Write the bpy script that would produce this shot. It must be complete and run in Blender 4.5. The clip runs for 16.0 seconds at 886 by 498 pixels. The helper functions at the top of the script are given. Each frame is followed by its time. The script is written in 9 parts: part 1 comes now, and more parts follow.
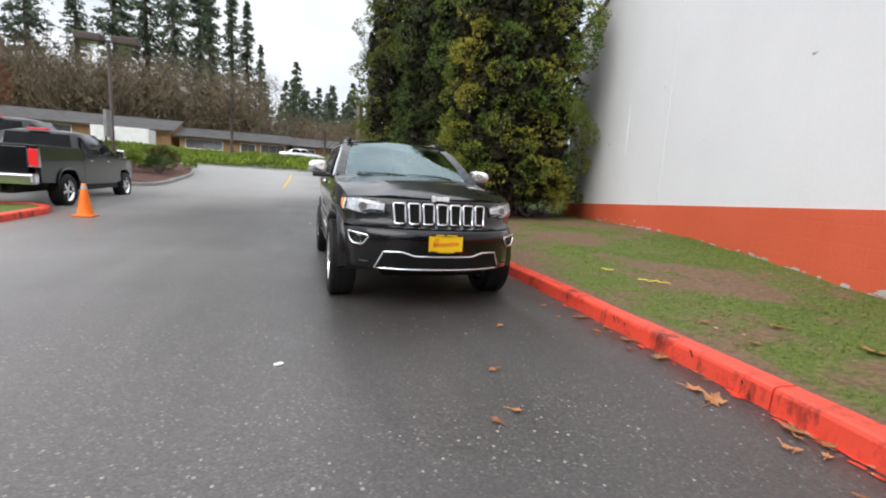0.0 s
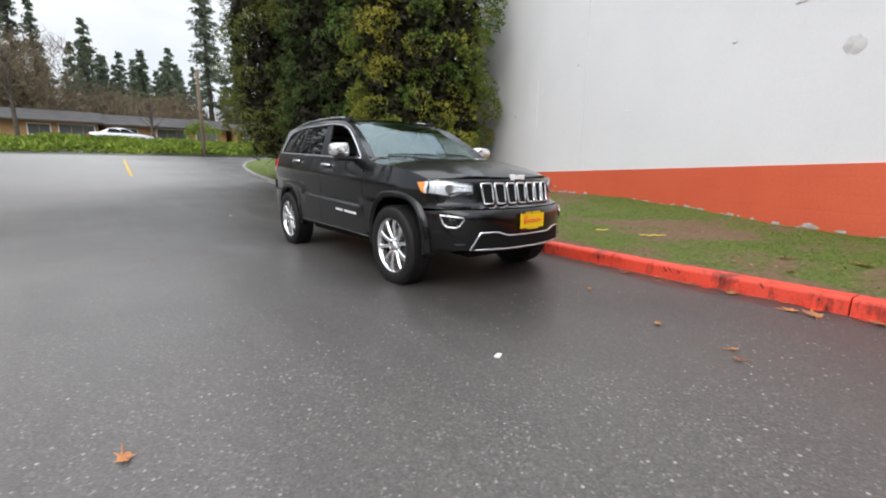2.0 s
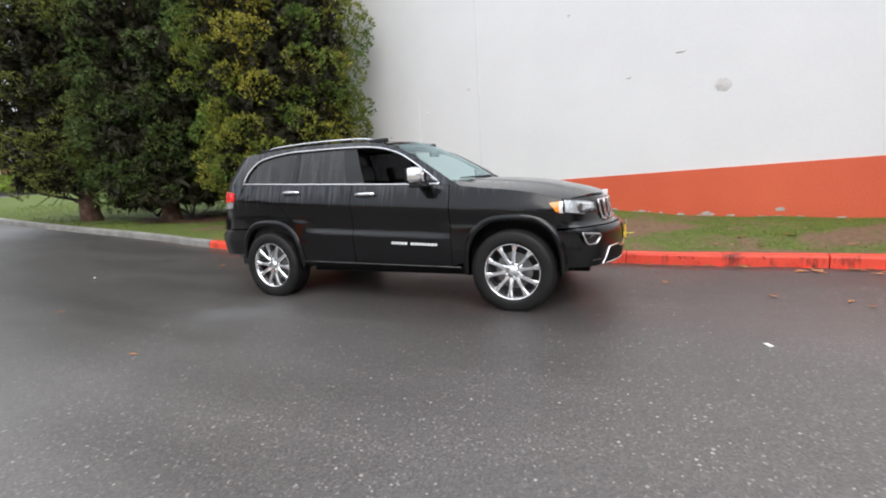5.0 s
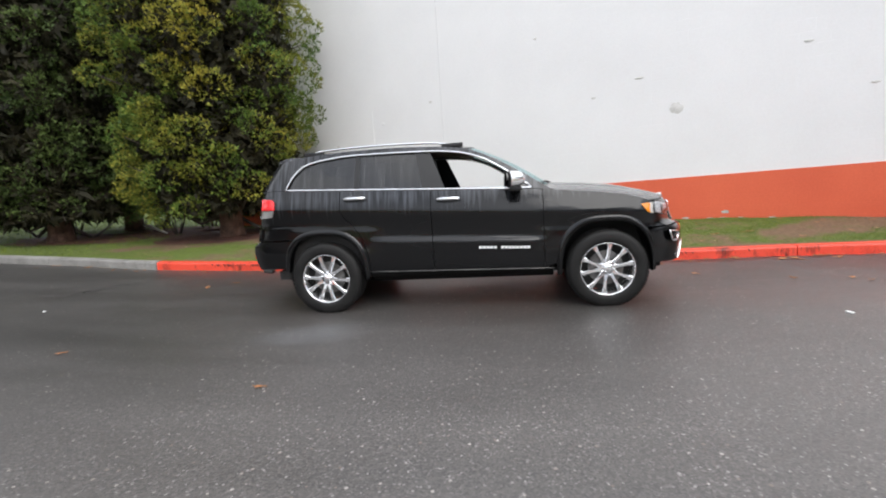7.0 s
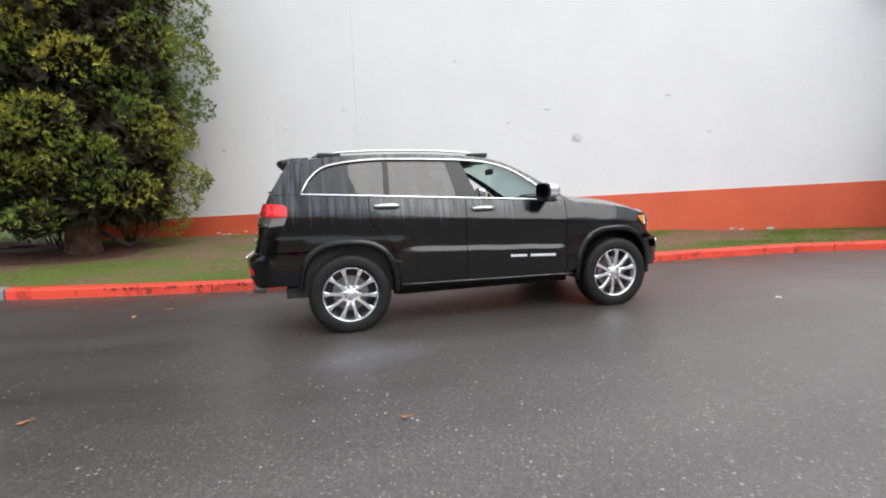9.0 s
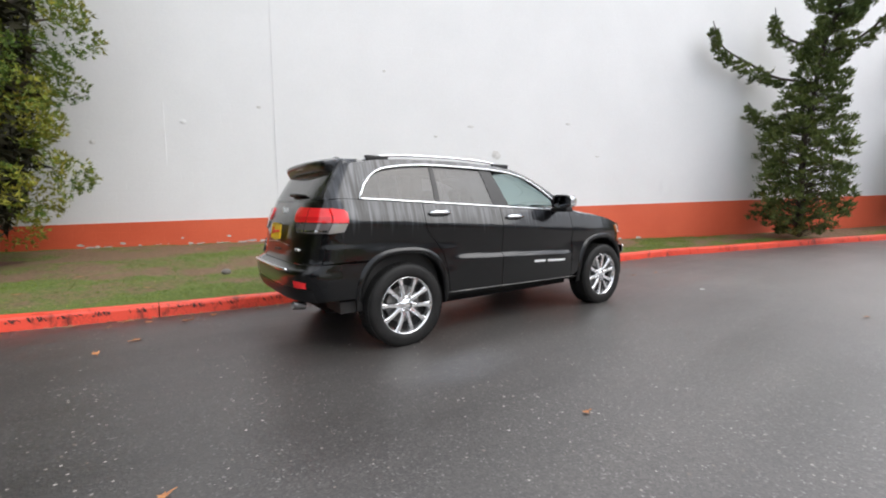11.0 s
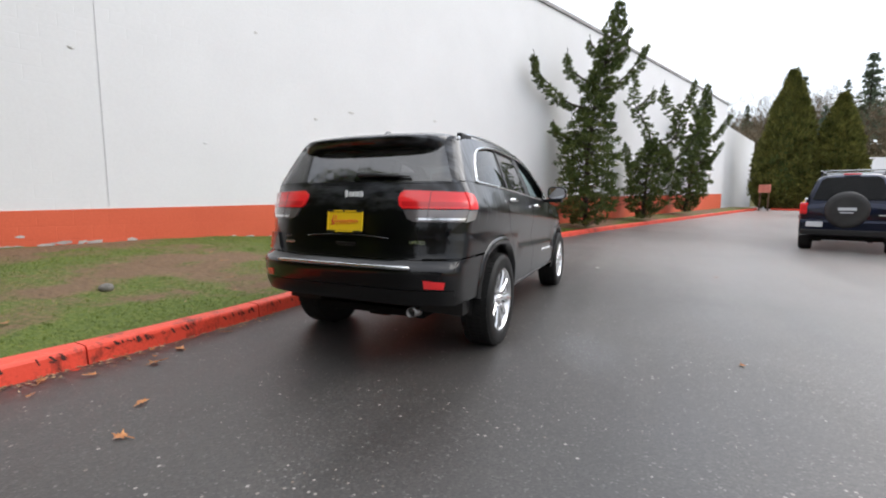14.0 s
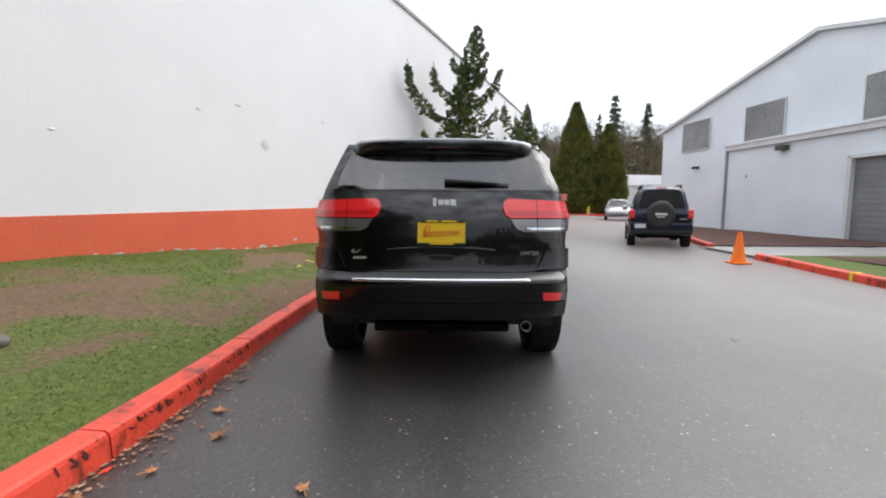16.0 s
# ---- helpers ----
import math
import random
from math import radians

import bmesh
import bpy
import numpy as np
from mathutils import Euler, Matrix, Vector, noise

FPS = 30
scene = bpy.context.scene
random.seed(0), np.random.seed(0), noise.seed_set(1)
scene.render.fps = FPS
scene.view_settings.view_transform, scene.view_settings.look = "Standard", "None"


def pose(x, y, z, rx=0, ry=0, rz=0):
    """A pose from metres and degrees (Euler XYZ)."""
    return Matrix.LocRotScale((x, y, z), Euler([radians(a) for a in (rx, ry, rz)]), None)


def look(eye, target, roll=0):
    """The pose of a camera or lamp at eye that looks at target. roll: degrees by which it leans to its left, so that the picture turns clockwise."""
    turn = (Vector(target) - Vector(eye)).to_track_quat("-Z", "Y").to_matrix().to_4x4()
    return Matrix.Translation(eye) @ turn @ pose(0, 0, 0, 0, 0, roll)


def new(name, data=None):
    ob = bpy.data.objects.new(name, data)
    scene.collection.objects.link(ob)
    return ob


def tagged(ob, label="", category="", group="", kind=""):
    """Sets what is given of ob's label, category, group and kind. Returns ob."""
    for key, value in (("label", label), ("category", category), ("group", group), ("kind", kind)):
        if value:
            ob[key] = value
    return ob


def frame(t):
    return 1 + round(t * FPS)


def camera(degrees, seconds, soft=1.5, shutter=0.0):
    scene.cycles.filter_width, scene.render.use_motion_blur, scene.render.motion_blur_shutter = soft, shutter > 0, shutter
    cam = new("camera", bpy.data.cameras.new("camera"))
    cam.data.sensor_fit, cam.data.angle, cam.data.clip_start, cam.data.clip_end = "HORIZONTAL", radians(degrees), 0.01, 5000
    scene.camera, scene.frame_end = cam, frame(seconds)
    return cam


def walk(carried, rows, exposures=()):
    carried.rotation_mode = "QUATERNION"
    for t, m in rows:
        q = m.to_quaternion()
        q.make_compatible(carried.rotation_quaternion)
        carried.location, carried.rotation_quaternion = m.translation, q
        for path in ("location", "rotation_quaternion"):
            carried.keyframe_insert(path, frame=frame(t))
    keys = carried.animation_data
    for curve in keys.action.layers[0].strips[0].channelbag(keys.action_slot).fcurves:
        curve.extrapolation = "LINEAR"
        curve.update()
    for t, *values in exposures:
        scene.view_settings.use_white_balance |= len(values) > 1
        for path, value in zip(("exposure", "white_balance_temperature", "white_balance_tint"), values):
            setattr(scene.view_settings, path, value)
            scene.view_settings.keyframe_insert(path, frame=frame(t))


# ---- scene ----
# ---------- camera ----------
cam = camera(91.6, 16.0, soft=2.0)
PATH = [
    (0, (-1.229, -5.996, 1.124), (-0.599, -4.117, 0.851), 3.3),
    (0.5, (-1.709, -5.868, 1.109), (-0.874, -4.072, 0.829), 2.5),
    (1, (-2.194, -5.64, 1.093), (-1.278, -3.896, 0.743), 1.1),
    (1.5, (-2.654, -5.351, 1.099), (-1.59, -3.689, 0.775), 1.7),
    (2, (-3.103, -5.017, 1.118), (-1.888, -3.472, 0.749), 0.1),
    (2.5, (-3.466, -4.594, 1.153), (-2.139, -3.137, 0.816), 0.1),
    (3, (-3.823, -4.191, 1.185), (-2.325, -2.908, 0.852), -1.3),
    (3.5, (-4.053, -3.713, 1.193), (-2.51, -2.484, 0.865), -1.8),
    (4, (-4.313, -3.303, 1.194), (-2.626, -2.264, 0.924), -1.3),
    (4.5, (-4.551, -2.89, 1.212), (-2.798, -1.977, 0.91), -2.2),
    (4.7, (-4.624, -2.72, 1.227), (-2.85, -1.849, 0.918), -3.0),
    (6.8, (-5.291, -0.693, 1.279), (-3.339, -0.365, 0.997), -2.7),
    (7, (-5.288, -0.463, 1.263), (-3.327, -0.179, 0.985), -3.7),
    (7.5, (-5.274, 0.06, 1.28), (-3.291, 0.203, 1.066), -2.6),
    (8, (-5.263, 0.58, 1.277), (-3.278, 0.547, 1.039), -1.8),
    (8.5, (-5.16, 1.083, 1.283), (-3.177, 0.928, 1.075), -1.6),
    (9, (-5.102, 1.568, 1.285), (-3.176, 1.088, 1.043), -1.9),
    (9.2, (-5.042, 1.756, 1.273), (-3.13, 1.218, 1.04), -1.8),
    (11.3, (-4.144, 3.61, 1.284), (-2.592, 2.367, 1.076), -0.7),
    (11.5, (-4.03, 3.736, 1.287), (-2.53, 2.431, 1.072), -0.8),
    (12, (-3.657, 4.022, 1.278), (-2.242, 2.626, 1.057), 0.4),
    (12.5, (-3.291, 4.318, 1.253), (-2.051, 2.759, 1.071), 1.3),
    (13, (-2.857, 4.551, 1.229), (-1.727, 2.914, 1.021), -0.2),
    (13.5, (-2.418, 4.735, 1.217), (-1.382, 3.033, 1.044), 1.3),
    (14, (-1.958, 4.939, 1.199), (-1.143, 3.126, 0.98), 0.3),
    (14.5, (-1.468, 5.043, 1.194), (-0.729, 3.198, 0.973), 0.8),
    (15, (-0.967, 5.156, 1.184), (-0.514, 3.221, 0.956), -0.4),
    (15.5, (-0.48, 5.149, 1.209), (-0.215, 3.178, 0.992), -0.3),
    (16, (-0.041, 5.176, 1.21), (-0.02, 3.185, 1.023), 0.3),
]
walk(cam, [(t, look(eye, target, roll)) for t, eye, target, roll in PATH], exposures=[(0.0, 0.48), (2.0, 0.42), (4.5, 0.50), (9.0, 0.52), (13.0, 0.48), (16.0, 0.45)])

# ---------- sky and light: bright overcast ----------
world = bpy.data.worlds.new("overcast_sky")
scene.world = world
world.use_nodes = True
wn, wl = world.node_tree.nodes, world.node_tree.links
wn.clear()
w_out = wn.new("ShaderNodeOutputWorld")
w_bg = wn.new("ShaderNodeBackground")
w_sky = wn.new("ShaderNodeTexSky")
w_sky.sky_type, w_sky.sun_disc = "NISHITA", False
w_sky.sun_elevation, w_sky.sun_rotation = radians(44), radians(233)
w_coord = wn.new("ShaderNodeTexCoord")
w_map = wn.new("ShaderNodeMapping")
w_map.inputs["Scale"].default_value = (1.0, 1.0, 2.6)
w_noise = wn.new("ShaderNodeTexNoise")
w_noise.inputs["Scale"].default_value, w_noise.inputs["Detail"].default_value = 2.1, 6.0
w_ramp = wn.new("ShaderNodeValToRGB")
w_ramp.color_ramp.elements[0].position, w_ramp.color_ramp.elements[1].position = 0.36, 0.64
w_ramp.color_ramp.elements[0].color = (0.54, 0.54, 0.54, 1)
w_ramp.color_ramp.elements[1].color = (0.93, 0.93, 0.93, 1)
w_gain = wn.new("ShaderNodeMix")
w_gain.data_type, w_gain.blend_type = "RGBA", "MULTIPLY"
w_gain.inputs["Factor"].default_value = 1.0
w_gain.inputs["B"].default_value = (0.13, 0.13, 0.13, 1)
w_mix = wn.new("ShaderNodeMix")
w_mix.data_type = "RGBA"
w_mix.inputs["B"].default_value = (0.95, 0.958, 0.985, 1)
wl.new(w_coord.outputs["Generated"], w_map.inputs["Vector"])
wl.new(w_map.outputs["Vector"], w_noise.inputs["Vector"])
wl.new(w_noise.outputs["Fac"], w_ramp.inputs["Fac"])
wl.new(w_ramp.outputs["Color"], w_mix.inputs["Factor"])
wl.new(w_sky.outputs["Color"], w_gain.inputs["A"])
wl.new(w_gain.outputs["Result"], w_mix.inputs["A"])
wl.new(w_mix.outputs["Result"], w_bg.inputs["Color"])
w_dot = wn.new("ShaderNodeVectorMath")
w_dot.operation = "DOT_PRODUCT"
w_dot.inputs[1].default_value = (-0.15, -0.90, 0.41)
w_side = wn.new("ShaderNodeMapRange")
w_side.inputs["From Min"].default_value, w_side.inputs["From Max"].default_value = -1.0, 1.0
w_side.inputs["To Min"].default_value, w_side.inputs["To Max"].default_value = 1.12, 1.56
wl.new(w_coord.outputs["Generated"], w_dot.inputs[0])
wl.new(w_dot.outputs["Value"], w_side.inputs["Value"])
w_sep, w_rise, w_power = wn.new("ShaderNodeSeparateXYZ"), wn.new("ShaderNodeMapRange"), wn.new("ShaderNodeMath")
w_rise.inputs["To Min"].default_value, w_rise.inputs["To Max"].default_value = 0.60, 1.26      # an overcast sky is brightest overhead
w_power.operation = "MULTIPLY"
wl.new(w_coord.outputs["Generated"], w_sep.inputs["Vector"])
wl.new(w_sep.outputs["Z"], w_rise.inputs["Value"])
wl.new(w_side.outputs["Result"], w_power.inputs[0])
wl.new(w_rise.outputs["Result"], w_power.inputs[1])
wl.new(w_power.outputs["Value"], w_bg.inputs["Strength"])
wl.new(w_bg.outputs["Background"], w_out.inputs["Surface"])

sun = new("sun", bpy.data.lights.new("sun", "SUN"))
sun.data.energy, sun.data.angle, sun.data.color = 1.3, radians(50), (1.0, 0.97, 0.93)
sun.matrix_world = look((-24, -18, 29), (0, 0, 0))


# ---------- materials ----------
def principled(name):
    m = bpy.data.materials.new(name)
    m.use_nodes = True
    return m, m.node_tree.nodes, m.node_tree.links, m.node_tree.nodes["Principled BSDF"]


def surface(name, dark, light, scale=4.0, fine=60.0, rough=(0.6, 0.8), bump=0.15, metal=0.0, dist=0.01, spread=(0.35, 0.65), piece=0.0, spec=0.5, island=0.0):
    """A worn surface: two scales of noise in colour, roughness and relief. piece, island: how much each object or island differs."""
    m, n, l, p = principled(name)
    co = n.new("ShaderNodeTexCoord")
    big, small = n.new("ShaderNodeTexNoise"), n.new("ShaderNodeTexNoise")
    big.inputs["Scale"].default_value, big.inputs["Detail"].default_value = scale, 5
    small.inputs["Scale"].default_value, small.inputs["Detail"].default_value = fine, 4
    l.new(co.outputs["Object"], big.inputs["Vector"])
    l.new(co.outputs["Object"], small.inputs["Vector"])
    blend = n.new("ShaderNodeMix")
    blend.inputs["Factor"].default_value = 0.38
    l.new(big.outputs["Fac"], blend.inputs["A"])
    l.new(small.outputs["Fac"], blend.inputs["B"])
    ramp = n.new("ShaderNodeValToRGB")
    ramp.color_ramp.elements[0].position, ramp.color_ramp.elements[1].position = spread
    ramp.color_ramp.elements[0].color, ramp.color_ramp.elements[1].color = (*dark, 1), (*light, 1)
    l.new(blend.outputs["Result"], ramp.inputs["Fac"])
    colour = ramp.outputs["Color"]
    if piece or island:
        hsv = n.new("ShaderNodeHueSaturation")
        rng = n.new("ShaderNodeMapRange")
        amount = piece or island
        rng.inputs["To Min"].default_value, rng.inputs["To Max"].default_value = 1 - amount, 1 + amount
        if piece:
            l.new(n.new("ShaderNodeObjectInfo").outputs["Random"], rng.inputs["Value"])
        else:
            l.new(n.new("ShaderNodeNewGeometry").outputs["Random Per Island"], rng.inputs["Value"])
        l.new(rng.outputs["Result"], hsv.inputs["Value"])
        l.new(colour, hsv.inputs["Color"])
        colour = hsv.outputs["Color"]
    l.new(colour, p.inputs["Base Color"])
    rr = n.new("ShaderNodeMapRange")
    rr.inputs["To Min"].default_value, rr.inputs["To Max"].default_value = rough
    l.new(big.outputs["Fac"], rr.inputs["Value"])
    l.new(rr.outputs["Result"], p.inputs["Roughness"])
    p.inputs["Metallic"].default_value = metal
    p.inputs["Specular IOR Level"].default_value = spec
    if bump:
        b = n.new("ShaderNodeBump")
        b.inputs["Strength"].default_value, b.inputs["Distance"].default_value = bump, dist
        l.new(small.outputs["Fac"], b.inputs["Height"])
        l.new(b.outputs["Normal"], p.inputs["Normal"])
    return m


def plain(name, col, rough=0.5, metal=0.0, coat=0.0, spec=0.5):
    m, n, l, p = principled(name)
    p.inputs["Base Color"].default_value = (*col, 1)
    p.inputs["Roughness"].default_value, p.inputs["Metallic"].default_value = rough, metal
    p.inputs["Coat Weight"].default_value, p.inputs["Coat Roughness"].default_value = coat, 0.03
    p.inputs["Specular IOR Level"].default_value = spec
    return m


def glass(name, tint, gloss=0.05, rough=0.0, sheen=(1, 1, 1), streaks=0.0, across=(4, 30, 1.1)):
    """Thin tinted pane: see-through, with gloss rising towards grazing angles; streaks: pale dried rain."""
    m = bpy.data.materials.new(name)
    m.use_nodes = True
    n, l = m.node_tree.nodes, m.node_tree.links
    n.clear()
    out, mix, tr, gl, lw, pw, mr = (n.new("ShaderNode" + k) for k in ("OutputMaterial", "MixShader", "BsdfTransparent", "BsdfGlossy", "LayerWeight", "Math", "MapRange"))
    tr.inputs["Color"].default_value = (*tint, 1)
    gl.inputs["Roughness"].default_value = rough
    gl.inputs["Color"].default_value = (*sheen, 1)
    lw.inputs["Blend"].default_value = 0.5
    pw.operation = "POWER"
    pw.inputs[1].default_value = 5.0
    mr.inputs["To Min"].default_value, mr.inputs["To Max"].default_value = gloss, 1.0
    l.new(lw.outputs["Facing"], pw.inputs[0])
    l.new(pw.outputs["Value"], mr.inputs["Value"])
    l.new(mr.outputs["Result"], mix.inputs["Fac"])
    l.new(tr.outputs["BSDF"], mix.inputs[1])
    l.new(gl.outputs["BSDF"], mix.inputs[2])
    top = mix
    if streaks:
        co, mp, tx, sr, df, over = (n.new("ShaderNode" + k) for k in ("TexCoord", "Mapping", "TexNoise", "MapRange", "BsdfDiffuse", "MixShader"))
        mp.inputs["Scale"].default_value = across
        tx.inputs["Scale"].default_value, tx.inputs["Detail"].default_value = 1.0, 4
        sr.inputs["From Min"].default_value, sr.inputs["From Max"].default_value, sr.inputs["To Max"].default_value = 0.44, 0.74, streaks
        df.inputs["Color"].default_value = (0.55, 0.56, 0.57, 1)
        l.new(co.outputs["Object"], mp.inputs["Vector"])
        l.new(mp.outputs["Vector"], tx.inputs["Vector"])
        l.new(tx.outputs["Fac"], sr.inputs["Value"])
        l.new(sr.outputs["Result"], over.inputs["Fac"])
        l.new(mix.outputs["Shader"], over.inputs[1])
        l.new(df.outputs["BSDF"], over.inputs[2])
        top = over
    l.new(top.outputs["Shader"], out.inputs["Surface"])
    return m


def asphalt_material():
    """Wet, worn asphalt: pale stones in dark binder, smooth wet films, a few patches."""
    m, n, l, p = principled("wet_asphalt")
    co = n.new("ShaderNodeTexCoord")
    stones = n.new("ShaderNodeTexVoronoi")
    stones.inputs["Scale"].default_value = 95
    l.new(co.outputs["Object"], stones.inputs["Vector"])
    fine, wet, stain = n.new("ShaderNodeTexNoise"), n.new("ShaderNodeTexNoise"), n.new("ShaderNodeTexNoise")
    for node, sc, de in ((fine, 240, 3), (wet, 0.55, 5), (stain, 0.17, 4)):
        node.inputs["Scale"].default_value, node.inputs["Detail"].default_value = sc, de
        l.new(co.outputs["Object"], node.inputs["Vector"])
    # brightness by stone
    pick = n.new("ShaderNodeSeparateColor")
    l.new(stones.outputs["Color"], pick.inputs["Color"])
    ramp = n.new("ShaderNodeValToRGB")
    e = ramp.color_ramp.elements
    e[0].position, e[0].color = 0.0, (0.046, 0.041, 0.038, 1)
    e[1].position, e[1].color = 1.0, (0.30, 0.285, 0.265, 1)
    for pos, c in ((0.5, (0.077, 0.069, 0.063)), (0.86, (0.098, 0.088, 0.080)), (0.96, (0.128, 0.118, 0.11)), (0.99, (0.20, 0.19, 0.18))):
        x = e.new(pos)
        x.color = (*c, 1)
    l.new(pick.outputs["Red"], ramp.inputs["Fac"])
    tone = n.new("ShaderNodeMapRange")
    tone.inputs["From Min"].default_value, tone.inputs["From Max"].default_value = 0.3, 0.7
    tone.inputs["To Min"].default_value, tone.inputs["To Max"].default_value = 0.62, 1.38
    # long stains drawn out along the way that cars drive
    drawn, along, sum_ = n.new("ShaderNodeMapping"), n.new("ShaderNodeTexNoise"), n.new("ShaderNodeMix")
    drawn.inputs["Scale"].default_value = (1.5, 0.16, 1.0)
    along.inputs["Scale"].default_value, along.inputs["Detail"].default_value, along.inputs["Roughness"].default_value = 1.0, 7, 0.62
    l.new(co.outputs["Object"], drawn.inputs["Vector"])
    l.new(drawn.outputs["Vector"], along.inputs["Vector"])
    sum_.inputs["Factor"].default_value = 0.6
    l.new(stain.outputs["Fac"], sum_.inputs["A"])
    l.new(along.outputs["Fac"], sum_.inputs["B"])
    l.new(sum_.outputs["Result"], tone.inputs["Value"])
    # driven lane worn pale, kerb strip dark; sky glare is painted into the tone
    sep, edge, lane_glare, both = n.new("ShaderNodeSeparateXYZ"), n.new("ShaderNodeMath"), n.new("ShaderNodeMapRange"), n.new("ShaderNodeMath")
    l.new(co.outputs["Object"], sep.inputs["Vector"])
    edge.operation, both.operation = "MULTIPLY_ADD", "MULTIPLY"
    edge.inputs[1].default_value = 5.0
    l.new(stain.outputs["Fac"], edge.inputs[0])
    # tone paled far up the drive to stand for low sky glare
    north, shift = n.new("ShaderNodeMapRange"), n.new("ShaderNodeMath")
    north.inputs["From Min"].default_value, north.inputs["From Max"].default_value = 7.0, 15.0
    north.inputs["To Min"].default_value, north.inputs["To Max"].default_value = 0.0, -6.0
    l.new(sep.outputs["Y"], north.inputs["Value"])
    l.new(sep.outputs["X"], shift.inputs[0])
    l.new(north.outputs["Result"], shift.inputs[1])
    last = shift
    # more tone shifts along y, fitted to the road's brightness there
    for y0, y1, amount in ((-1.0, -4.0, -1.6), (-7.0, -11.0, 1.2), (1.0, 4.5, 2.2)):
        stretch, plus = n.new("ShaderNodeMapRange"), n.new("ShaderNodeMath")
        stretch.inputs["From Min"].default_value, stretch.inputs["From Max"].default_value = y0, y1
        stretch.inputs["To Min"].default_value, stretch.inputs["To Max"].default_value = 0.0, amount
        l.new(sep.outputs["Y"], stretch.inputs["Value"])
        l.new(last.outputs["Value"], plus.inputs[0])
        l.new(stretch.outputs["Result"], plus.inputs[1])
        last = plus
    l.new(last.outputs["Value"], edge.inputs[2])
    lane_glare.interpolation_type = "SMOOTHSTEP"
    lane_glare.inputs["From Min"].default_value, lane_glare.inputs["From Max"].default_value = -4.2, 2.6
    lane_glare.inputs["To Min"].default_value, lane_glare.inputs["To Max"].default_value = 1.42, 0.47
    l.new(edge.outputs["Value"], lane_glare.inputs["Value"])
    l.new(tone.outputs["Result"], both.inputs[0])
    l.new(lane_glare.outputs["Result"], both.inputs[1])
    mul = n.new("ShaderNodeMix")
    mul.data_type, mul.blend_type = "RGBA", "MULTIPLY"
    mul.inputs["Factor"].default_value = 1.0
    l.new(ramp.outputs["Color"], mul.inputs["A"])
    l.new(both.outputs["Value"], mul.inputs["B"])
    # sparse larger pale chips
    chips, pick2, few, near, chip = n.new("ShaderNodeTexVoronoi"), n.new("ShaderNodeSeparateColor"), n.new("ShaderNodeMath"), n.new("ShaderNodeMath"), n.new("ShaderNodeMath")
    chips.inputs["Scale"].default_value = 29
    l.new(co.outputs["Object"], chips.inputs["Vector"])
    l.new(chips.outputs["Color"], pick2.inputs["Color"])
    few.operation, near.operation, chip.operation = "GREATER_THAN", "LESS_THAN", "MULTIPLY"
    few.inputs[1].default_value = 0.80
    l.new(pick2.outputs["Red"], few.inputs[0])
    l.new(chips.outputs["Distance"], near.inputs[0])
    size = n.new("ShaderNodeMapRange")      # chips of many sizes
    size.inputs["To Min"].default_value, size.inputs["To Max"].default_value = 0.04, 0.26
    l.new(pick2.outputs["Blue"], size.inputs["Value"])
    l.new(size.outputs["Result"], near.inputs[1])
    l.new(few.outputs["Value"], chip.inputs[0])
    l.new(near.outputs["Value"], chip.inputs[1])
    tint, laid = n.new("ShaderNodeValToRGB"), n.new("ShaderNodeMix")
    tint.color_ramp.elements[0].color, tint.color_ramp.elements[1].color = (0.13, 0.100, 0.076, 1), (0.40, 0.38, 0.35, 1)
    l.new(pick2.outputs["Green"], tint.inputs["Fac"])
    laid.data_type = "RGBA"
    l.new(chip.outputs["Value"], laid.inputs["Factor"])
    l.new(mul.outputs["Result"], laid.inputs["A"])
    l.new(tint.outputs["Color"], laid.inputs["B"])
    l.new(laid.outputs["Result"], p.inputs["Base Color"])
    rr = n.new("ShaderNodeMapRange")
    rr.inputs["From Min"].default_value, rr.inputs["From Max"].default_value = 0.32, 0.68
    rr.inputs["To Min"].default_value, rr.inputs["To Max"].default_value = 0.33, 0.58
    damp = n.new("ShaderNodeMix")
    damp.inputs["Factor"].default_value = 0.5
    l.new(wet.outputs["Fac"], damp.inputs["A"])
    l.new(along.outputs["Fac"], damp.inputs["B"])
    l.new(damp.outputs["Result"], rr.inputs["Value"])
    l.new(rr.outputs["Result"], p.inputs["Roughness"])
    p.inputs["Specular IOR Level"].default_value = 0.95
    dry = n.new("ShaderNodeMapRange")      # sheen follows that tone, imitating sky glare at low angles; weak by the kerb
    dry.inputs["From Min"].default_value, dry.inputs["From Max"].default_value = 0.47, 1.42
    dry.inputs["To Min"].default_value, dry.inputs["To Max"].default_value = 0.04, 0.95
    l.new(lane_glare.outputs["Result"], dry.inputs["Value"])
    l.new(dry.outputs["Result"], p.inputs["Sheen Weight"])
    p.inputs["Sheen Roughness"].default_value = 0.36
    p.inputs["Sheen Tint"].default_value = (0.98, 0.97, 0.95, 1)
    b1, b2 = n.new("ShaderNodeBump"), n.new("ShaderNodeBump")
    b1.inputs["Strength"].default_value, b1.inputs["Distance"].default_value = 0.15, 0.004
    b2.inputs["Strength"].default_value, b2.inputs["Distance"].default_value = 0.16, 0.002
    l.new(stones.outputs["Distance"], b1.inputs["Height"])
    l.new(fine.outputs["Fac"], b2.inputs["Height"])
    l.new(b2.outputs["Normal"], b1.inputs["Normal"])
    l.new(b1.outputs["Normal"], p.inputs["Normal"])
    return m


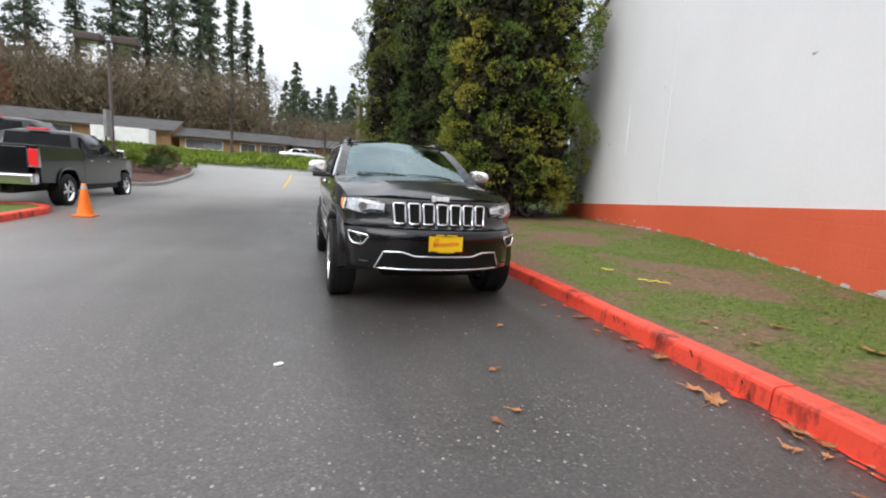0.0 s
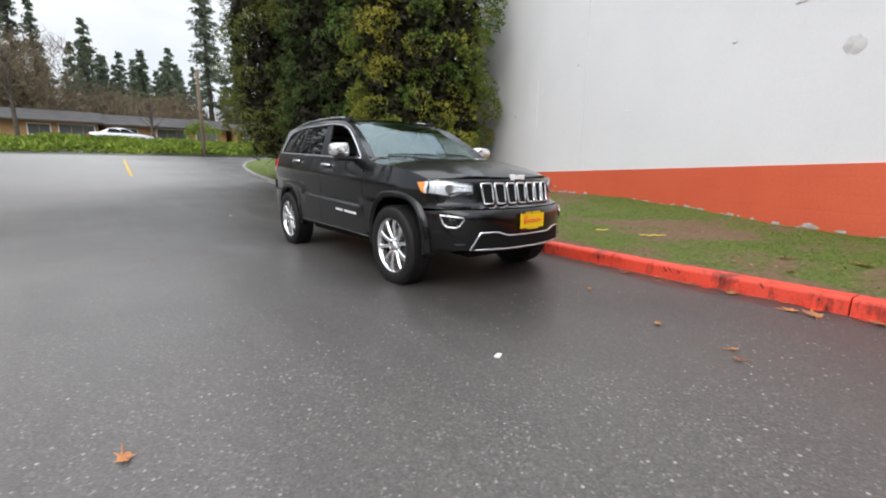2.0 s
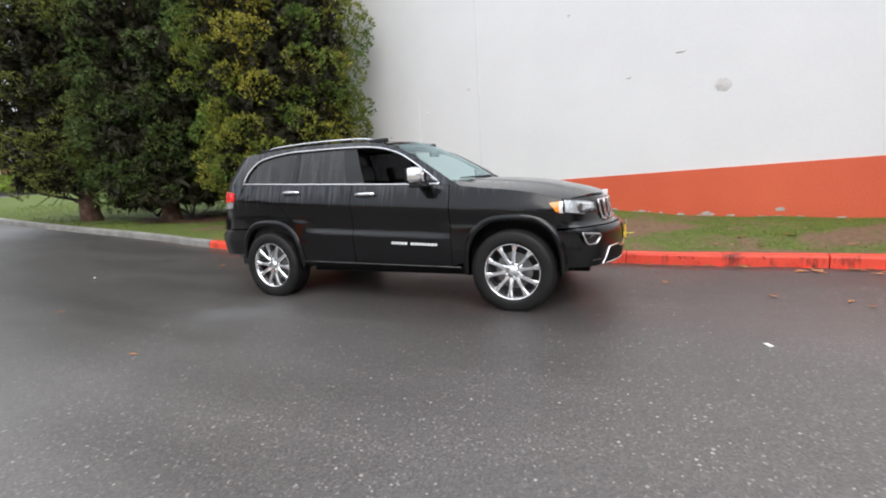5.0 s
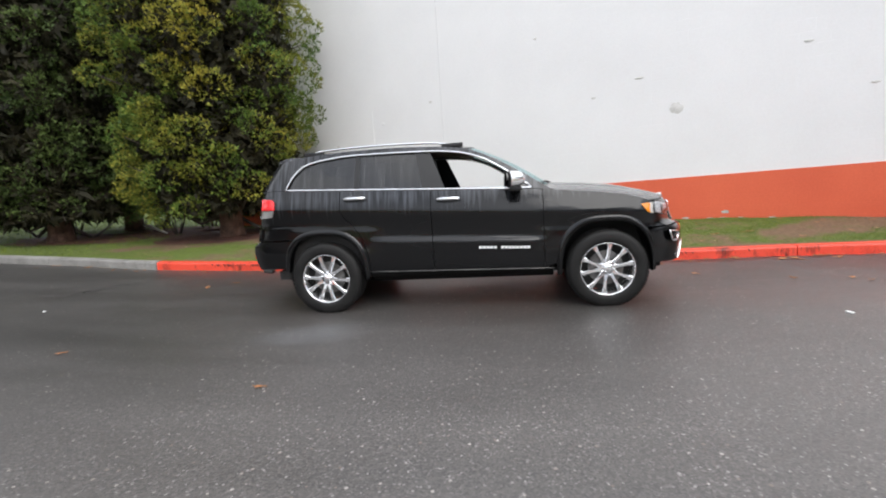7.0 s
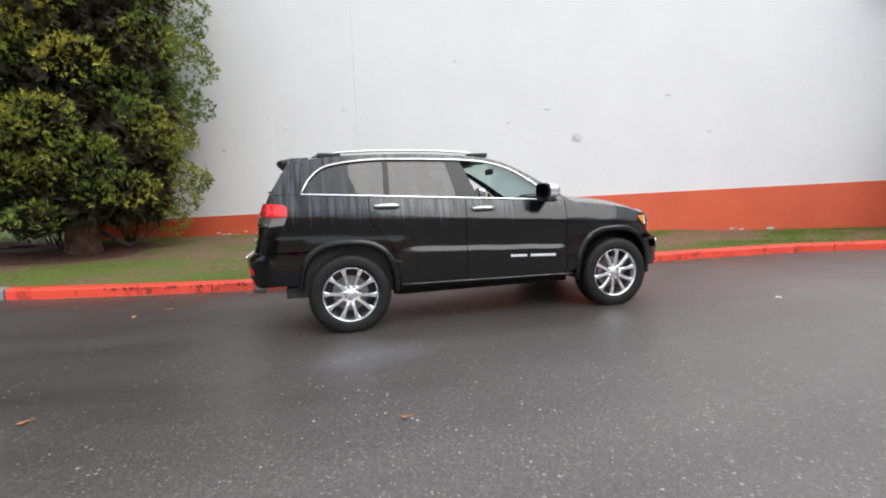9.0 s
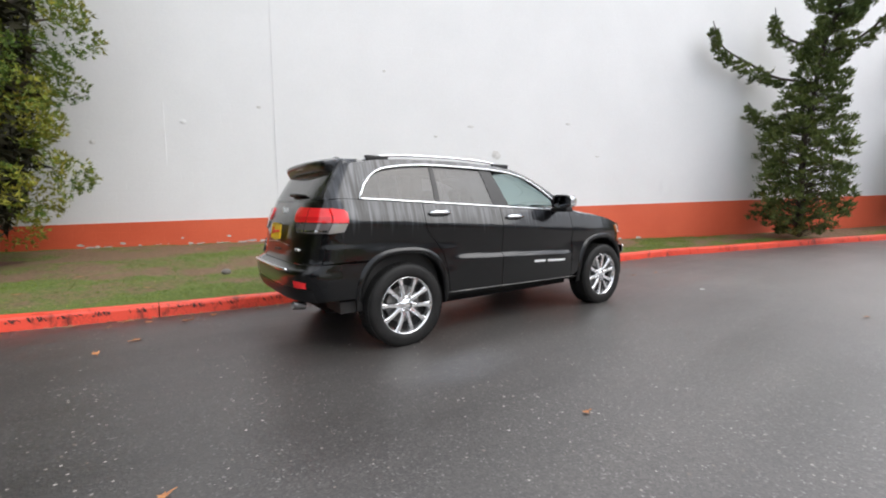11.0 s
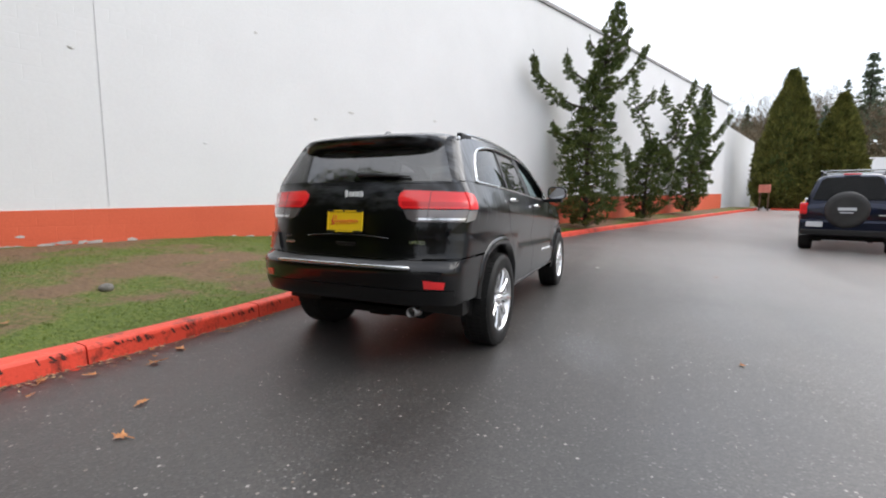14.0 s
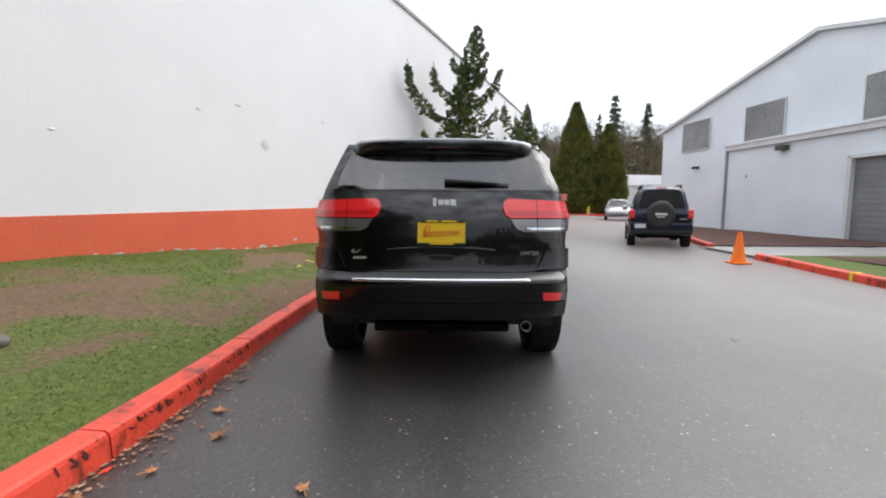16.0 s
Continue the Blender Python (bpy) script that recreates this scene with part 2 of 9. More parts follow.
def block_wall_material(name, dark, light, rough=0.55, courses=0.05):
    """Thickly painted block wall: faint courses in the relief, dull patches in the paint."""
    m = surface(name, dark, light, scale=0.7, fine=35, rough=(rough, rough + 0.2), bump=0, spread=(0.3, 0.7))
    n, l = m.node_tree.nodes, m.node_tree.links
    p = n["Principled BSDF"]
    co = n.new("ShaderNodeTexCoord")
    sep, com = n.new("ShaderNodeSeparateXYZ"), n.new("ShaderNodeCombineXYZ")
    l.new(co.outputs["Object"], sep.inputs["Vector"])
    l.new(sep.outputs["Y"], com.inputs["X"])
    l.new(sep.outputs["Z"], com.inputs["Y"])
    br = n.new("ShaderNodeTexBrick")
    br.inputs["Scale"].default_value = 1.0
    br.inputs["Brick Width"].default_value, br.inputs["Row Height"].default_value = 0.406, 0.203
    br.inputs["Mortar Size"].default_value, br.inputs["Mortar Smooth"].default_value = 0.006, 0.6
    l.new(com.outputs["Vector"], br.inputs["Vector"])
    lump, keep = n.new("ShaderNodeTexNoise"), n.new("ShaderNodeTexNoise")
    lump.inputs["Scale"].default_value, lump.inputs["Detail"].default_value = 14, 6
    keep.inputs["Scale"].default_value, keep.inputs["Detail"].default_value = 0.9, 3
    for x in (lump, keep):
        l.new(co.outputs["Object"], x.inputs["Vector"])
    gate = n.new("ShaderNodeMapRange")
    gate.inputs["From Min"].default_value, gate.inputs["From Max"].default_value = 0.5, 0.7
    gate.inputs["To Min"].default_value, gate.inputs["To Max"].default_value = courses, 0.8
    l.new(keep.outputs["Fac"], gate.inputs["Value"])
    depth = n.new("ShaderNodeMath")
    depth.operation = "MULTIPLY"
    l.new(br.outputs["Fac"], depth.inputs[0])
    l.new(gate.outputs["Result"], depth.inputs[1])
    b1, b2 = n.new("ShaderNodeBump"), n.new("ShaderNodeBump")
    b1.invert = True
    b1.inputs["Strength"].default_value, b1.inputs["Distance"].default_value = 0.5, 0.006
    b2.inputs["Strength"].default_value, b2.inputs["Distance"].default_value = 0.25, 0.006
    l.new(depth.outputs["Value"], b1.inputs["Height"])
    l.new(lump.outputs["Fac"], b2.inputs["Height"])
    l.new(b2.outputs["Normal"], b1.inputs["Normal"])
    l.new(b1.outputs["Normal"], p.inputs["Normal"])
    return m


def lawn_material():
    """Thin winter grass with bare brown earth showing through in patches."""
    m, n, l, p = principled("patchy_lawn")
    co = n.new("ShaderNodeTexCoord")
    mid, fine = (n.new("ShaderNodeTexNoise") for _ in range(2))
    for node, sc, de in ((mid, 5, 6), (fine, 90, 4)):
        node.inputs["Scale"].default_value, node.inputs["Detail"].default_value = sc, de
        l.new(co.outputs["Object"], node.inputs["Vector"])
    blade = n.new("ShaderNodeTexNoise")
    blade.inputs["Scale"].default_value, blade.inputs["Detail"].default_value, blade.inputs["Roughness"].default_value = 22, 8, 0.75
    l.new(co.outputs["Object"], blade.inputs["Vector"])
    green, earth = n.new("ShaderNodeValToRGB"), n.new("ShaderNodeValToRGB")
    green.color_ramp.elements[0].color, green.color_ramp.elements[1].color = (0.040, 0.058, 0.010, 1), (0.19, 0.21, 0.042, 1)
    earth.color_ramp.elements[0].color, earth.color_ramp.elements[1].color = (0.070, 0.041, 0.023, 1), (0.25, 0.158, 0.088, 1)
    mid_green = green.color_ramp.elements.new(0.5)
    mid_green.color = (0.090, 0.132, 0.018, 1)
    for r in (green, earth):
        r.color_ramp.elements[0].position, r.color_ramp.elements[-1].position = 0.30, 0.70
        l.new(blade.outputs["Fac"], r.inputs["Fac"])
    bare, worn, add2 = n.new("ShaderNodeAttribute"), n.new("ShaderNodeMath"), n.new("ShaderNodeMath")
    bare.attribute_name = "bare_earth"
    worn.operation = add2.operation = "MULTIPLY_ADD"
    worn.inputs[1].default_value, add2.inputs[1].default_value = 0.75, 1.0
    l.new(mid.outputs["Fac"], worn.inputs[0])
    l.new(blade.outputs["Fac"], worn.inputs[2])
    l.new(bare.outputs["Fac"], add2.inputs[0])
    l.new(worn.outputs["Value"], add2.inputs[2])
    gate = n.new("ShaderNodeMapRange")
    gate.inputs["From Min"].default_value, gate.inputs["From Max"].default_value = 1.10, 1.58
    l.new(add2.outputs["Value"], gate.inputs["Value"])
    mix = n.new("ShaderNodeMix")
    mix.data_type = "RGBA"
    l.new(gate.outputs["Result"], mix.inputs["Factor"])
    l.new(green.outputs["Color"], mix.inputs["A"])
    l.new(earth.outputs["Color"], mix.inputs["B"])
    l.new(mix.outputs["Result"], p.inputs["Base Color"])
    p.inputs["Roughness"].default_value = 0.85
    b = n.new("ShaderNodeBump")
    b.inputs["Strength"].default_value, b.inputs["Distance"].default_value = 0.7, 0.02
    l.new(fine.outputs["Fac"], b.inputs["Height"])
    l.new(b.outputs["Normal"], p.inputs["Normal"])
    return m


def leaf_material(name, dark, light, scale=1.5):
    m = surface(name, dark, light, scale=scale, fine=20, rough=(0.55, 0.75), bump=0, island=0.45, spread=(0.32, 0.68), spec=0.25)
    m.node_tree.nodes["Principled BSDF"].inputs["Subsurface Weight"].default_value = 0.0
    return m


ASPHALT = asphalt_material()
LAWN = lawn_material()
WALL_WHITE = block_wall_material("white_wall_paint", (0.79, 0.79, 0.80), (0.86, 0.86, 0.87))
WALL_RED = block_wall_material("orange_red_wall_paint", (0.66, 0.105, 0.045), (0.80, 0.150, 0.068), rough=0.5, courses=1.0)
KERB_RED = surface("red_kerb_paint", (0.42, 0.035, 0.018), (0.78, 0.075, 0.04), scale=3, fine=45, rough=(0.3, 0.55), bump=0.4, dist=0.006, spread=(0.29, 0.48), piece=0.05)
def scuffed(m, colour, low, high, scale):
    """Lays worn marks of another colour over a surface."""
    n, l = m.node_tree.nodes, m.node_tree.links
    p = n["Principled BSDF"]
    under = p.inputs["Base Color"].links[0].from_socket
    co, mp, tx, mr, mix = (n.new("ShaderNode" + k) for k in ("TexCoord", "Mapping", "TexNoise", "MapRange", "Mix"))
    mp.inputs["Scale"].default_value = (1.0, 1.0, 0.45)
    tx.inputs["Scale"].default_value, tx.inputs["Detail"].default_value, tx.inputs["Roughness"].default_value = scale, 9, 0.68
    mr.inputs["From Min"].default_value, mr.inputs["From Max"].default_value = low, high
    mix.data_type = "RGBA"
    mix.inputs["B"].default_value = (*colour, 1)
    l.new(co.outputs["Object"], mp.inputs["Vector"])
    l.new(mp.outputs["Vector"], tx.inputs["Vector"])
    l.new(tx.outputs["Fac"], mr.inputs["Value"])
    l.new(mr.outputs["Result"], mix.inputs["Factor"])
    l.new(under, mix.inputs["A"])
    l.new(mix.outputs["Result"], p.inputs["Base Color"])
    return m


scuffed(KERB_RED, (0.10, 0.018, 0.012), 0.55, 0.68, 5.0)
KERB_GREY = surface("grey_concrete", (0.16, 0.155, 0.145), (0.33, 0.32, 0.30), scale=3, fine=50, rough=(0.5, 0.8), bump=0.4, dist=0.005)
CONCRETE = surface("walkway_concrete", (0.26, 0.25, 0.24), (0.42, 0.41, 0.39), scale=2, fine=40, rough=(0.4, 0.7), bump=0.2)
EARTH = surface("brown_earth", (0.07, 0.075, 0.025), (0.16, 0.13, 0.05), scale=0.3, fine=6, rough=(0.8, 0.95), bump=0.4)
MULCH = surface("bark_mulch", (0.045, 0.018, 0.012), (0.15, 0.06, 0.04), scale=3, fine=70, rough=(0.7, 0.9), bump=0.9, dist=0.03)
BARK = surface("reddish_bark", (0.06, 0.032, 0.022), (0.21, 0.12, 0.085), scale=4, fine=22, rough=(0.8, 0.95), bump=0.8, dist=0.03)
DARK_BARK = surface("grey_bark", (0.035, 0.028, 0.022), (0.11, 0.09, 0.075), scale=3, fine=18, rough=(0.8, 0.95), bump=0.7, dist=0.03)
TWIGS = surface("bare_twigs", (0.085, 0.064, 0.038), (0.20, 0.152, 0.095), scale=0.2, fine=3, rough=(0.85, 0.95), bump=0, island=0.3)
LEAF_GOLD = leaf_material("golden_cypress_leaf", (0.030, 0.064, 0.013), (0.42, 0.34, 0.048), scale=0.8)
gold_mid = LEAF_GOLD.node_tree.nodes["Color Ramp"].color_ramp.elements.new(0.45)
gold_mid.color = (0.085, 0.145, 0.024, 1)
LEAF_BRUSH = leaf_material("olive_brown_brush", (0.055, 0.045, 0.022), (0.17, 0.135, 0.075), scale=0.12)
LEAF_LIME = leaf_material("yellow_green_shrub_leaf", (0.09, 0.14, 0.015), (0.26, 0.34, 0.05))
LEAF_DARK = leaf_material("dark_cypress_leaf", (0.030, 0.058, 0.018), (0.125, 0.17, 0.045))
LEAF_JUNIPER = leaf_material("juniper_leaf", (0.042, 0.072, 0.024), (0.20, 0.245, 0.075))
LEAF_CONE = leaf_material("clipped_evergreen_leaf", (0.06, 0.075, 0.016), (0.21, 0.20, 0.05))
LEAF_FIR = leaf_material("fir_needles", (0.060, 0.088, 0.058), (0.17, 0.21, 0.135), scale=0.3)
LEAF_HEDGE = leaf_material("hedge_leaf", (0.075, 0.125, 0.016), (0.26, 0.34, 0.045), scale=0.6)
GRASS_BLADE = leaf_material("grass_blade", (0.060, 0.102, 0.013), (0.215, 0.26, 0.044), scale=1.2)
ORANGE = surface("cone_orange", (0.93, 0.15, 0.004), (1.0, 0.24, 0.008), scale=4, fine=40, rough=(0.35, 0.5), bump=0.05)
YELLOW_LINE = surface("yellow_road_paint", (0.45, 0.30, 0.06), (0.75, 0.52, 0.10), scale=5, fine=50, rough=(0.5, 0.7), bump=0.2)


# ---------- building helpers ----------
def smooth(mesh, on=True):
    for poly in mesh.polygons:
        poly.use_smooth = on
    return mesh


def mesh_of(name, bm, material, shade=False):
    me = bpy.data.meshes.new(name)
    bm.normal_update()
    bm.to_mesh(me)
    bm.free()
    for m in material if isinstance(material, (list, tuple)) else (material,):
        me.materials.append(m)
    if shade:
        smooth(me)
    return me


def part(name, bm, material, parent, label="", shade=False):
    ob = new(name, mesh_of(name, bm, material, shade))
    ob.parent = parent
    return tagged(ob, label)


def thing(name, label, category, group="", kind="", at=None):
    ob = new(name)
    ob.empty_display_size = 0.2
    if at is not None:
        ob.matrix_world = at
    return tagged(ob, label, category, group, kind)


def box(bm, x0, x1, y0, y1, z0, z1, bevel=0.0, m=None):
    made = bmesh.ops.create_cube(bm, size=1.0)["verts"]
    for v in made:
        v.co = Vector(((x0 + x1) / 2 + v.co.x * (x1 - x0), (y0 + y1) / 2 + v.co.y * (y1 - y0), (z0 + z1) / 2 + v.co.z * (z1 - z0)))
    if m is not None:
        bmesh.ops.transform(bm, matrix=m, verts=made)
    if bevel:
        edges = list({e for v in made for e in v.link_edges})
        bmesh.ops.bevel(bm, geom=edges, offset=bevel, segments=2, affect="EDGES", profile=0.6)
    return bm


def boxes(*dims, bevel=0.0):
    bm = bmesh.new()
    for d in dims:
        box(bm, *d, bevel=bevel)
    return bm


def lathe(bm, profile, segments=24, m=None, cap=True):
    """Turns (radius, height) pairs round z."""
    rings = []
    for r, z in profile:
        ring = [bm.verts.new((r * math.cos(2 * math.pi * i / segments), r * math.sin(2 * math.pi * i / segments), z)) for i in range(segments)]
        rings.append(ring)
    for a, b in zip(rings, rings[1:]):
        for i in range(segments):
            j = (i + 1) % segments
            bm.faces.new((a[i], a[j], b[j], b[i]))
    if cap:
        bm.faces.new(list(reversed(rings[0])))
        bm.faces.new(rings[-1])
    if m is not None:
        bmesh.ops.transform(bm, matrix=m, verts=[v for r in rings for v in r])
    return bm


def tube(bm, pts, radius, segments=8, cap=True, flat=1.0):
    """A tube along points; radius a number or one for each point."""
    pts = [Vector(p) for p in pts]
    rad = radius if isinstance(radius, (list, tuple)) else [radius] * len(pts)
    rings, ref = [], None
    for i, p in enumerate(pts):
        d = (pts[min(i + 1, len(pts) - 1)] - pts[max(i - 1, 0)]).normalized()
        ref = ref if ref is not None and abs(ref.dot(d)) < 0.95 else (Vector((0, 0, 1)) if abs(d.z) < 0.9 else Vector((1, 0, 0)))
        u = d.cross(ref).normalized()
        w = u.cross(d).normalized()
        rings.append([bm.verts.new(p + rad[i] * (math.cos(2 * math.pi * k / segments) * u + flat * math.sin(2 * math.pi * k / segments) * w)) for k in range(segments)])
    for a, b in zip(rings, rings[1:]):
        for k in range(segments):
            j = (k + 1) % segments
            bm.faces.new((a[k], a[j], b[j], b[k]))
    if cap:
        bm.faces.new(list(reversed(rings[0])))
        bm.faces.new(rings[-1])
    return bm


def arrays_mesh(name, verts, faces, material):
    me = bpy.data.meshes.new(name)
    me.from_pydata(np.asarray(verts).reshape(-1, 3).tolist(), [], np.asarray(faces).tolist())
    me.materials.append(material)
    me.update()
    return me


def sheet(xs, ys, z, keep=None):
    """A grid over xs by ys with heights z(x, y)."""
    bm = bmesh.new()
    g = [[bm.verts.new((x, y, z(x, y))) for x in xs] for y in ys]
    for j in range(len(ys) - 1):
        for i in range(len(xs) - 1):
            if keep is None or keep((xs[i] + xs[i + 1]) / 2, (ys[j] + ys[j + 1]) / 2):
                bm.faces.new((g[j][i], g[j][i + 1], g[j + 1][i + 1], g[j + 1][i]))
    return bm


def line(pairs):
    """A smooth function through (position, value) pairs."""
    a = sorted(pairs)
    px, pv = [p for p, _ in a], [v for _, v in a]
    slopes = []
    for i in range(len(a)):
        i0, i1 = max(i - 1, 0), min(i + 1, len(a) - 1)
        slopes.append((pv[i1] - pv[i0]) / (px[i1] - px[i0]))

    def at(x):
        if x <= px[0]:
            return pv[0]
        if x >= px[-1]:
            return pv[-1]
        i = next(k for k in range(len(px) - 1) if px[k + 1] >= x)
        h = px[i + 1] - px[i]
        u = (x - px[i]) / h
        return ((1 + 2 * u) * (1 - u) ** 2 * pv[i] + u * (1 - u) ** 2 * h * slopes[i] + u * u * (3 - 2 * u) * pv[i + 1] + u * u * (u - 1) * h * slopes[i + 1])
    return at


# ---------- the lie of the land ----------
def road_z(x, y):
    if y > 2:
        u = min(y, 31) - 2
        return 0.033 * u + 0.0011 * u * u
    if y < -3:
        return 0.02 * (-3 - max(y, -45))
    return 0.0


def land_z(x, y):
    z = road_z(x, y)
    if y > 33:
        z += 1.2 * min((y - 33) / 6, 1) ** 0.8
    if y > 60:
        z += 0.09 * (y - 60)
    if y < -60:
        z += 0.30 * (min(-y, 104) - 60)
    if x < -13 and -52 < y < 20:
        z *= max(0.0, 1 + (x + 13) / 8)
    return z


def wall_x(y):
    return 5.19 + 0.387 * y


kerb_x = line([(-38, -11.3), (-30, -8.0), (-22.5, -5.1), (-16, -2.55), (-11, -0.65), (-9.3, -0.1), (-7.8, 0.36), (-6.6, 0.8), (-5.9, 0.96), (-4.86, 1.14),
               (-4.25, 1.24), (-3.1, 1.36), (-2.1, 1.45), (-0.3, 1.54), (1.7, 1.55), (3.3, 1.50), (5.8, 1.58), (7.8, 1.90), (9.9, 2.13), (13.2, 2.32),
               (16, 2.5), (17.8, 2.7), (21, 3.2), (24, 4.0), (26.2, 4.9), (28.2, 6.3), (29.3, 8.2)])
wall_foot = line([(-40, 0.95), (-33, 0.82), (-20, 0.58), (-9, 0.34), (-5, 0.38), (-3.6, 0.38), (-1.6, 0.5), (0, 0.55), (2.5, 0.52), (6, 0.47), (9, 0.42)])

# ---------- ground ----------
def steps(*spans):
    out = []
    for a, b, d in spans:
        k = max(1, round((b - a) / d))
        out += [a + (b - a) * i / k for i in range(k)]
    return out + [spans[-1][1]]


gx = steps((-400, -60, 40), (-60, -20, 5), (-20, 20, 1.0), (20, 60, 5), (60, 400, 40))
gy = steps((-400, -60, 30), (-60, -30, 3), (-30, 36, 1.0), (36, 66, 2), (66, 400, 25))
bm = sheet(gx, gy, land_z)
bm.faces.ensure_lookup_table()
for f in bm.faces:
    c = f.calc_center_median()
    f.material_index = 1 if c.y > 36 or c.y < -48 or c.x < -24 or c.x > 24 else 0
    f.smooth = True
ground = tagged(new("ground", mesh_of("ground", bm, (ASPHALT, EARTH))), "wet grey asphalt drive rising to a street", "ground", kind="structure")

# centre line of the drive, near the street
bm = bmesh.new()
for y0, y1, x0 in ((17.3, 27.5, -2.05),):
    rows = [(y0 + (y1 - y0) * i / 8) for i in range(9)]
    vs = [[bm.verts.new((x0 + dx + 0.02 * (y - y0), y, road_z(0, y) + 0.006)) for dx in (-0.06, 0.06)] for y in rows]
    for a, b in zip(vs, vs[1:]):
        bm.faces.new((a[0], a[1], b[1], b[0]))
tagged(new("road_marking", mesh_of("road_marking", bm, YELLOW_LINE)), "worn yellow centre line on the asphalt", "road marking", kind="structure")


# ---------- kerbs ----------
def kerb_piece(path, width=0.17, height=0.14, out=1.0):
    """One length of kerb along (x, y) points; its back lies to the side out."""
    prof = [(0.0, -0.05), (0.008, height - 0.03), (0.016, height - 0.010), (0.034, height), (width - 0.02, height + 0.006), (width, height - 0.006), (width, -0.05)]
    bm, rings = bmesh.new(), []
    for i, (x, y) in enumerate(path):
        a, b = Vector(path[max(i - 1, 0)]), Vector(path[min(i + 1, len(path) - 1)])
        d = (b - a).normalized()
        nrm = Vector((d.y, -d.x)) * out
        z = road_z(x, y)
        rings.append([bm.verts.new((x + nrm.x * u + 0.003 * noise.noise((x * 3, y * 3, 9 + u)), y + nrm.y * u, z + w + 0.004 * noise.noise((x * 2, y * 2, u * 9)))) for u, w in prof])
    for a, b in zip(rings, rings[1:]):
        for k in range(len(prof) - 1):
            bm.faces.new((a[k], a[k + 1], b[k + 1], b[k]) if out > 0 else (b[k], b[k + 1], a[k + 1], a[k]))
    bm.faces.new(rings[0])
    bm.faces.new(list(reversed(rings[-1])))
    bmesh.ops.recalc_face_normals(bm, faces=bm.faces)
    return bm


def kerb_run(name, label, fn_path, joints, material, out=1.0):
    top = thing(name, label, "kerb", kind="structure")
    for a, b in zip(joints, joints[1:]):
        s0, s1 = a + 0.006 * (1 if b > a else -1), b - 0.006 * (1 if b > a else -1)
        k = max(2, round(abs(s1 - s0) / 0.3))
        part("kerb_section", kerb_piece([fn_path(s0 + (s1 - s0) * i / k) for i in range(k + 1)], out=out), material(a) if callable(material) else material, top)
    return top


kerb_run("kerb_wall_side", "red-painted concrete kerb beside the lawn, scuffed", lambda s: (kerb_x(s), s),
         [-36, -33, -30, -27, -24, -21, -18, -15, -12.5, -9.8, -7.1, -4.47, -2.4, -0.3, 1.75, 3.3, 5.75], KERB_RED)
kerb_run("kerb_by_trees", "bare grey concrete kerb round the trees", lambda s: (kerb_x(s), s), [5.77, 8.5, 11.5, 14.5, 17.5, 20.5, 23.5, 26.2, 28.2, 29.3], KERB_GREY)
island_x = line([(-5.1, -7.35), (-3.4, -7.2), (-1.6, -6.9), (2, -6.55), (4.5, -6.4), (5.6, -6.36)])


def island_edge(s):
    if s > 5.4:
        a = min((s - 5.4) / 1.4, 1) * math.pi / 2
        return (island_x(5.4) - 0.9 * (1 - math.cos(a)) - max(0, s - 6.8), 5.4 + 0.9 * math.sin(a))
    return (island_x(s), s)


kerb_run("kerb_island", "red-painted concrete kerb round a grass island", island_edge, [-5.1, -2.6, 0.0, 2.6, 5.4, 6.8, 9.5, 12.5], KERB_RED, out=-1.0)
bed2_x = line([(-7.4, -7.62), (-8, -7.8), (-9.65, -8.3), (-14, -9.5), (-30, -14.0)])
kerb_run("kerb_bed", "red-painted concrete kerb by a mulch bed", lambda s: (bed2_x(s), s), [-24, -18, -13, -10, -7.4], KERB_RED, out=-1.0)
bed_x = line([(13.9, -7.9), (14.4, -7.1), (15.5, -6.8), (18, -6.85), (22, -7.05), (24.5, -7.5), (28.6, -8.4)])
kerb_run("kerb_planting", "weathered concrete kerb round a planting bed", lambda s: (bed_x(s), s), [13.9, 15.5, 18, 21, 24.5, 28.6], KERB_GREY, out=-1.0)
end_kerb = lambda s: (-11.4 - s * 0.93, -36.2 + 0.36 * s)
kerb_run("kerb_end", "red-painted kerb in front of clipped evergreens", end_kerb, [0, 3, 6, 9, 12], KERB_RED, out=1.0)


# ---------- lawns and beds ----------
def verge_z(x, y):
    x0, x1 = kerb_x(y) + 0.15, wall_x(min(y, 8.6))
    v = min(max((x - x0) / max(x1 - x0, 0.5), 0), 1)
    base = road_z(x, y) + 0.122
    top = wall_foot(y)
    if y > 8.6:
        top = base + 0.05
    return base + (max(top, base) - base) * v ** 0.85 + 0.02 * noise.noise((x * 1.3, y * 1.3, 3.0)) * min(v * 6, 1) + 0.008 * noise.noise((x * 6, y * 6, 5.0)) * min(v * 6, 1)


def bare_earth(x, y):
    """How bare the verge is, 0 to 1: trodden across the middle of the slope, grassy along kerb and wall."""
    x0, x1 = kerb_x(y) + 0.15, wall_x(min(y, 8.6))
    v = (x - x0) / max(x1 - x0, 0.5)
    lump = noise.noise((x * 0.8, y * 0.38, 4.0)) + 0.6 * noise.noise((x * 2.2, y * 1.3, 8.0)) + 0.35 * noise.noise((x * 5.0, y * 4.5, 2.0))
    trodden = 0.58 + 1.0 * lump - 1.9 * (v - 0.55) ** 2
    edge = 0.95 - (x - x0) / (0.22 + 0.12 * noise.noise((y * 0.9, 3.0, 1.0))) + 0.5 * lump      # bare strip along the kerb
    return min(max(trodden, edge if y < 1.0 else edge - 0.25, 0.0), 1.0)


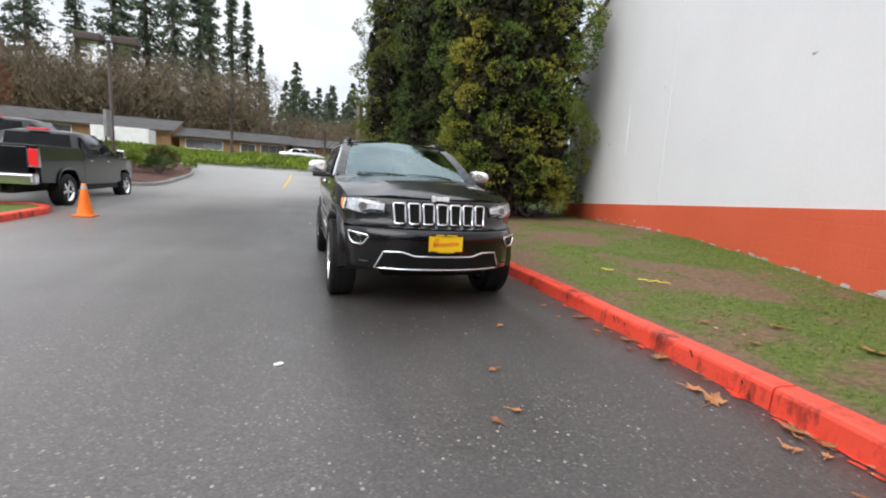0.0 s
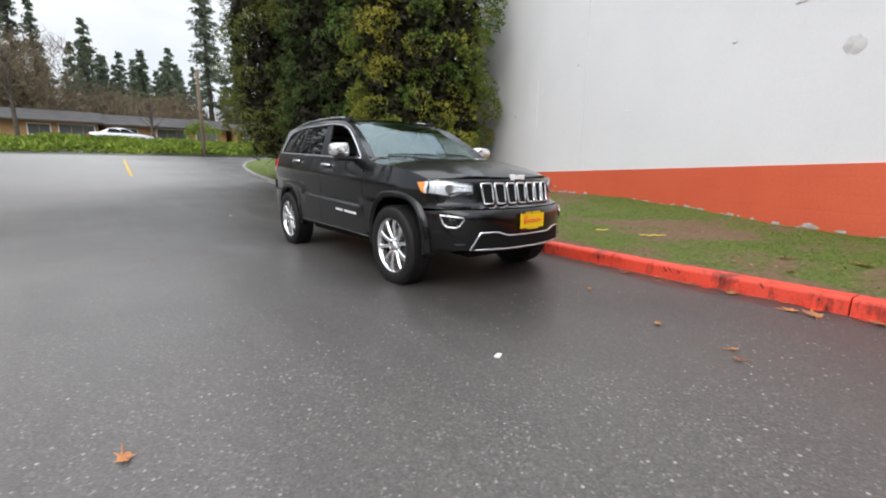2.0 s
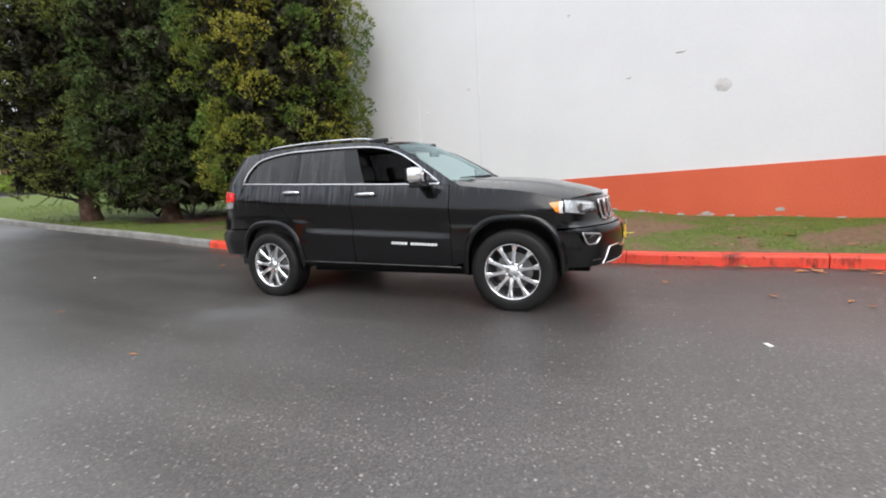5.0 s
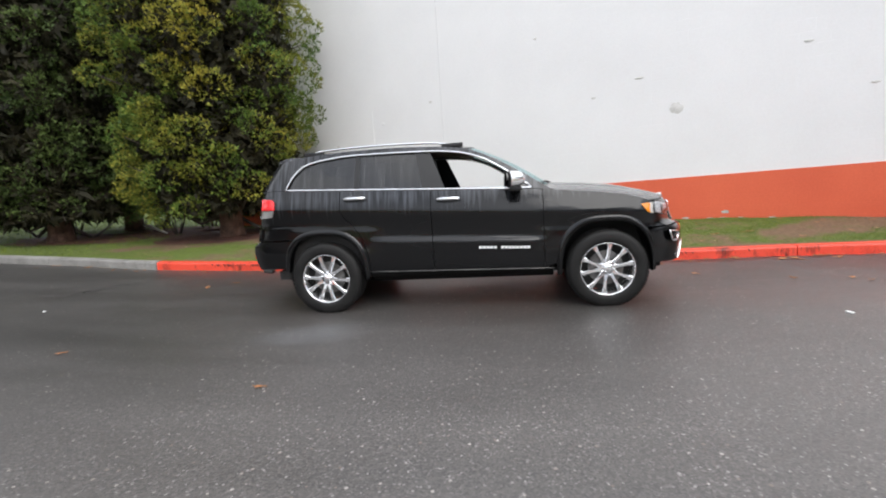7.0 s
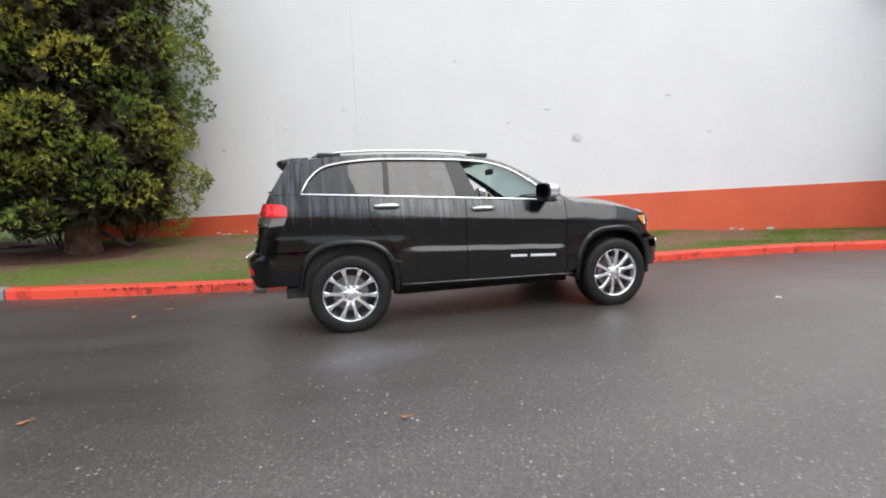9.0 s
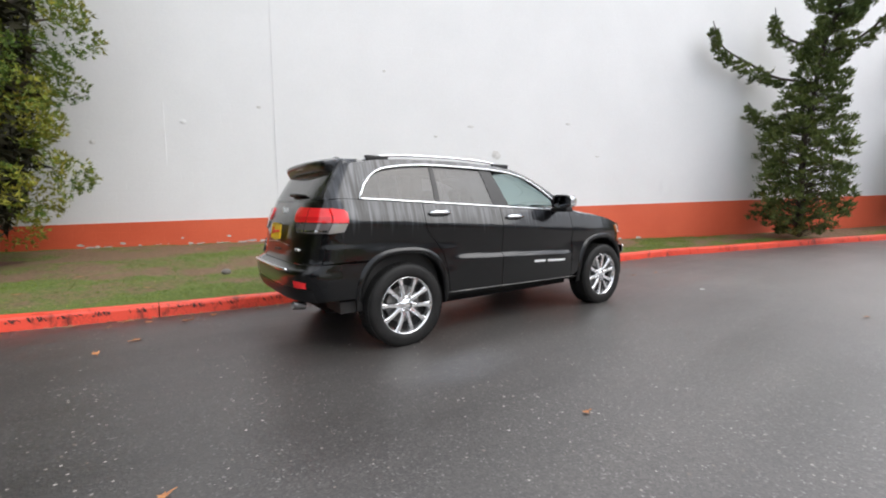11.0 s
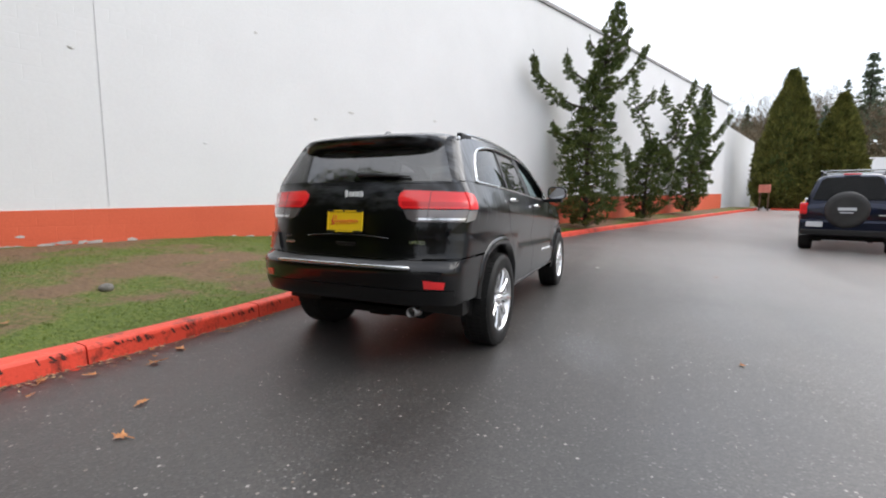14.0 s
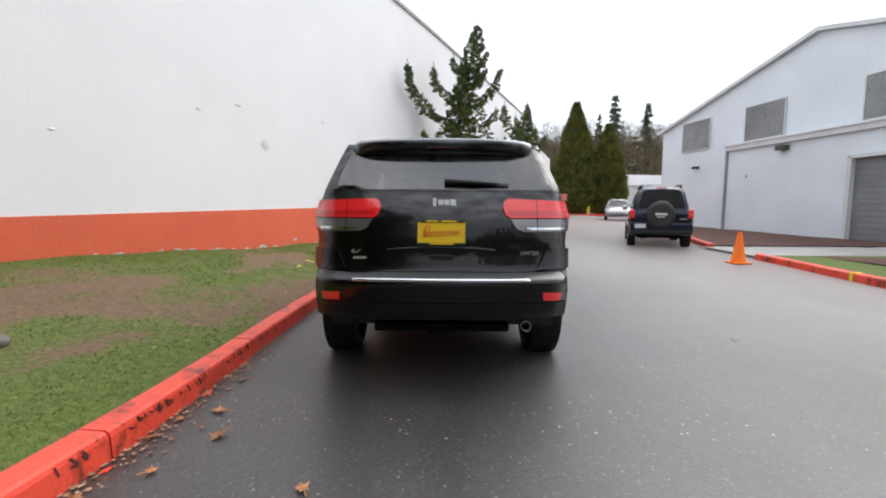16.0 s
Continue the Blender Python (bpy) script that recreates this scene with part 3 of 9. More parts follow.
def band_sheet(y_list, x_in, x_out, count, z):
    bm = bmesh.new()
    g = [[bm.verts.new((x, y, z(x, y))) for x in (x_in(y) + (x_out(y) - x_in(y)) * i / count for i in range(count + 1))] for y in y_list]
    for a, b in zip(g, g[1:]):
        for i in range(count):
            bm.faces.new((a[i], a[i + 1], b[i + 1], b[i])).smooth = True
    return bm


ys = steps((-37, -12, 0.7), (-12, 9, 0.12))
verge_mesh = mesh_of("lawn_verge", band_sheet(ys, lambda y: kerb_x(y) + 0.15, lambda y: wall_x(y) + 0.1, 44, verge_z), LAWN)
verge_mesh.attributes.new("bare_earth", "FLOAT", "POINT").data.foreach_set("value", [bare_earth(v.co.x, v.co.y) for v in verge_mesh.vertices])
tagged(new("lawn_verge", verge_mesh),
       "patchy sloping lawn with bare brown earth", "lawn", kind="structure")
ys = steps((9, 29.2, 0.4))
tagged(new("lawn_trees", mesh_of("lawn_trees", band_sheet(ys, lambda y: kerb_x(y) + 0.15, lambda y: 34.0, 60, verge_z), LAWN)),
       "green lawn under the evergreens", "lawn", kind="structure")
tagged(new("lawn_island", mesh_of("lawn_island", band_sheet(steps((-4.95, 6.2, 0.4)), lambda y: (island_x(y) if y < 5.4 else island_edge(5.4 + (y - 5.4) * 1.2)[0]) - 0.14, lambda y: -13.8, 24,
       lambda x, y: road_z(x, y) + 0.12 + 0.015 * noise.noise((x, y, 1))), LAWN)), "grass island beside the drive", "lawn", kind="structure")
tagged(new("mulch_bed", mesh_of("mulch_bed", band_sheet(steps((-24, -7.6, 0.4)), lambda y: bed2_x(y) - 0.14, lambda y: -13.0 + 0.0 * y - 0.173 * (y + 15), 14,
       lambda x, y: 0.08 + road_z(x, y) + 0.02 * noise.noise((x * 2, y * 2, 1))), MULCH)), "dark bark mulch bed against the metal building", "planting bed", kind="structure")
tagged(new("walkway", mesh_of("walkway", band_sheet(steps((-7.5, -5.2, 0.4)), lambda y: -7.5, lambda y: -15.0, 14, lambda x, y: 0.055 + road_z(x, y)), CONCRETE)),
       "pale concrete walkway to the metal building", "walkway", kind="structure")
tagged(new("mulch_strip", mesh_of("mulch_strip", band_sheet(steps((-4.9, -2.9, 0.25)), lambda y: -8.6, lambda y: -14.6, 14, lambda x, y: 0.155 + 0.02 * noise.noise((x * 2, y * 2, 1))), MULCH)),
       "strip of bark mulch beside the walkway", "planting bed", kind="structure")
tagged(new("planting_bed", mesh_of("planting_bed", band_sheet(steps((13.95, 28.6, 0.4)), lambda y: bed_x(y) - 0.14, lambda y: -16.0, 20,
       lambda x, y: road_z(x, y) + 0.12 + min(0.5, 0.12 * (bed_x(y) - x)) + 0.04 * noise.noise((x * 2, y * 2, 1))), MULCH)), "planting bed with shrubs and mulch", "planting bed", kind="structure")

# ---------- the long white wall with its orange-red foot ----------
WALL_AT = Matrix.Translation((5.19, 0, 0)) @ Matrix.Rotation(-math.atan(0.387), 4, "Z")
K = math.hypot(1, 0.387)


def wall_slab(y0, y1, bottom, top, x0, x1, count=12):
    """A slab along the wall; heights are functions of the world's y."""
    bm, rings = bmesh.new(), []
    for i in range(count + 1):
        y = y0 + (y1 - y0) * i / count
        rings.append([bm.verts.new((x, y * K, z)) for x, z in ((x0, bottom(y)), (x0, top(y)), (x1, top(y)), (x1, bottom(y)))])
    for a, b in zip(rings, rings[1:]):
        for k in range(4):
            bm.faces.new((a[k], b[k], b[(k + 1) % 4], a[(k + 1) % 4]))
    bm.faces.new(rings[0])
    bm.faces.new(list(reversed(rings[-1])))
    bmesh.ops.recalc_face_normals(bm, faces=bm.faces)
    return bm


roof_edge = line([(-46, 8.2), (-32, 8.3), (-13, 7.9), (-9.6, 7.78), (5, 6.95), (9, 7.0)])
band_top = lambda y: 1.085 - 0.0240 * y
wall = thing("wall_long", "white painted block wall with an orange-red painted foot", "wall", kind="structure", at=WALL_AT)
part("upper_wall", wall_slab(-33.0, 8.6, lambda y: band_top(y), roof_edge, 0.012, 0.35, 40), WALL_WHITE, wall, "white painted blockwork, patched")
part("painted_foot", wall_slab(-33.0, 8.6, lambda y: -0.2, band_top, 0.0, 0.35, 40), WALL_RED, wall, "orange-red painted blockwork, flaking at the ground")
part("coping", wall_slab(-33.1, 8.7, lambda y: roof_edge(y) - 0.03, lambda y: roof_edge(y) + 0.08, -0.04, 0.4, 40), surface("roof_flashing", (0.20, 0.19, 0.19), (0.34, 0.33, 0.33), rough=(0.4, 0.6), bump=0.05), wall, "thin grey metal flashing")
side = thing("wall_return", "white painted end wall of the long building", "wall", kind="structure", at=WALL_AT)
part("end_wall", boxes((0.36, 22, 8.25 * K, 8.6 * K, -0.2, 6.9)), WALL_WHITE, side)
far_wall = thing("wall_far", "lower white wall beyond the painted foot", "wall", kind="structure", at=WALL_AT)
part("lower_wall", wall_slab(-45.5, -33.02, lambda y: -0.2, lambda y: 7.35 + 0.03 * (y + 33), 0.6, 0.95, 8), WALL_WHITE, far_wall)
roof = new("roof_long", mesh_of("roof_long", boxes((0.35, 22, -33 * K, 8.2 * K, 6.6, 6.75)), CONCRETE))
roof.matrix_world = WALL_AT
tagged(roof, "flat roof of the long building", "roof", kind="structure")

# ---------- vehicle materials ----------
def car_paint(name, base, flake, wet=1.0):
    """Dark metallic paint under clear coat, beaded and streaked with rain."""
    m, n, l, p = principled(name)
    co = n.new("ShaderNodeTexCoord")
    mp = n.new("ShaderNodeMapping")
    mp.inputs["Scale"].default_value = (4, 26, 1.0)
    l.new(co.outputs["Object"], mp.inputs["Vector"])
    streak, drops, film = n.new("ShaderNodeTexNoise"), n.new("ShaderNodeTexVoronoi"), n.new("ShaderNodeTexNoise")
    streak.inputs["Scale"].default_value, streak.inputs["Detail"].default_value = 1.3, 4
    drops.inputs["Scale"].default_value = 95
    film.inputs["Scale"].default_value, film.inputs["Detail"].default_value = 5, 5
    l.new(mp.outputs["Vector"], streak.inputs["Vector"])
    l.new(co.outputs["Object"], drops.inputs["Vector"])
    l.new(co.outputs["Object"], film.inputs["Vector"])
    ramp = n.new("ShaderNodeValToRGB")
    ramp.color_ramp.elements[0].position, ramp.color_ramp.elements[1].position = 0.0, 0.36
    ramp.color_ramp.elements[0].color, ramp.color_ramp.elements[1].color = (*base, 1), (*flake, 1)
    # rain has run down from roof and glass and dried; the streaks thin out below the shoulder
    # the same height ramp paints reflected sky into the upper body
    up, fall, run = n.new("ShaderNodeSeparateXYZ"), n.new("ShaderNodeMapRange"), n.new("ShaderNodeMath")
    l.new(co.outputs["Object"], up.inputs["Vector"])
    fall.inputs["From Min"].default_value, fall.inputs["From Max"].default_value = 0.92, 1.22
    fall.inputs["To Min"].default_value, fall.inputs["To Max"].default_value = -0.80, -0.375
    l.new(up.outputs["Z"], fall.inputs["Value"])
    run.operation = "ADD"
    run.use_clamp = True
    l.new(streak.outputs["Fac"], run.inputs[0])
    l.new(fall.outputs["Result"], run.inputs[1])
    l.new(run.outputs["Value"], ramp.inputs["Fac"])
    l.new(ramp.outputs["Color"], p.inputs["Base Color"])
    p.inputs["Metallic"].default_value, p.inputs["Roughness"].default_value = 0.85, 0.36
    p.inputs["Coat Weight"].default_value = 1.0
    cr = n.new("ShaderNodeMapRange")
    cr.inputs["From Min"].default_value, cr.inputs["From Max"].default_value = 0.4, 0.7
    cr.inputs["To Min"].default_value, cr.inputs["To Max"].default_value = 0.02, 0.02 + 0.09 * wet
    l.new(streak.outputs["Fac"], cr.inputs["Value"])
    smear = n.new("ShaderNodeMapRange")
    smear.inputs["From Min"].default_value, smear.inputs["From Max"].default_value = 0.50, 0.56
    smear.inputs["To Min"].default_value, smear.inputs["To Max"].default_value = 0.0, 0.14 * wet
    l.new(film.outputs["Fac"], smear.inputs["Value"])
    most = n.new("ShaderNodeMath")
    most.operation = "MAXIMUM"
    l.new(cr.outputs["Result"], most.inputs[0])
    l.new(smear.outputs["Result"], most.inputs[1])
    l.new(most.outputs["Value"], p.inputs["Coat Roughness"])
    p.inputs["Coat IOR"].default_value = 1.43
    if wet:
        bead = n.new("ShaderNodeMapRange")
        bead.inputs["From Min"].default_value, bead.inputs["From Max"].default_value = 0.0, 0.28
        bead.inputs["To Min"].default_value, bead.inputs["To Max"].default_value = 1.0, 0.0
        l.new(drops.outputs["Distance"], bead.inputs["Value"])
        gate = n.new("ShaderNodeMath")
        gate.operation = "MULTIPLY"
        l.new(bead.outputs["Result"], gate.inputs[0])
        l.new(film.outputs["Fac"], gate.inputs[1])
        b = n.new("ShaderNodeBump")
        b.inputs["Strength"].default_value, b.inputs["Distance"].default_value = 0.16 * wet, 0.002
        l.new(gate.outputs["Value"], b.inputs["Height"])
        l.new(b.outputs["Normal"], p.inputs["Coat Normal"])
    return m


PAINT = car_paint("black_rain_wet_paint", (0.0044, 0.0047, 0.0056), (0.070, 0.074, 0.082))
SATIN = surface("satin_black_plastic", (0.004, 0.004, 0.0045), (0.010, 0.010, 0.011), scale=6, fine=120, rough=(0.35, 0.5), bump=0.06, dist=0.002)
GLOSS_BLACK = plain("gloss_black_trim", (0.006, 0.006, 0.007), 0.12, 0.0, 0.6)
CHROME = plain("chrome", (0.82, 0.83, 0.85), 0.09, 1.0)
ALLOY = surface("polished_alloy", (0.80, 0.81, 0.82), (0.92, 0.92, 0.93), scale=9, fine=70, rough=(0.10, 0.18), bump=0.02, metal=0.94)
TYRE = surface("tyre_rubber", (0.007, 0.007, 0.007), (0.016, 0.0155, 0.015), scale=8, fine=60, rough=(0.5, 0.75), bump=0.2, dist=0.004, spec=0.3)
GLASS_CLEAR = glass("windscreen_glass", (0.62, 0.78, 0.77), 0.22, 0.0, (0.76, 0.96, 0.99))
GLASS_DARK = glass("privacy_glass", (0.035, 0.035, 0.04), 0.06, 0.02, streaks=0.075)
GLASS_HATCH = glass("hatch_privacy_glass", (0.06, 0.06, 0.065), 0.12, 0.05, streaks=0.08, across=(26, 3, 1.5))
LENS = glass("lamp_lens", (0.93, 0.94, 0.95), 0.05)
RED_LENS = plain("red_lamp_lens", (0.86, 0.026, 0.03), 0.12, 0.0, 0.8)
RED_DEEP = plain("deep_red_lens", (0.62, 0.016, 0.020), 0.10, 0.0, 0.8)
AMBER_LENS = plain("amber_lamp_lens", (0.85, 0.27, 0.02), 0.15, 0.0, 0.8)
PLATE_YELLOW = plain("yellow_plate_card", (0.86, 0.56, 0.01), 0.45)
PLATE_RED = plain("red_plate_print", (0.65, 0.04, 0.02), 0.45)
TRIM_DARK = surface("dark_cabin_trim", (0.009, 0.0085, 0.0085), (0.02, 0.019, 0.018), scale=6, fine=90, rough=(0.5, 0.7), bump=0.1)
DASH_GREY = surface("grey_dashboard", (0.05, 0.05, 0.05), (0.09, 0.09, 0.09), scale=6, fine=90, rough=(0.5, 0.7), bump=0.1)
UNDER = surface("black_underbody", (0.003, 0.003, 0.003), (0.008, 0.0075, 0.007), scale=6, fine=60, rough=(0.7, 0.9), bump=0.2, spec=0.2)
STEEL_DARK = surface("brake_disc_steel", (0.12, 0.12, 0.12), (0.26, 0.25, 0.24), scale=8, fine=60, rough=(0.3, 0.5), bump=0.05, metal=0.8)
MIRROR_SILVER = plain("dimmed_mirror_glass", (0.30, 0.31, 0.33), 0.03, 1.0)
MIRROR_CAP = plain("satin_chrome_cap", (0.86, 0.865, 0.87), 0.14, 0.8)
LAMP_SILVER = surface("lamp_reflector", (0.55, 0.56, 0.58), (0.80, 0.81, 0.83), scale=18, fine=60, rough=(0.15, 0.35), bump=0.05, metal=0.4)
LAMP_WHITE = plain("white_light_guide", (0.92, 0.93, 0.95), 0.25)
VALANCE = surface("black_bumper_plastic", (0.003, 0.003, 0.0032), (0.006, 0.006, 0.0065), scale=6, fine=120, rough=(0.30, 0.42), bump=0.05, dist=0.002, spec=0.4)
EMBLEM = plain("bright_emblem", (0.88, 0.89, 0.90), 0.35, 0.1)
MESH_BLACK = surface("black_grille_mesh", (0.002, 0.002, 0.002), (0.008, 0.008, 0.008), scale=90, fine=260, rough=(0.55, 0.8), bump=0.7, dist=0.01, spec=0.2)


# ---------- curved panels cut from a body surface ----------
def inside(poly, pts):
    """Which points lie in the polygon (even-odd)."""
    px, py = pts[:, 0], pts[:, 1]
    hit = np.zeros(len(pts), bool)
    q = np.asarray(poly)
    for (x0, y0), (x1, y1) in zip(q, np.roll(q, -1, axis=0)):
        if y0 == y1:
            continue
        cross = ((y0 > py) != (y1 > py)) & (px < (x1 - x0) * (py - y0) / (y1 - y0) + x0)
        hit ^= cross
    return hit


def resample(poly, step, closed=True):
    out, k = [], len(poly)
    for i in range(k if closed else k - 1):
        a, b = poly[i], poly[(i + 1) % k]
        d = math.hypot(b[0] - a[0], b[1] - a[1])
        m = max(1, math.ceil(d / step))
        out += [(a[0] + (b[0] - a[0]) * j / m, a[1] + (b[1] - a[1]) * j / m) for j in range(m)]
    return out if closed else out + [poly[-1]]


def surf_normal(pos, u, v, hub):
    e = 0.004
    p = pos(u, v)
    nrm = (pos(u + e, v) - pos(u - e, v)).cross(pos(u, v + e) - pos(u, v - e))
    if nrm.length < 1e-12:
        nrm = Vector((0, 0, 1))
    nrm.normalize()
    return p, nrm if nrm.dot(p - hub(p)) > 0 else -nrm


def body_hub(p):
    return Vector((0, p.y * 0.72, 0.78))


CORNERS = {}


def rounded(p, nm):
    """Turns the shading normal gently round the body's four upright corners."""
    if not 0.40 < p.z < 1.66 or abs(p.y) < 1.55 or nm.z > 0.75:
        return nm
    end_y = rear_y if p.y > 0 else front_y
    if p.y < 0 and p.z > 1.02:
        return nm
    key = (p.y > 0, round(p.z / 0.01))
    if key not in CORNERS:
        z = key[1] * 0.01
        xc = corner(end_y, z)
        yc = end_y(xc, z)
        CORNERS[key] = (xc, yc, surf_normal(side_pos(1), yc, z, body_hub)[1], surf_normal(lambda u, v: Vector((u, end_y(u, v), v)), xc, z, body_hub)[1])
    xc, yc, na, nb = CORNERS[key]
    w = max(0.0, 1 - math.hypot(abs(p.x) - xc, p.y - yc) / (0.16 if p.z < 1.3 else 0.11))
    w = 0.5 * w * w * (3 - 2 * w)
    other = nb if abs(nm.x) > abs(nm.y) else na
    return (nm * (1 - w) + Vector((math.copysign(other.x, p.x), other.y, other.z)) * w).normalized()


def panel(name, outline, pos, material, parent, holes=(), step=0.035, thick=0.018, off=0.0, hub=body_hub, label=""):
    """A sheet cut to outline (with holes) in two parameters, laid on the surface pos(u, v), with a turned-in rim."""
    from mathutils.geometry import delaunay_2d_cdt
    loops = [resample(outline, step)] + [resample(h, step) for h in holes]
    pts, edges = [], []
    for lp in loops:
        s = len(pts)
        pts += lp
        edges += [(s + i, s + (i + 1) % len(lp)) for i in range(len(lp))]
    a = np.asarray(outline)
    lo, hi = a.min(axis=0), a.max(axis=0)
    gu, gv = np.meshgrid(np.arange(lo[0] + step / 2, hi[0], step), np.arange(lo[1] + step / 2, hi[1], step))
    g = np.stack([gu.ravel(), gv.ravel()], axis=1)
    keep = inside(outline, g)
    for h in holes:
        keep &= ~inside(h, g)
    g = g[keep]
    if len(g):
        rim = np.asarray(pts)
        near = np.array([np.min((rim[:, 0] - x) ** 2 + (rim[:, 1] - y) ** 2) for x, y in g])
        g = g[near > (0.45 * step) ** 2]
    every = [Vector(p) for p in pts] + [Vector((float(x), float(y))) for x, y in g]
    vs, _, fs, *_ = delaunay_2d_cdt(every, edges, [], 0, 1e-6)
    uv = np.array([(p.x, p.y) for p in vs])
    tri = np.array([f for f in fs if len(f) == 3])
    mid = uv[tri].mean(axis=1)
    ok = inside(outline, mid)
    for h in holes:
        ok &= ~inside(h, mid)
    tri = tri[ok]
    data = [surf_normal(pos, float(u), float(v), hub) for u, v in uv]
    co = [p + off * nm for p, nm in data]
    if hub is body_hub:
        shading = [rounded(p, nm) for p, nm in data]
    else:
        shading = [nm for _, nm in data]
    faces, count = [], {}
    for t in tri.tolist():
        p0, p1, p2 = (co[i] for i in t)
        if (p1 - p0).cross(p2 - p0).dot(data[t[0]][1]) < 0:
            t = [t[0], t[2], t[1]]
        faces.append(t)
        for i in range(3):
            e = (t[i], t[(i + 1) % 3])
            count[tuple(sorted(e))] = count.get(tuple(sorted(e)), []) + [e]
    top_faces = len(faces)
    back = {}
    for es in count.values():
        if len(es) == 1:
            i, j = es[0]
            for k in (i, j):
                if k not in back:
                    back[k] = len(co)
                    co.append(data[k][0] + (off - thick) * data[k][1])
            faces.append([j, i, back[i], back[j]])
    me = bpy.data.meshes.new(name)
    me.from_pydata([tuple(c) for c in co], [], faces)
    me.materials.append(material)
    me.update()
    smooth(me)
    normals = []
    for k, poly in enumerate(me.polygons):
        for vi in poly.vertices:
            normals.append(tuple(shading[vi]) if k < top_faces else tuple(poly.normal))
    me.normals_split_custom_set(normals)
    ob = new(name, me)
    ob.parent = parent
    return tagged(ob, label)


def strip(name, left, right, material, parent, across=4, bow=0.0, label=""):
    """A surface lofted between two lists of points."""
    bm = bmesh.new()
    g = []
    for a, b in zip(left, right):
        a, b = Vector(a), Vector(b)
        g.append([bm.verts.new(a.lerp(b, i / across)) for i in range(across + 1)])
    for r0, r1 in zip(g, g[1:]):
        for i in range(across):
            bm.faces.new((r0[i], r0[i + 1], r1[i + 1], r1[i]))
    bmesh.ops.recalc_face_normals(bm, faces=bm.faces)
    return part(name, bm, material, parent, label, shade=True)


def bead(name, pts, radius, material, parent, label="", closed=False, flat=1.0):
    bm = bmesh.new()
    tube(bm, list(pts) + ([pts[0], pts[1]] if closed else []), radius, 8, not closed, flat)
    return part(name, bm, material, parent, label, shade=True)


# ---------- the black sport utility vehicle: its front points along -y ----------
HUB_Y, HUB_Z = 1.4575, 0.375
side_prof = line([(0.28, 0.885), (0.42, 0.914), (0.60, 0.930), (0.69, 0.938), (0.725, 0.9385), (0.765, 0.910), (0.79, 0.9085), (0.90, 0.921), (1.00, 0.936), (1.037, 0.938), (1.075, 0.928),
                  (1.15, 0.904), (1.243, 0.874), (1.45, 0.797), (1.66, 0.704), (1.74, 0.655)])


def shoulder(y):
    return 1.037 + 0.0593 * y


def half_width(y, z):
    zs, zc = shoulder(y), 0.765 + 0.042 * y
    if z < zc:
        q = 0.28 + (z - 0.28) * (0.765 - 0.28) / (zc - 0.28)
    elif z < zs:
        q = 0.765 + (z - zc) * (1.037 - 0.765) / (zs - zc)
    else:
        q = 1.037 + (z - zs)
    w = side_prof(q)
    if y > 0.72 or y < -0.70:
        k = min(max((y - 0.72) / 0.26 if y > 0 else (-0.70 - y) / 0.22, 0), 1)
        k = k * k * (3 - 2 * k)
        if 0.60 < q < 0.88:
            w += k * (0.926 - w) * min(1, min(q - 0.60, 0.88 - q) / 0.05)
    if y > 1.0:
        w -= 0.048 * ((y - 1) / 1.08) ** 2.5 * (1 + 0.7 * min(max((z - zs) / 0.6, 0), 1))
    if y < -1.0:
        w -= 0.11 * ((-1 - y) / 0.95) ** 3
    return w


front_prof = line([(0.24, -2.26), (0.32, -2.335), (0.40, -2.37), (0.50, -2.385), (0.64, -2.39), (0.71, -2.382), (0.755, -2.35), (0.785, -2.29), (0.82, -2.265), (0.92, -2.245), (1.0, -2.225), (1.04, -2.19)])
rear_prof = line([(0.36, 2.26), (0.46, 2.37), (0.55, 2.42), (0.68, 2.44), (0.75, 2.432), (0.785, 2.37), (0.88, 2.338), (1.05, 2.315), (1.2, 2.27), (1.32, 2.205), (1.45, 2.125), (1.62, 2.015), (1.70, 1.96)])


def front_y(x, z):
    return front_prof(z) + 0.30 * (abs(x) / 0.80) ** 2.4


def rear_y(x, z):
    return rear_prof(z) - (0.135 - 0.06 * min(max((z - 1.2) / 0.15, 0), 1)) * (abs(x) / 0.84) ** 4.6


def corner(end_y, z):
    """Where the end surface meets the side: half width there."""
    lo, hi = 0.3, 1.05
    for _ in range(24):
        m = (lo + hi) / 2
        if m > half_width(end_y(m, z), z):
            hi = m
        else:
            lo = m
    return lo


side_top = line([(-2.05, 0.985), (-1.9, 1.02), (-1.68, 1.085), (-1.42, 1.130), (-1.12, 1.165), (-0.95, 1.195), (-0.86, 1.25), (-0.69, 1.362), (-0.45, 1.508), (-0.24, 1.612),
                 (0.0, 1.678), (0.4, 1.715), (1.0, 1.725), (1.6, 1.700), (1.9, 1.655), (2.05, 1.62)])
belt = lambda y: 1.243 + 0.0515 * y
win_top = line([(-0.765, 1.212), (-0.58, 1.355), (-0.31, 1.528), (-0.1, 1.607), (0.1, 1.642), (0.39, 1.660), (1.06, 1.670), (1.30, 1.658), (1.58, 1.618), (1.70, 1.565), (1.80, 1.46), (1.86, 1.345)])
hood_mid = line([(-2.28, 0.99), (-2.2, 1.035), (-2.1, 1.078), (-1.95, 1.118), (-1.68, 1.176), (-1.42, 1.211), (-1.12, 1.238), (-0.85, 1.252)])
roof_mid = line([(-0.35, 1.66), (-0.17, 1.703), (0.1, 1.730), (0.5, 1.747), (1.0, 1.750), (1.5, 1.737), (2.0, 1.702)])


def top_edge_x(y):
    return half_width(y, side_top(y))


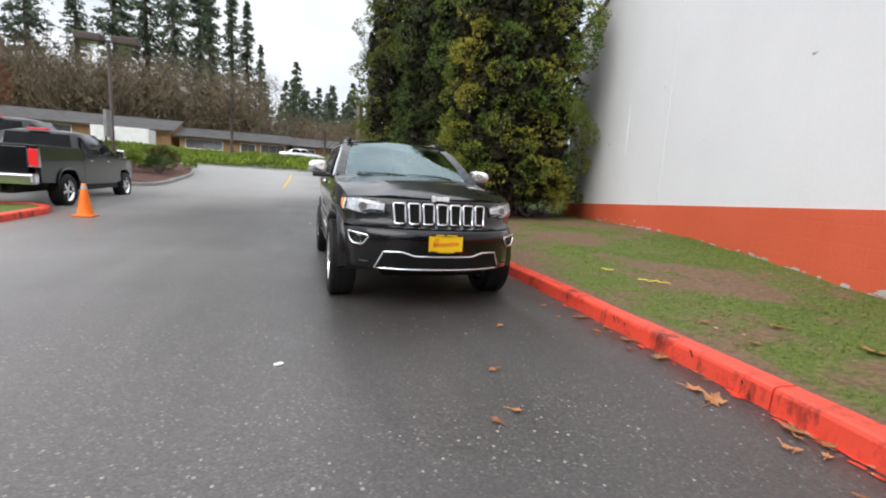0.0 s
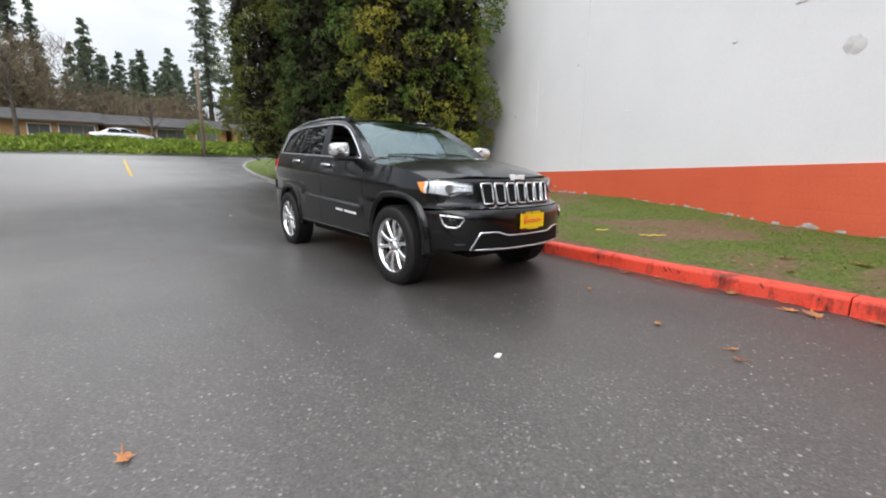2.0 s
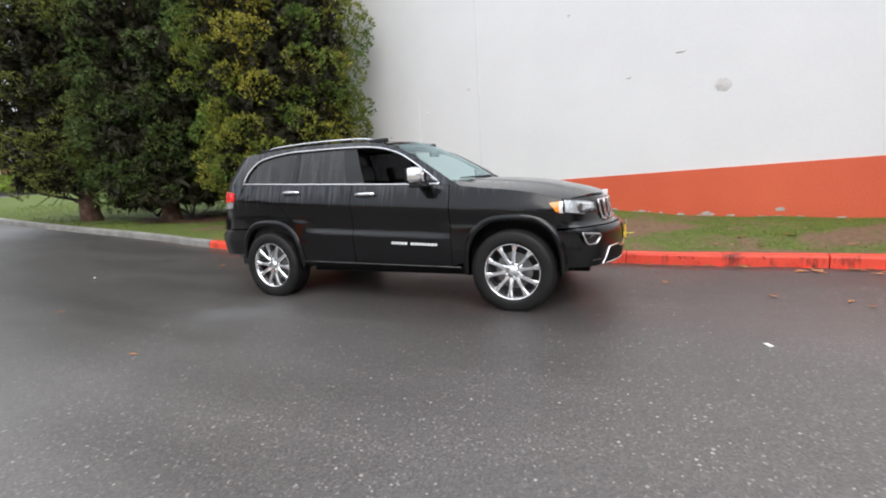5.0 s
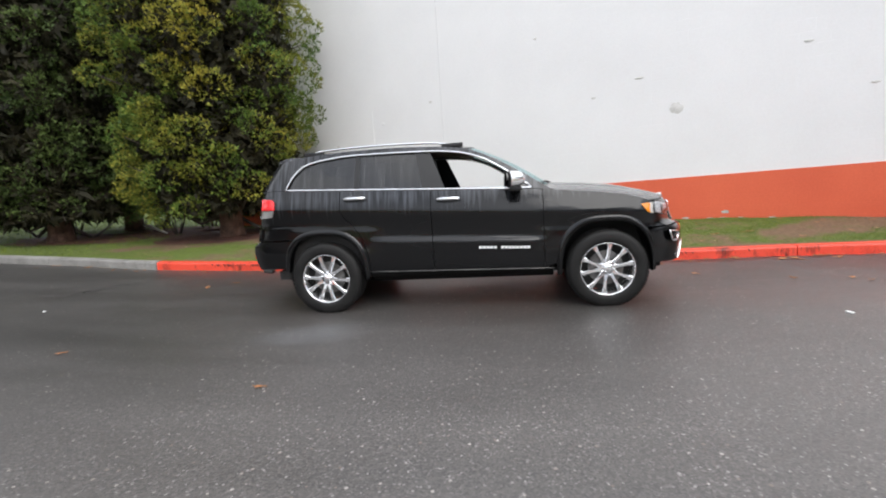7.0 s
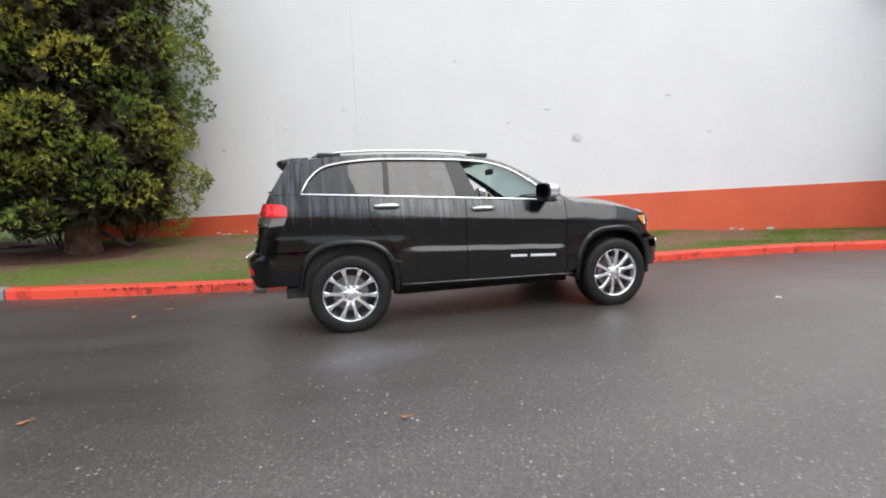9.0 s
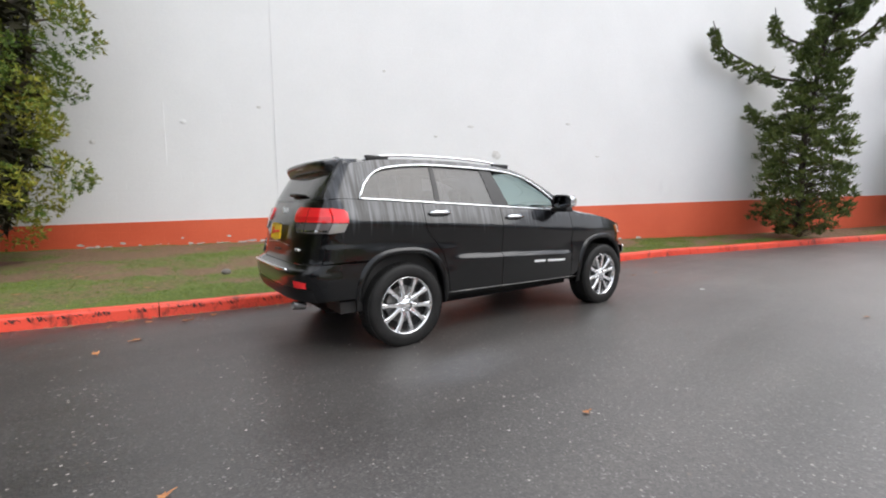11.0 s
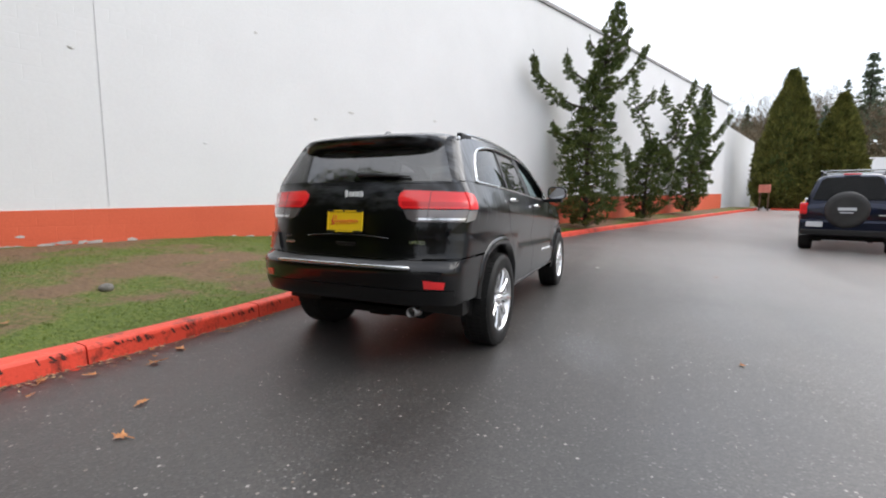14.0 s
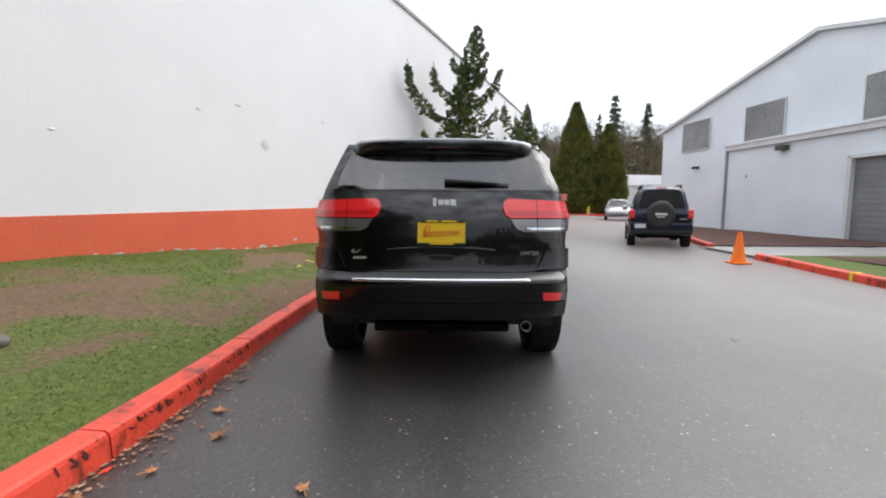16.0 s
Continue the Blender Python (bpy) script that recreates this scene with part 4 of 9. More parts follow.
def hood_pos(x, y):
    zc, ze, w = hood_mid(y), side_top(max(y, -2.05)), top_edge_x(max(y, -2.05))
    z = zc - (zc - ze) * min(abs(x) / w, 1.1) ** 2.4
    z += 0.012 * (1 / (1 + math.exp((abs(x) - 0.46) / 0.018))) * min(max((y + 2.2) / 0.5, 0), 1)
    return Vector((x, y, z))


def roof_pos(x, y):
    zc, ze, w = roof_mid(y), side_top(y), top_edge_x(y)
    return Vector((x, y, zc - (zc - ze) * min(abs(x) / w, 1.1) ** 3))


def side_pos(s):
    return lambda y, z: Vector((s * half_width(y, z), y, z))


front_pos = lambda x, z: Vector((x, front_y(x, z), z))
rear_pos = lambda x, z: Vector((x, rear_y(x, z), z))


def arch(yc, a, b, t0, t1, n=26, zc=HUB_Z, e=2.7):
    """Points on a squared-off wheel arch, from angle t0 to t1 (degrees; 0 is towards +y, 90 is up)."""
    out = []
    for i in range(n + 1):
        t = radians(t0 + (t1 - t0) * i / n)
        c, s = math.cos(t), math.sin(t)
        out.append((yc + a * math.copysign(abs(c) ** (2 / e), c), zc + b * math.copysign(abs(s) ** (2 / e), s)))
    return out


def span(f, a, b, n=14):
    return [(a + (b - a) * i / n, f(a + (b - a) * i / n)) for i in range(n + 1)]


def edge_y(end_y, a, b, n=14):
    """(y, z) points down a corner of the body."""
    out = []
    for i in range(n + 1):
        z = a + (b - a) * i / n
        out.append((end_y(corner(end_y, z), z), z))
    return out


def build_suv():
    car = thing("parked_suv", "black rain-wet sport utility vehicle parked along the red kerb", "car")
    A, B = 0.44, 0.485
    for s in (-1, 1):
        pos = side_pos(s)
        fa = arch(-HUB_Y, A, B, 180, 0)   # from the front over the top to the rear
        ra = arch(HUB_Y, A, B, 180, 0)
        hi = [p for p in fa if p[1] > 0.75 or p[0] > -HUB_Y]
        fender = ([(-0.862, 0.405), (-0.862, 1.20)] + span(side_top, -0.945, -1.93, 16) + edge_y(front_y, 0.985, 0.765, 6) + [p for p in hi if p[1] > 0.405])
        panel("front_fender", fender, pos, PAINT, car)
        low = [p for p in fa if p[0] < -HUB_Y and p[1] < 0.748]
        panel("front_bumper_side", edge_y(front_y, 0.755, 0.40, 8) + [(low[0][0], 0.40)] + low, pos, PAINT, car)
        door = [(-0.855, 0.405), (0.266, 0.405)] + [(0.266, belt(0.266))] + [(y, belt(y)) for y in (-0.1, -0.4, -0.855)]
        fd = panel("front_door", door, pos, PAINT, car, step=0.022)
        rear_edge = [(0.955, 0.405), (0.960, 0.52), (0.985, 0.67), (1.03, 0.81), (1.12, 0.945), (1.20, 1.02), (1.235, 1.10), (1.238, belt(1.238))]
        door = [(0.273, 0.405)] + rear_edge + [(y, belt(y)) for y in (0.9, 0.6, 0.273)]
        rd = panel("rear_door", door, pos, PAINT, car, step=0.022)
        arch_up = [p for p in ra if p[1] > 0.405 and not (p[0] > HUB_Y and p[1] < 0.80)]
        quarter = [(y + 0.007, z) for y, z in reversed(rear_edge)] + arch_up + edge_y(rear_y, 0.806, 1.335, 12) + [(y, belt(y)) for y in (2.0, 1.8, 1.5)]
        panel("rear_quarter", quarter, pos, PAINT, car)
        low = [p for p in ra if p[0] > HUB_Y and 0.49 < p[1] < 0.795]
        panel("rear_bumper_side", low + [(low[-1][0], 0.49)] + edge_y(rear_y, 0.49, 0.797, 8), pos, PAINT, car)
        window = span(belt, 1.855, -0.755, 16)[:-1] + span(win_top, -0.755, 1.86, 40)
        window = [(y, z + 0.006) if k < 16 else (y, z) for k, (y, z) in enumerate(window)]
        frame_out = ([(-0.945, 1.197)] + span(side_top, -0.945, 1.97, 40)[1:] + edge_y(rear_y, 1.625, 1.345, 8) + [(y, belt(y) + 0.003) for y in (2.0, 1.6, 1.2, 0.7, 0.2, -0.3, -0.86)])
        panel("window_frame", frame_out, pos, PAINT, car, holes=[window])
        ring = [surf_normal(pos, y, z, body_hub) for y, z in resample(window, 0.05)]
        bead("window_chrome", [p + 0.004 * nm for p, nm in ring], 0.0105, CHROME, car, "bright chrome window surround", closed=True)
        # glass and pillars
        q_glass = span(belt, 1.83, 1.085, 6) + span(win_top, 1.07, 1.835, 14)
        panel("quarter_glass", q_glass, pos, GLASS_DARK, car, off=-0.012, thick=0.004, label="dark privacy glass with rain streaks")
        d_glass = span(belt, 1.035, 0.34, 6) + span(win_top, 0.425, 1.03, 8)
        panel("door_glass", d_glass, pos, GLASS_DARK, car, off=-0.012, thick=0.004, label="dark privacy glass with rain streaks")
        panel("pillar", [(1.03, belt(1.03)), (1.09, belt(1.09)), (1.075, win_top(1.075)), (1.025, win_top(1.025))], pos, SATIN, car, off=-0.008)
        panel("pillar", [(0.11, belt(0.11)), (0.345, belt(0.345)), (0.43, win_top(0.43)), (0.275, win_top(0.275))], pos, SATIN, car, off=-0.008)
        panel("mirror_sail", [(-0.60, belt(-0.6)), (-0.60, 1.325), (-0.75, belt(-0.75))], pos, GLOSS_BLACK, car, off=-0.006)
        # handles
        for yc, d in ((0.085, fd), (1.07, rd)):
            zc = shoulder(yc) + 0.105
            pts = [surf_normal(pos, yc + dy, zc + 0.004 * dy, body_hub) for dy in (-0.125, -0.11, -0.05, 0.05, 0.11, 0.125)]
            bead("door_handle", [p + h * nm for (p, nm), h in zip(pts, (0.006, 0.024, 0.034, 0.034, 0.024, 0.006))], [0.008, 0.013, 0.015, 0.015, 0.013, 0.008], CHROME, d, "chrome pull handle", flat=1.25)
            panel("handle_recess", [(yc - 0.1, zc - 0.03), (yc + 0.1, zc - 0.03), (yc + 0.1, zc + 0.028), (yc - 0.1, zc + 0.028)], pos, SATIN, d, off=0.002, thick=0.002)
        # sill, strip, flares
        panel("sill", [(-1.0, 0.365), (0.99, 0.365), (0.99, 0.40), (-1.0, 0.40)], pos, UNDER, car, off=-0.03, thick=0.05)
        bead("sill_chrome", [pos(y, 0.418 + 0.016 * y) + Vector((s * 0.004, 0, 0)) for y in np.linspace(-0.95, 0.97, 12)], 0.004, STEEL_DARK, car, "thin chrome strip")
        for yc in (-HUB_Y, HUB_Y):
            lo = 182
            hi = -2 if yc < 0 else 6
            outer, inner = arch(yc, 0.482, 0.530, lo - 2, hi, 34), arch(yc, 0.426, 0.470, lo, hi - 1, 34)
            crown = arch(yc, 0.460, 0.508, lo - 1, hi, 34)
            g = []
            for po, pc, pi in zip(outer, crown, inner):
                wo = half_width(po[0], max(po[1], 0.30)) + 0.001
                wc = max(half_width(pc[0], max(pc[1], 0.30)), half_width(yc, 0.75) - 0.03) + 0.020
                wi = max(half_width(pi[0], max(pi[1], 0.30)), half_width(yc, 0.75) - 0.03) + 0.014
                g.append([Vector((s * wo, *po)), Vector((s * wc, *pc)), Vector((s * wi, *pi)), Vector((s * (wi - 0.10), pi[0], pi[1]))])
            bm = bmesh.new()
            vs = [[bm.verts.new(p) for p in r] for r in g]
            for r0, r1 in zip(vs, vs[1:]):
                for k in range(3):
                    bm.faces.new((r0[k], r0[k + 1], r1[k + 1], r1[k]))
            bmesh.ops.recalc_face_normals(bm, faces=bm.faces)
            part("wheel_arch_flare", bm, PAINT, car, "black arch flare", shade=True)
            bm = bmesh.new()
            liner = [[bm.verts.new((s * x, *p)) for x in (0.50, 0.84)] for p in arch(yc, 0.45, 0.51, 182, -2, 20)]
            for r0, r1 in zip(liner, liner[1:]):
                bm.faces.new((r0[0], r0[1], r1[1], r1[0]))
            part("arch_liner", bm, TRIM_DARK, car)
        # side badge as plain bars
        for k0, k1 in ((0, 5), (6, 14)):
            bm = bmesh.new()
            for k in range(k0, k1):
                y0 = -0.205 - 0.037 * k
                p = pos(y0, 0.655 + 0.04 * y0)
                box(bm, p.x - 0.006, p.x + 0.006, y0 - 0.030, y0, p.z - 0.012, p.z + 0.012)
            part("badge_word", bm, EMBLEM, fd, "small bright lettering bars")
        # mirrors
        # a rounded shell, broad seen from ahead: bright cap in front, black rim and glass behind
        rings = []
        for y, k in ((-0.665, 0.30), (-0.66, 0.62), (-0.645, 0.84), (-0.615, 0.96), (-0.575, 1.0), (-0.535, 0.985)):
            ring = []
            for i in range(28):
                a = 2 * math.pi * i / 28
                c, d = math.cos(a), math.sin(a)
                ring.append((s * (1.035 + 0.005 * k) + 0.112 * k * math.copysign(abs(c) ** 0.55, c), y + 0.03 * (s * c) * -1 * 0.6, 1.310 + (0.080 - 0.012 * s * c) * k * math.copysign(abs(d) ** 0.6, d)))
            rings.append(ring)
        bm = bmesh.new()
        vs = [[bm.verts.new(p) for p in r] for r in rings]
        for r0, r1 in zip(vs, vs[1:]):
            for i in range(28):
                bm.faces.new((r0[i], r0[(i + 1) % 28], r1[(i + 1) % 28], r1[i]))
        bm.faces.new(vs[0])
        bmesh.ops.recalc_face_normals(bm, faces=bm.faces)
        mi = part("door_mirror", bm, MIRROR_CAP, car, "chrome mirror cap", shade=True)
        bm = bmesh.new()
        r0 = [bm.verts.new((p[0], p[1] + 0.001, p[2])) for p in rings[-1]]
        cx, cz = s * 1.04, 1.310
        r1 = [bm.verts.new((cx + (p[0] - cx) * 0.97, p[1] + 0.028, cz + (p[2] - cz) * 0.96)) for p in rings[-1]]
        r2 = [bm.verts.new((cx + (p[0] - cx) * 0.88, p[1] + 0.022, cz + (p[2] - cz) * 0.84)) for p in rings[-1]]
        for qa, qb in ((r0, r1), (r1, r2)):
            for i in range(28):
                bm.faces.new((qa[i], qa[(i + 1) % 28], qb[(i + 1) % 28], qb[i]))
        bmesh.ops.recalc_face_normals(bm, faces=bm.faces)
        part("mirror_shell", bm, SATIN, mi, "black shell behind the cap", shade=True)
        bm = bmesh.new()
        bm.faces.new([bm.verts.new((cx + (p[0] - cx) * 0.89, p[1] + 0.018, cz + (p[2] - cz) * 0.85)) for p in rings[-1]])
        part("mirror_glass", bm, MIRROR_SILVER, mi)
        part("mirror_base", boxes((s * 0.985 - 0.115, s * 0.985 + 0.115, -0.65, -0.53, 1.195, 1.240), bevel=0.018), SATIN, mi)
    # bonnet, roof
    bonnet = []
    xs = [i / 10 for i in range(-10, 11)]
    xe = corner(front_y, 1.02)
    bonnet += [(x * xe, front_y(x * xe, 1.015) + 0.012) for x in xs]
    bonnet += [(top_edge_x(y) - 0.004, y) for y in np.linspace(-1.88, -0.93, 14)]
    bonnet += [(x * 0.76, -1.0 + 0.13 * x * x) for x in reversed(xs)]
    bonnet += [(-top_edge_x(y) + 0.004, y) for y in np.linspace(-0.93, -1.88, 14)]
    bn = panel("bonnet", bonnet, hood_pos, PAINT, car, label="rain-beaded black bonnet")
    roof = [(x * 0.60, -0.17 + 0.07 * x * x) for x in xs] + [(top_edge_x(y) - 0.003, y) for y in np.linspace(-0.06, 1.97, 24)] + [(x * 0.62, 1.975) for x in reversed(xs)]
    roof += [(-top_edge_x(y) + 0.003, y) for y in np.linspace(1.97, -0.06, 24)]
    rf = panel("roof", roof, roof_pos, PAINT, car, step=0.05)
    # windscreen and its pillars
    wb = line([(0.0, -1.0), (1.0, -0.865)])

    def screen(u, v):
        x = u * (0.745 - 0.135 * v)
        y = -1.005 + 0.145 * u * u + v * (0.835 - 0.075 * u * u)
        z = 1.238 - 0.022 * u * u + v * (0.465 - 0.03 * u * u) + 0.035 * math.sin(math.pi * v)
        return Vector((x, y, z))
    panel("windscreen", [(-1, 0), (1, 0), (1, 1), (-1, 1)], screen, GLASS_CLEAR, car, step=0.1, thick=0.005, label="clear wet windscreen")
    for s in (-1, 1):
        vv = [i / 12 for i in range(13)]
        edge = [screen(s, v) for v in vv]
        outer = []
        for p in edge:
            y = p.y - 0.01
            outer.append(Vector((s * top_edge_x(y), y, side_top(y))))
        strip("windscreen_pillar", edge, outer, PAINT, car)
    bead("screen_seal", [screen(-1 + i / 8, 0.0) for i in range(17)], 0.012, SATIN, car)
    for s, y0 in ((-0.06, 0.0), (0.52, 0.0)):
        w = bmesh.new()
        tube(w, [screen((s + k * 0.10 - 0.55 * 0) / 0.75 - 0.0, 0.0) * 1.0 + Vector((0, -0.02, 0.012)) if k == 0 else screen((s - 0.55 * k / 6) / 0.74, 0.03 + 0.02 * k / 6) + Vector((0, -0.006, 0.012)) for k in range(7)], [0.014, 0.011, 0.010, 0.009, 0.008, 0.007, 0.006], 6)
        part("wiper", w, SATIN, car, shade=True)
    # front: grille panel, bumper, valance
    def front_band(z0, z1, n=10):
        zs = [z0 + (z1 - z0) * i / n for i in range(n + 1)]
        return [(corner(front_y, z), z) for z in zs] + [(-corner(front_y, z), z) for z in reversed(zs)]
    gp = panel("grille_panel", front_band(0.765, 1.02), front_pos, PAINT, car)
    fb = panel("front_bumper", front_band(0.40, 0.755, 14), front_pos, PAINT, car)
    # rolled lip along the foot of the bumper
    for s in (-1, 1):
        lip = [surf_normal(front_pos, s * x, 0.452 + 0.012 * (x - 0.64), body_hub) for x in np.linspace(0.645, corner(front_y, 0.455) - 0.01, 7)]
        bead("bumper_lip", [p + 0.004 * nm for p, nm in lip], 0.011, PAINT, fb)
    for k in range(7):
        xc = (k - 3) * 0.1285
        lean = 0.012 * (k - 3)
        slot = [(xc - 0.050, 0.968), (xc - 0.040, 0.978), (xc + 0.040, 0.978), (xc + 0.050, 0.968), (xc + 0.046 - lean * 0.2, 0.806), (xc + 0.036, 0.794), (xc - 0.036, 0.794), (xc - 0.046 - lean * 0.2, 0.806)]
        sl = panel("grille_slot", slot, front_pos, MESH_BLACK, gp, off=0.003, thick=0.003, step=0.03)
        bead("slot_chrome", [surf_normal(front_pos, x, z, body_hub)[0] + 0.010 * surf_normal(front_pos, x, z, body_hub)[1] for x, z in resample(slot, 0.04)], 0.0105, CHROME, sl, "chrome slot frame", closed=True, flat=1.0)
    for s in (-1, 1):
        lamp = [(s * 0.502, 0.968), (s * 0.56, 0.984), (s * 0.68, 1.002), (s * (corner(front_y, 1.012) - 0.004), 1.012), (s * (corner(front_y, 0.900) - 0.004), 0.900), (s * 0.72, 0.876), (s * 0.675, 0.866), (s * 0.650, 0.872), (s * 0.625, 0.888), (s * 0.512, 0.886)]
        hl = panel("headlamp", lamp, front_pos, LAMP_SILVER, gp, off=0.004, thick=0.004, label="clear headlamp with chrome inside")
        panel("lamp_lens", lamp, front_pos, LENS, hl, off=0.022, thick=0.022)
        panel("light_guide", [(s * 0.545, 0.946), (s * 0.555, 0.962), (s * 0.70, 0.984), (s * 0.70, 0.968)], front_pos, LAMP_WHITE, hl, off=0.013, thick=0.008)
        panel("lamp_brow", [(s * 0.52, 0.893), (s * 0.625, 0.895), (s * 0.652, 0.880), (s * 0.70, 0.880), (s * 0.70, 0.900), (s * 0.66, 0.903), (s * 0.63, 0.914), (s * 0.52, 0.912)], front_pos, GLOSS_BLACK, hl, off=0.010, thick=0.006)
        pr = front_pos(s * 0.690, 0.935)
        aim = Matrix.Translation(pr + Vector((0, -0.004, 0))) @ Matrix.Rotation(radians(90), 4, "X") @ Matrix.Rotation(radians(s * 22), 4, "Y")
        part("projector", lathe(bmesh.new(), [(0.040, 0.0), (0.040, 0.012), (0.034, 0.014), (0.032, 0.010), (0.020, 0.013), (0.002, 0.015)], 22, aim), STEEL_DARK, hl, "round projector lens", shade=True)
        bead("lamp_bezel", [surf_normal(front_pos, x, z, body_hub)[0] + 0.008 * surf_normal(front_pos, x, z, body_hub)[1] for x, z in resample(lamp, 0.04)], 0.007, GLOSS_BLACK, hl, closed=True)
        sp = side_pos(s)
        zl = [1.0, 0.97, 0.94, 0.91, 0.90]
        turn = [(front_y(corner(front_y, z), z), z) for z in zl]
        sig = panel("turn_signal", [(y + 0.028 + 0.03 * (z - 0.9), z) for y, z in turn] + [(turn[-1][0] + 0.06, 0.915), (turn[0][0] + 0.115, 0.992)], sp, AMBER_LENS, gp, off=0.006, thick=0.006, label="amber turn signal")
        panel("lamp_side_lens", turn + [(y + 0.027 + 0.03 * (z - 0.9), z) for y, z in reversed(turn)], sp, plain("lamp_side_reflector", (0.78, 0.74, 0.72), 0.3, 0.5), hl, off=0.006, thick=0.006)
        # fog lamps
        fog = [(s * 0.815, 0.712), (s * 0.665, 0.690), (s * 0.655, 0.675), (s * 0.690, 0.618), (s * 0.715, 0.606), (s * 0.775, 0.610), (s * 0.800, 0.640)]
        fl = panel("fog_lamp", fog, front_pos, MESH_BLACK, fb, off=0.004, thick=0.004)
        bead("fog_bezel", [surf_normal(front_pos, x, z, body_hub)[0] + 0.008 * surf_normal(front_pos, x, z, body_hub)[1] for x, z in resample(fog, 0.04)], 0.0095, CHROME, fl, "chrome fog lamp frame", closed=True)
        c = front_pos(s * 0.738, 0.655)
        part("fog_bulb", lathe(bmesh.new(), [(0.045, 0), (0.045, 0.012), (0.03, 0.02), (0.002, 0.022)], 18, Matrix.Translation(c) @ Matrix.Rotation(radians(90 - s * 0), 4, "X") @ Matrix.Rotation(radians(s * 35), 4, "Y")), LENS, fl, shade=True)
    low = [(-0.60, 0.405), (-0.53, 0.555), (-0.38, 0.56), (-0.27, 0.525), (0.27, 0.525), (0.38, 0.56), (0.53, 0.555), (0.60, 0.405)]
    lg = panel("lower_grille", low, front_pos, MESH_BLACK, fb, off=0.004, thick=0.004)
    bead("lower_chrome", [surf_normal(front_pos, x, z, body_hub)[0] + 0.004 * surf_normal(front_pos, x, z, body_hub)[1] for x, z in resample(low, 0.05)], 0.0095, CHROME, lg, "chrome lower grille surround", closed=True)
    # number plates as dealer cards
    def plate(xc, y, z, facing, parent, tilt=0):
        at = Matrix.Translation((xc, y, z)) @ Matrix.Rotation(0 if facing < 0 else math.pi, 4, "Z") @ Matrix.Rotation(radians(tilt), 4, "X")

        def put(name, d, mat, par, lab="", bev=0.0):
            bm = bmesh.new()
            box(bm, *d, bevel=bev)
            bmesh.ops.transform(bm, matrix=at, verts=bm.verts)
            return part(name, bm, mat, par, lab)
        pl = put("dealer_plate", (-0.152, 0.152, -0.006, 0.0, -0.076, 0.076), PLATE_YELLOW, parent, "yellow dealer card with a red script", 0.003)
        for d in ((-0.156, 0.156, -0.011, 0.0, 0.066, 0.082), (-0.156, 0.156, -0.011, 0.0, -0.082, -0.068), (-0.156, -0.146, -0.011, 0.0, -0.07, 0.07), (0.146, 0.156, -0.011, 0.0, -0.07, 0.07)):
            put("plate_frame", d, SATIN if d[5] - d[4] < 0.1 else PLATE_YELLOW, pl, "", 0.002)
        for x0, x1, zz in ((-0.10, -0.02, 0.074), (0.0, 0.10, 0.074), (-0.075, 0.08, -0.075)):
            put("frame_bar", (x0, x1, -0.0135, -0.0112, zz - 0.005, zz + 0.005), PLATE_YELLOW, pl)
        bm = bmesh.new()
        pts = [Vector((-0.118 + 0.236 * i / 44, -0.008, 0.010 * math.sin(i * 1.15) * (2.0 if i < 6 else 1.0) + 0.012 * i / 44 - 0.006)) for i in range(45)]
        tube(bm, pts, 0.0055, 6, True, 0.5)
        tube(bm, [Vector((-0.12, -0.008, -0.028)), Vector((-0.02, -0.008, -0.02)), Vector((0.11, -0.008, -0.012))], 0.003, 6, True, 0.5)
        tube(bm, [Vector((-0.112, -0.008, -0.03)), Vector((-0.10, -0.008, 0.04)), Vector((-0.075, -0.008, 0.042)), Vector((-0.08, -0.008, 0.012))], 0.0055, 6, True, 0.5)
        bmesh.ops.transform(bm, matrix=at, verts=bm.verts)
        part("red_script", bm, PLATE_RED, pl)
    plate(0.0, front_y(0, 0.65) - 0.012, 0.648, -1, fb)
    # rear: tailgate, bumper, glass, lamps
    def rear_band(z0, z1, n=10, inset=0.0):
        zs = [z0 + (z1 - z0) * i / n for i in range(n + 1)]
        return [(corner(rear_y, z) - inset, z) for z in zs] + [(-corner(rear_y, z) + inset, z) for z in reversed(zs)]
    tg = panel("tailgate", rear_band(0.797, 1.325, 14), rear_pos, PAINT, car, label="black tailgate with rain streaks")
    rb = panel("rear_bumper", rear_band(0.600, 0.792, 10), rear_pos, PAINT, car)
    panel("rear_valance", rear_band(0.485, 0.594), rear_pos, VALANCE, car, thick=0.05)
    hw = [min(w, corner(rear_y, z) - 0.035) for w, z in ((0.770, 1.340), (0.705, 1.48), (0.630, 1.64))]
    hatch = [(-hw[0], 1.340), (hw[0], 1.340), (hw[1], 1.48), (hw[2], 1.64), (-hw[2], 1.64), (-hw[1], 1.48)]
    panel("hatch_frame", rear_band(1.328, 1.675, 10), rear_pos, PAINT, car, holes=[hatch])
    panel("hatch_glass", [(x * 1.0, z) for x, z in hatch], rear_pos, GLASS_HATCH, car, off=0.002, thick=0.006, step=0.06, label="dark tailgate glass streaked with rain")
    bm = bmesh.new()
    prof = [(1.80, 1.728), (1.98, 1.722), (2.09, 1.698), (2.115, 1.680), (2.112, 1.655), (2.085, 1.622), (2.04, 1.602), (1.95, 1.605)]
    rings = []
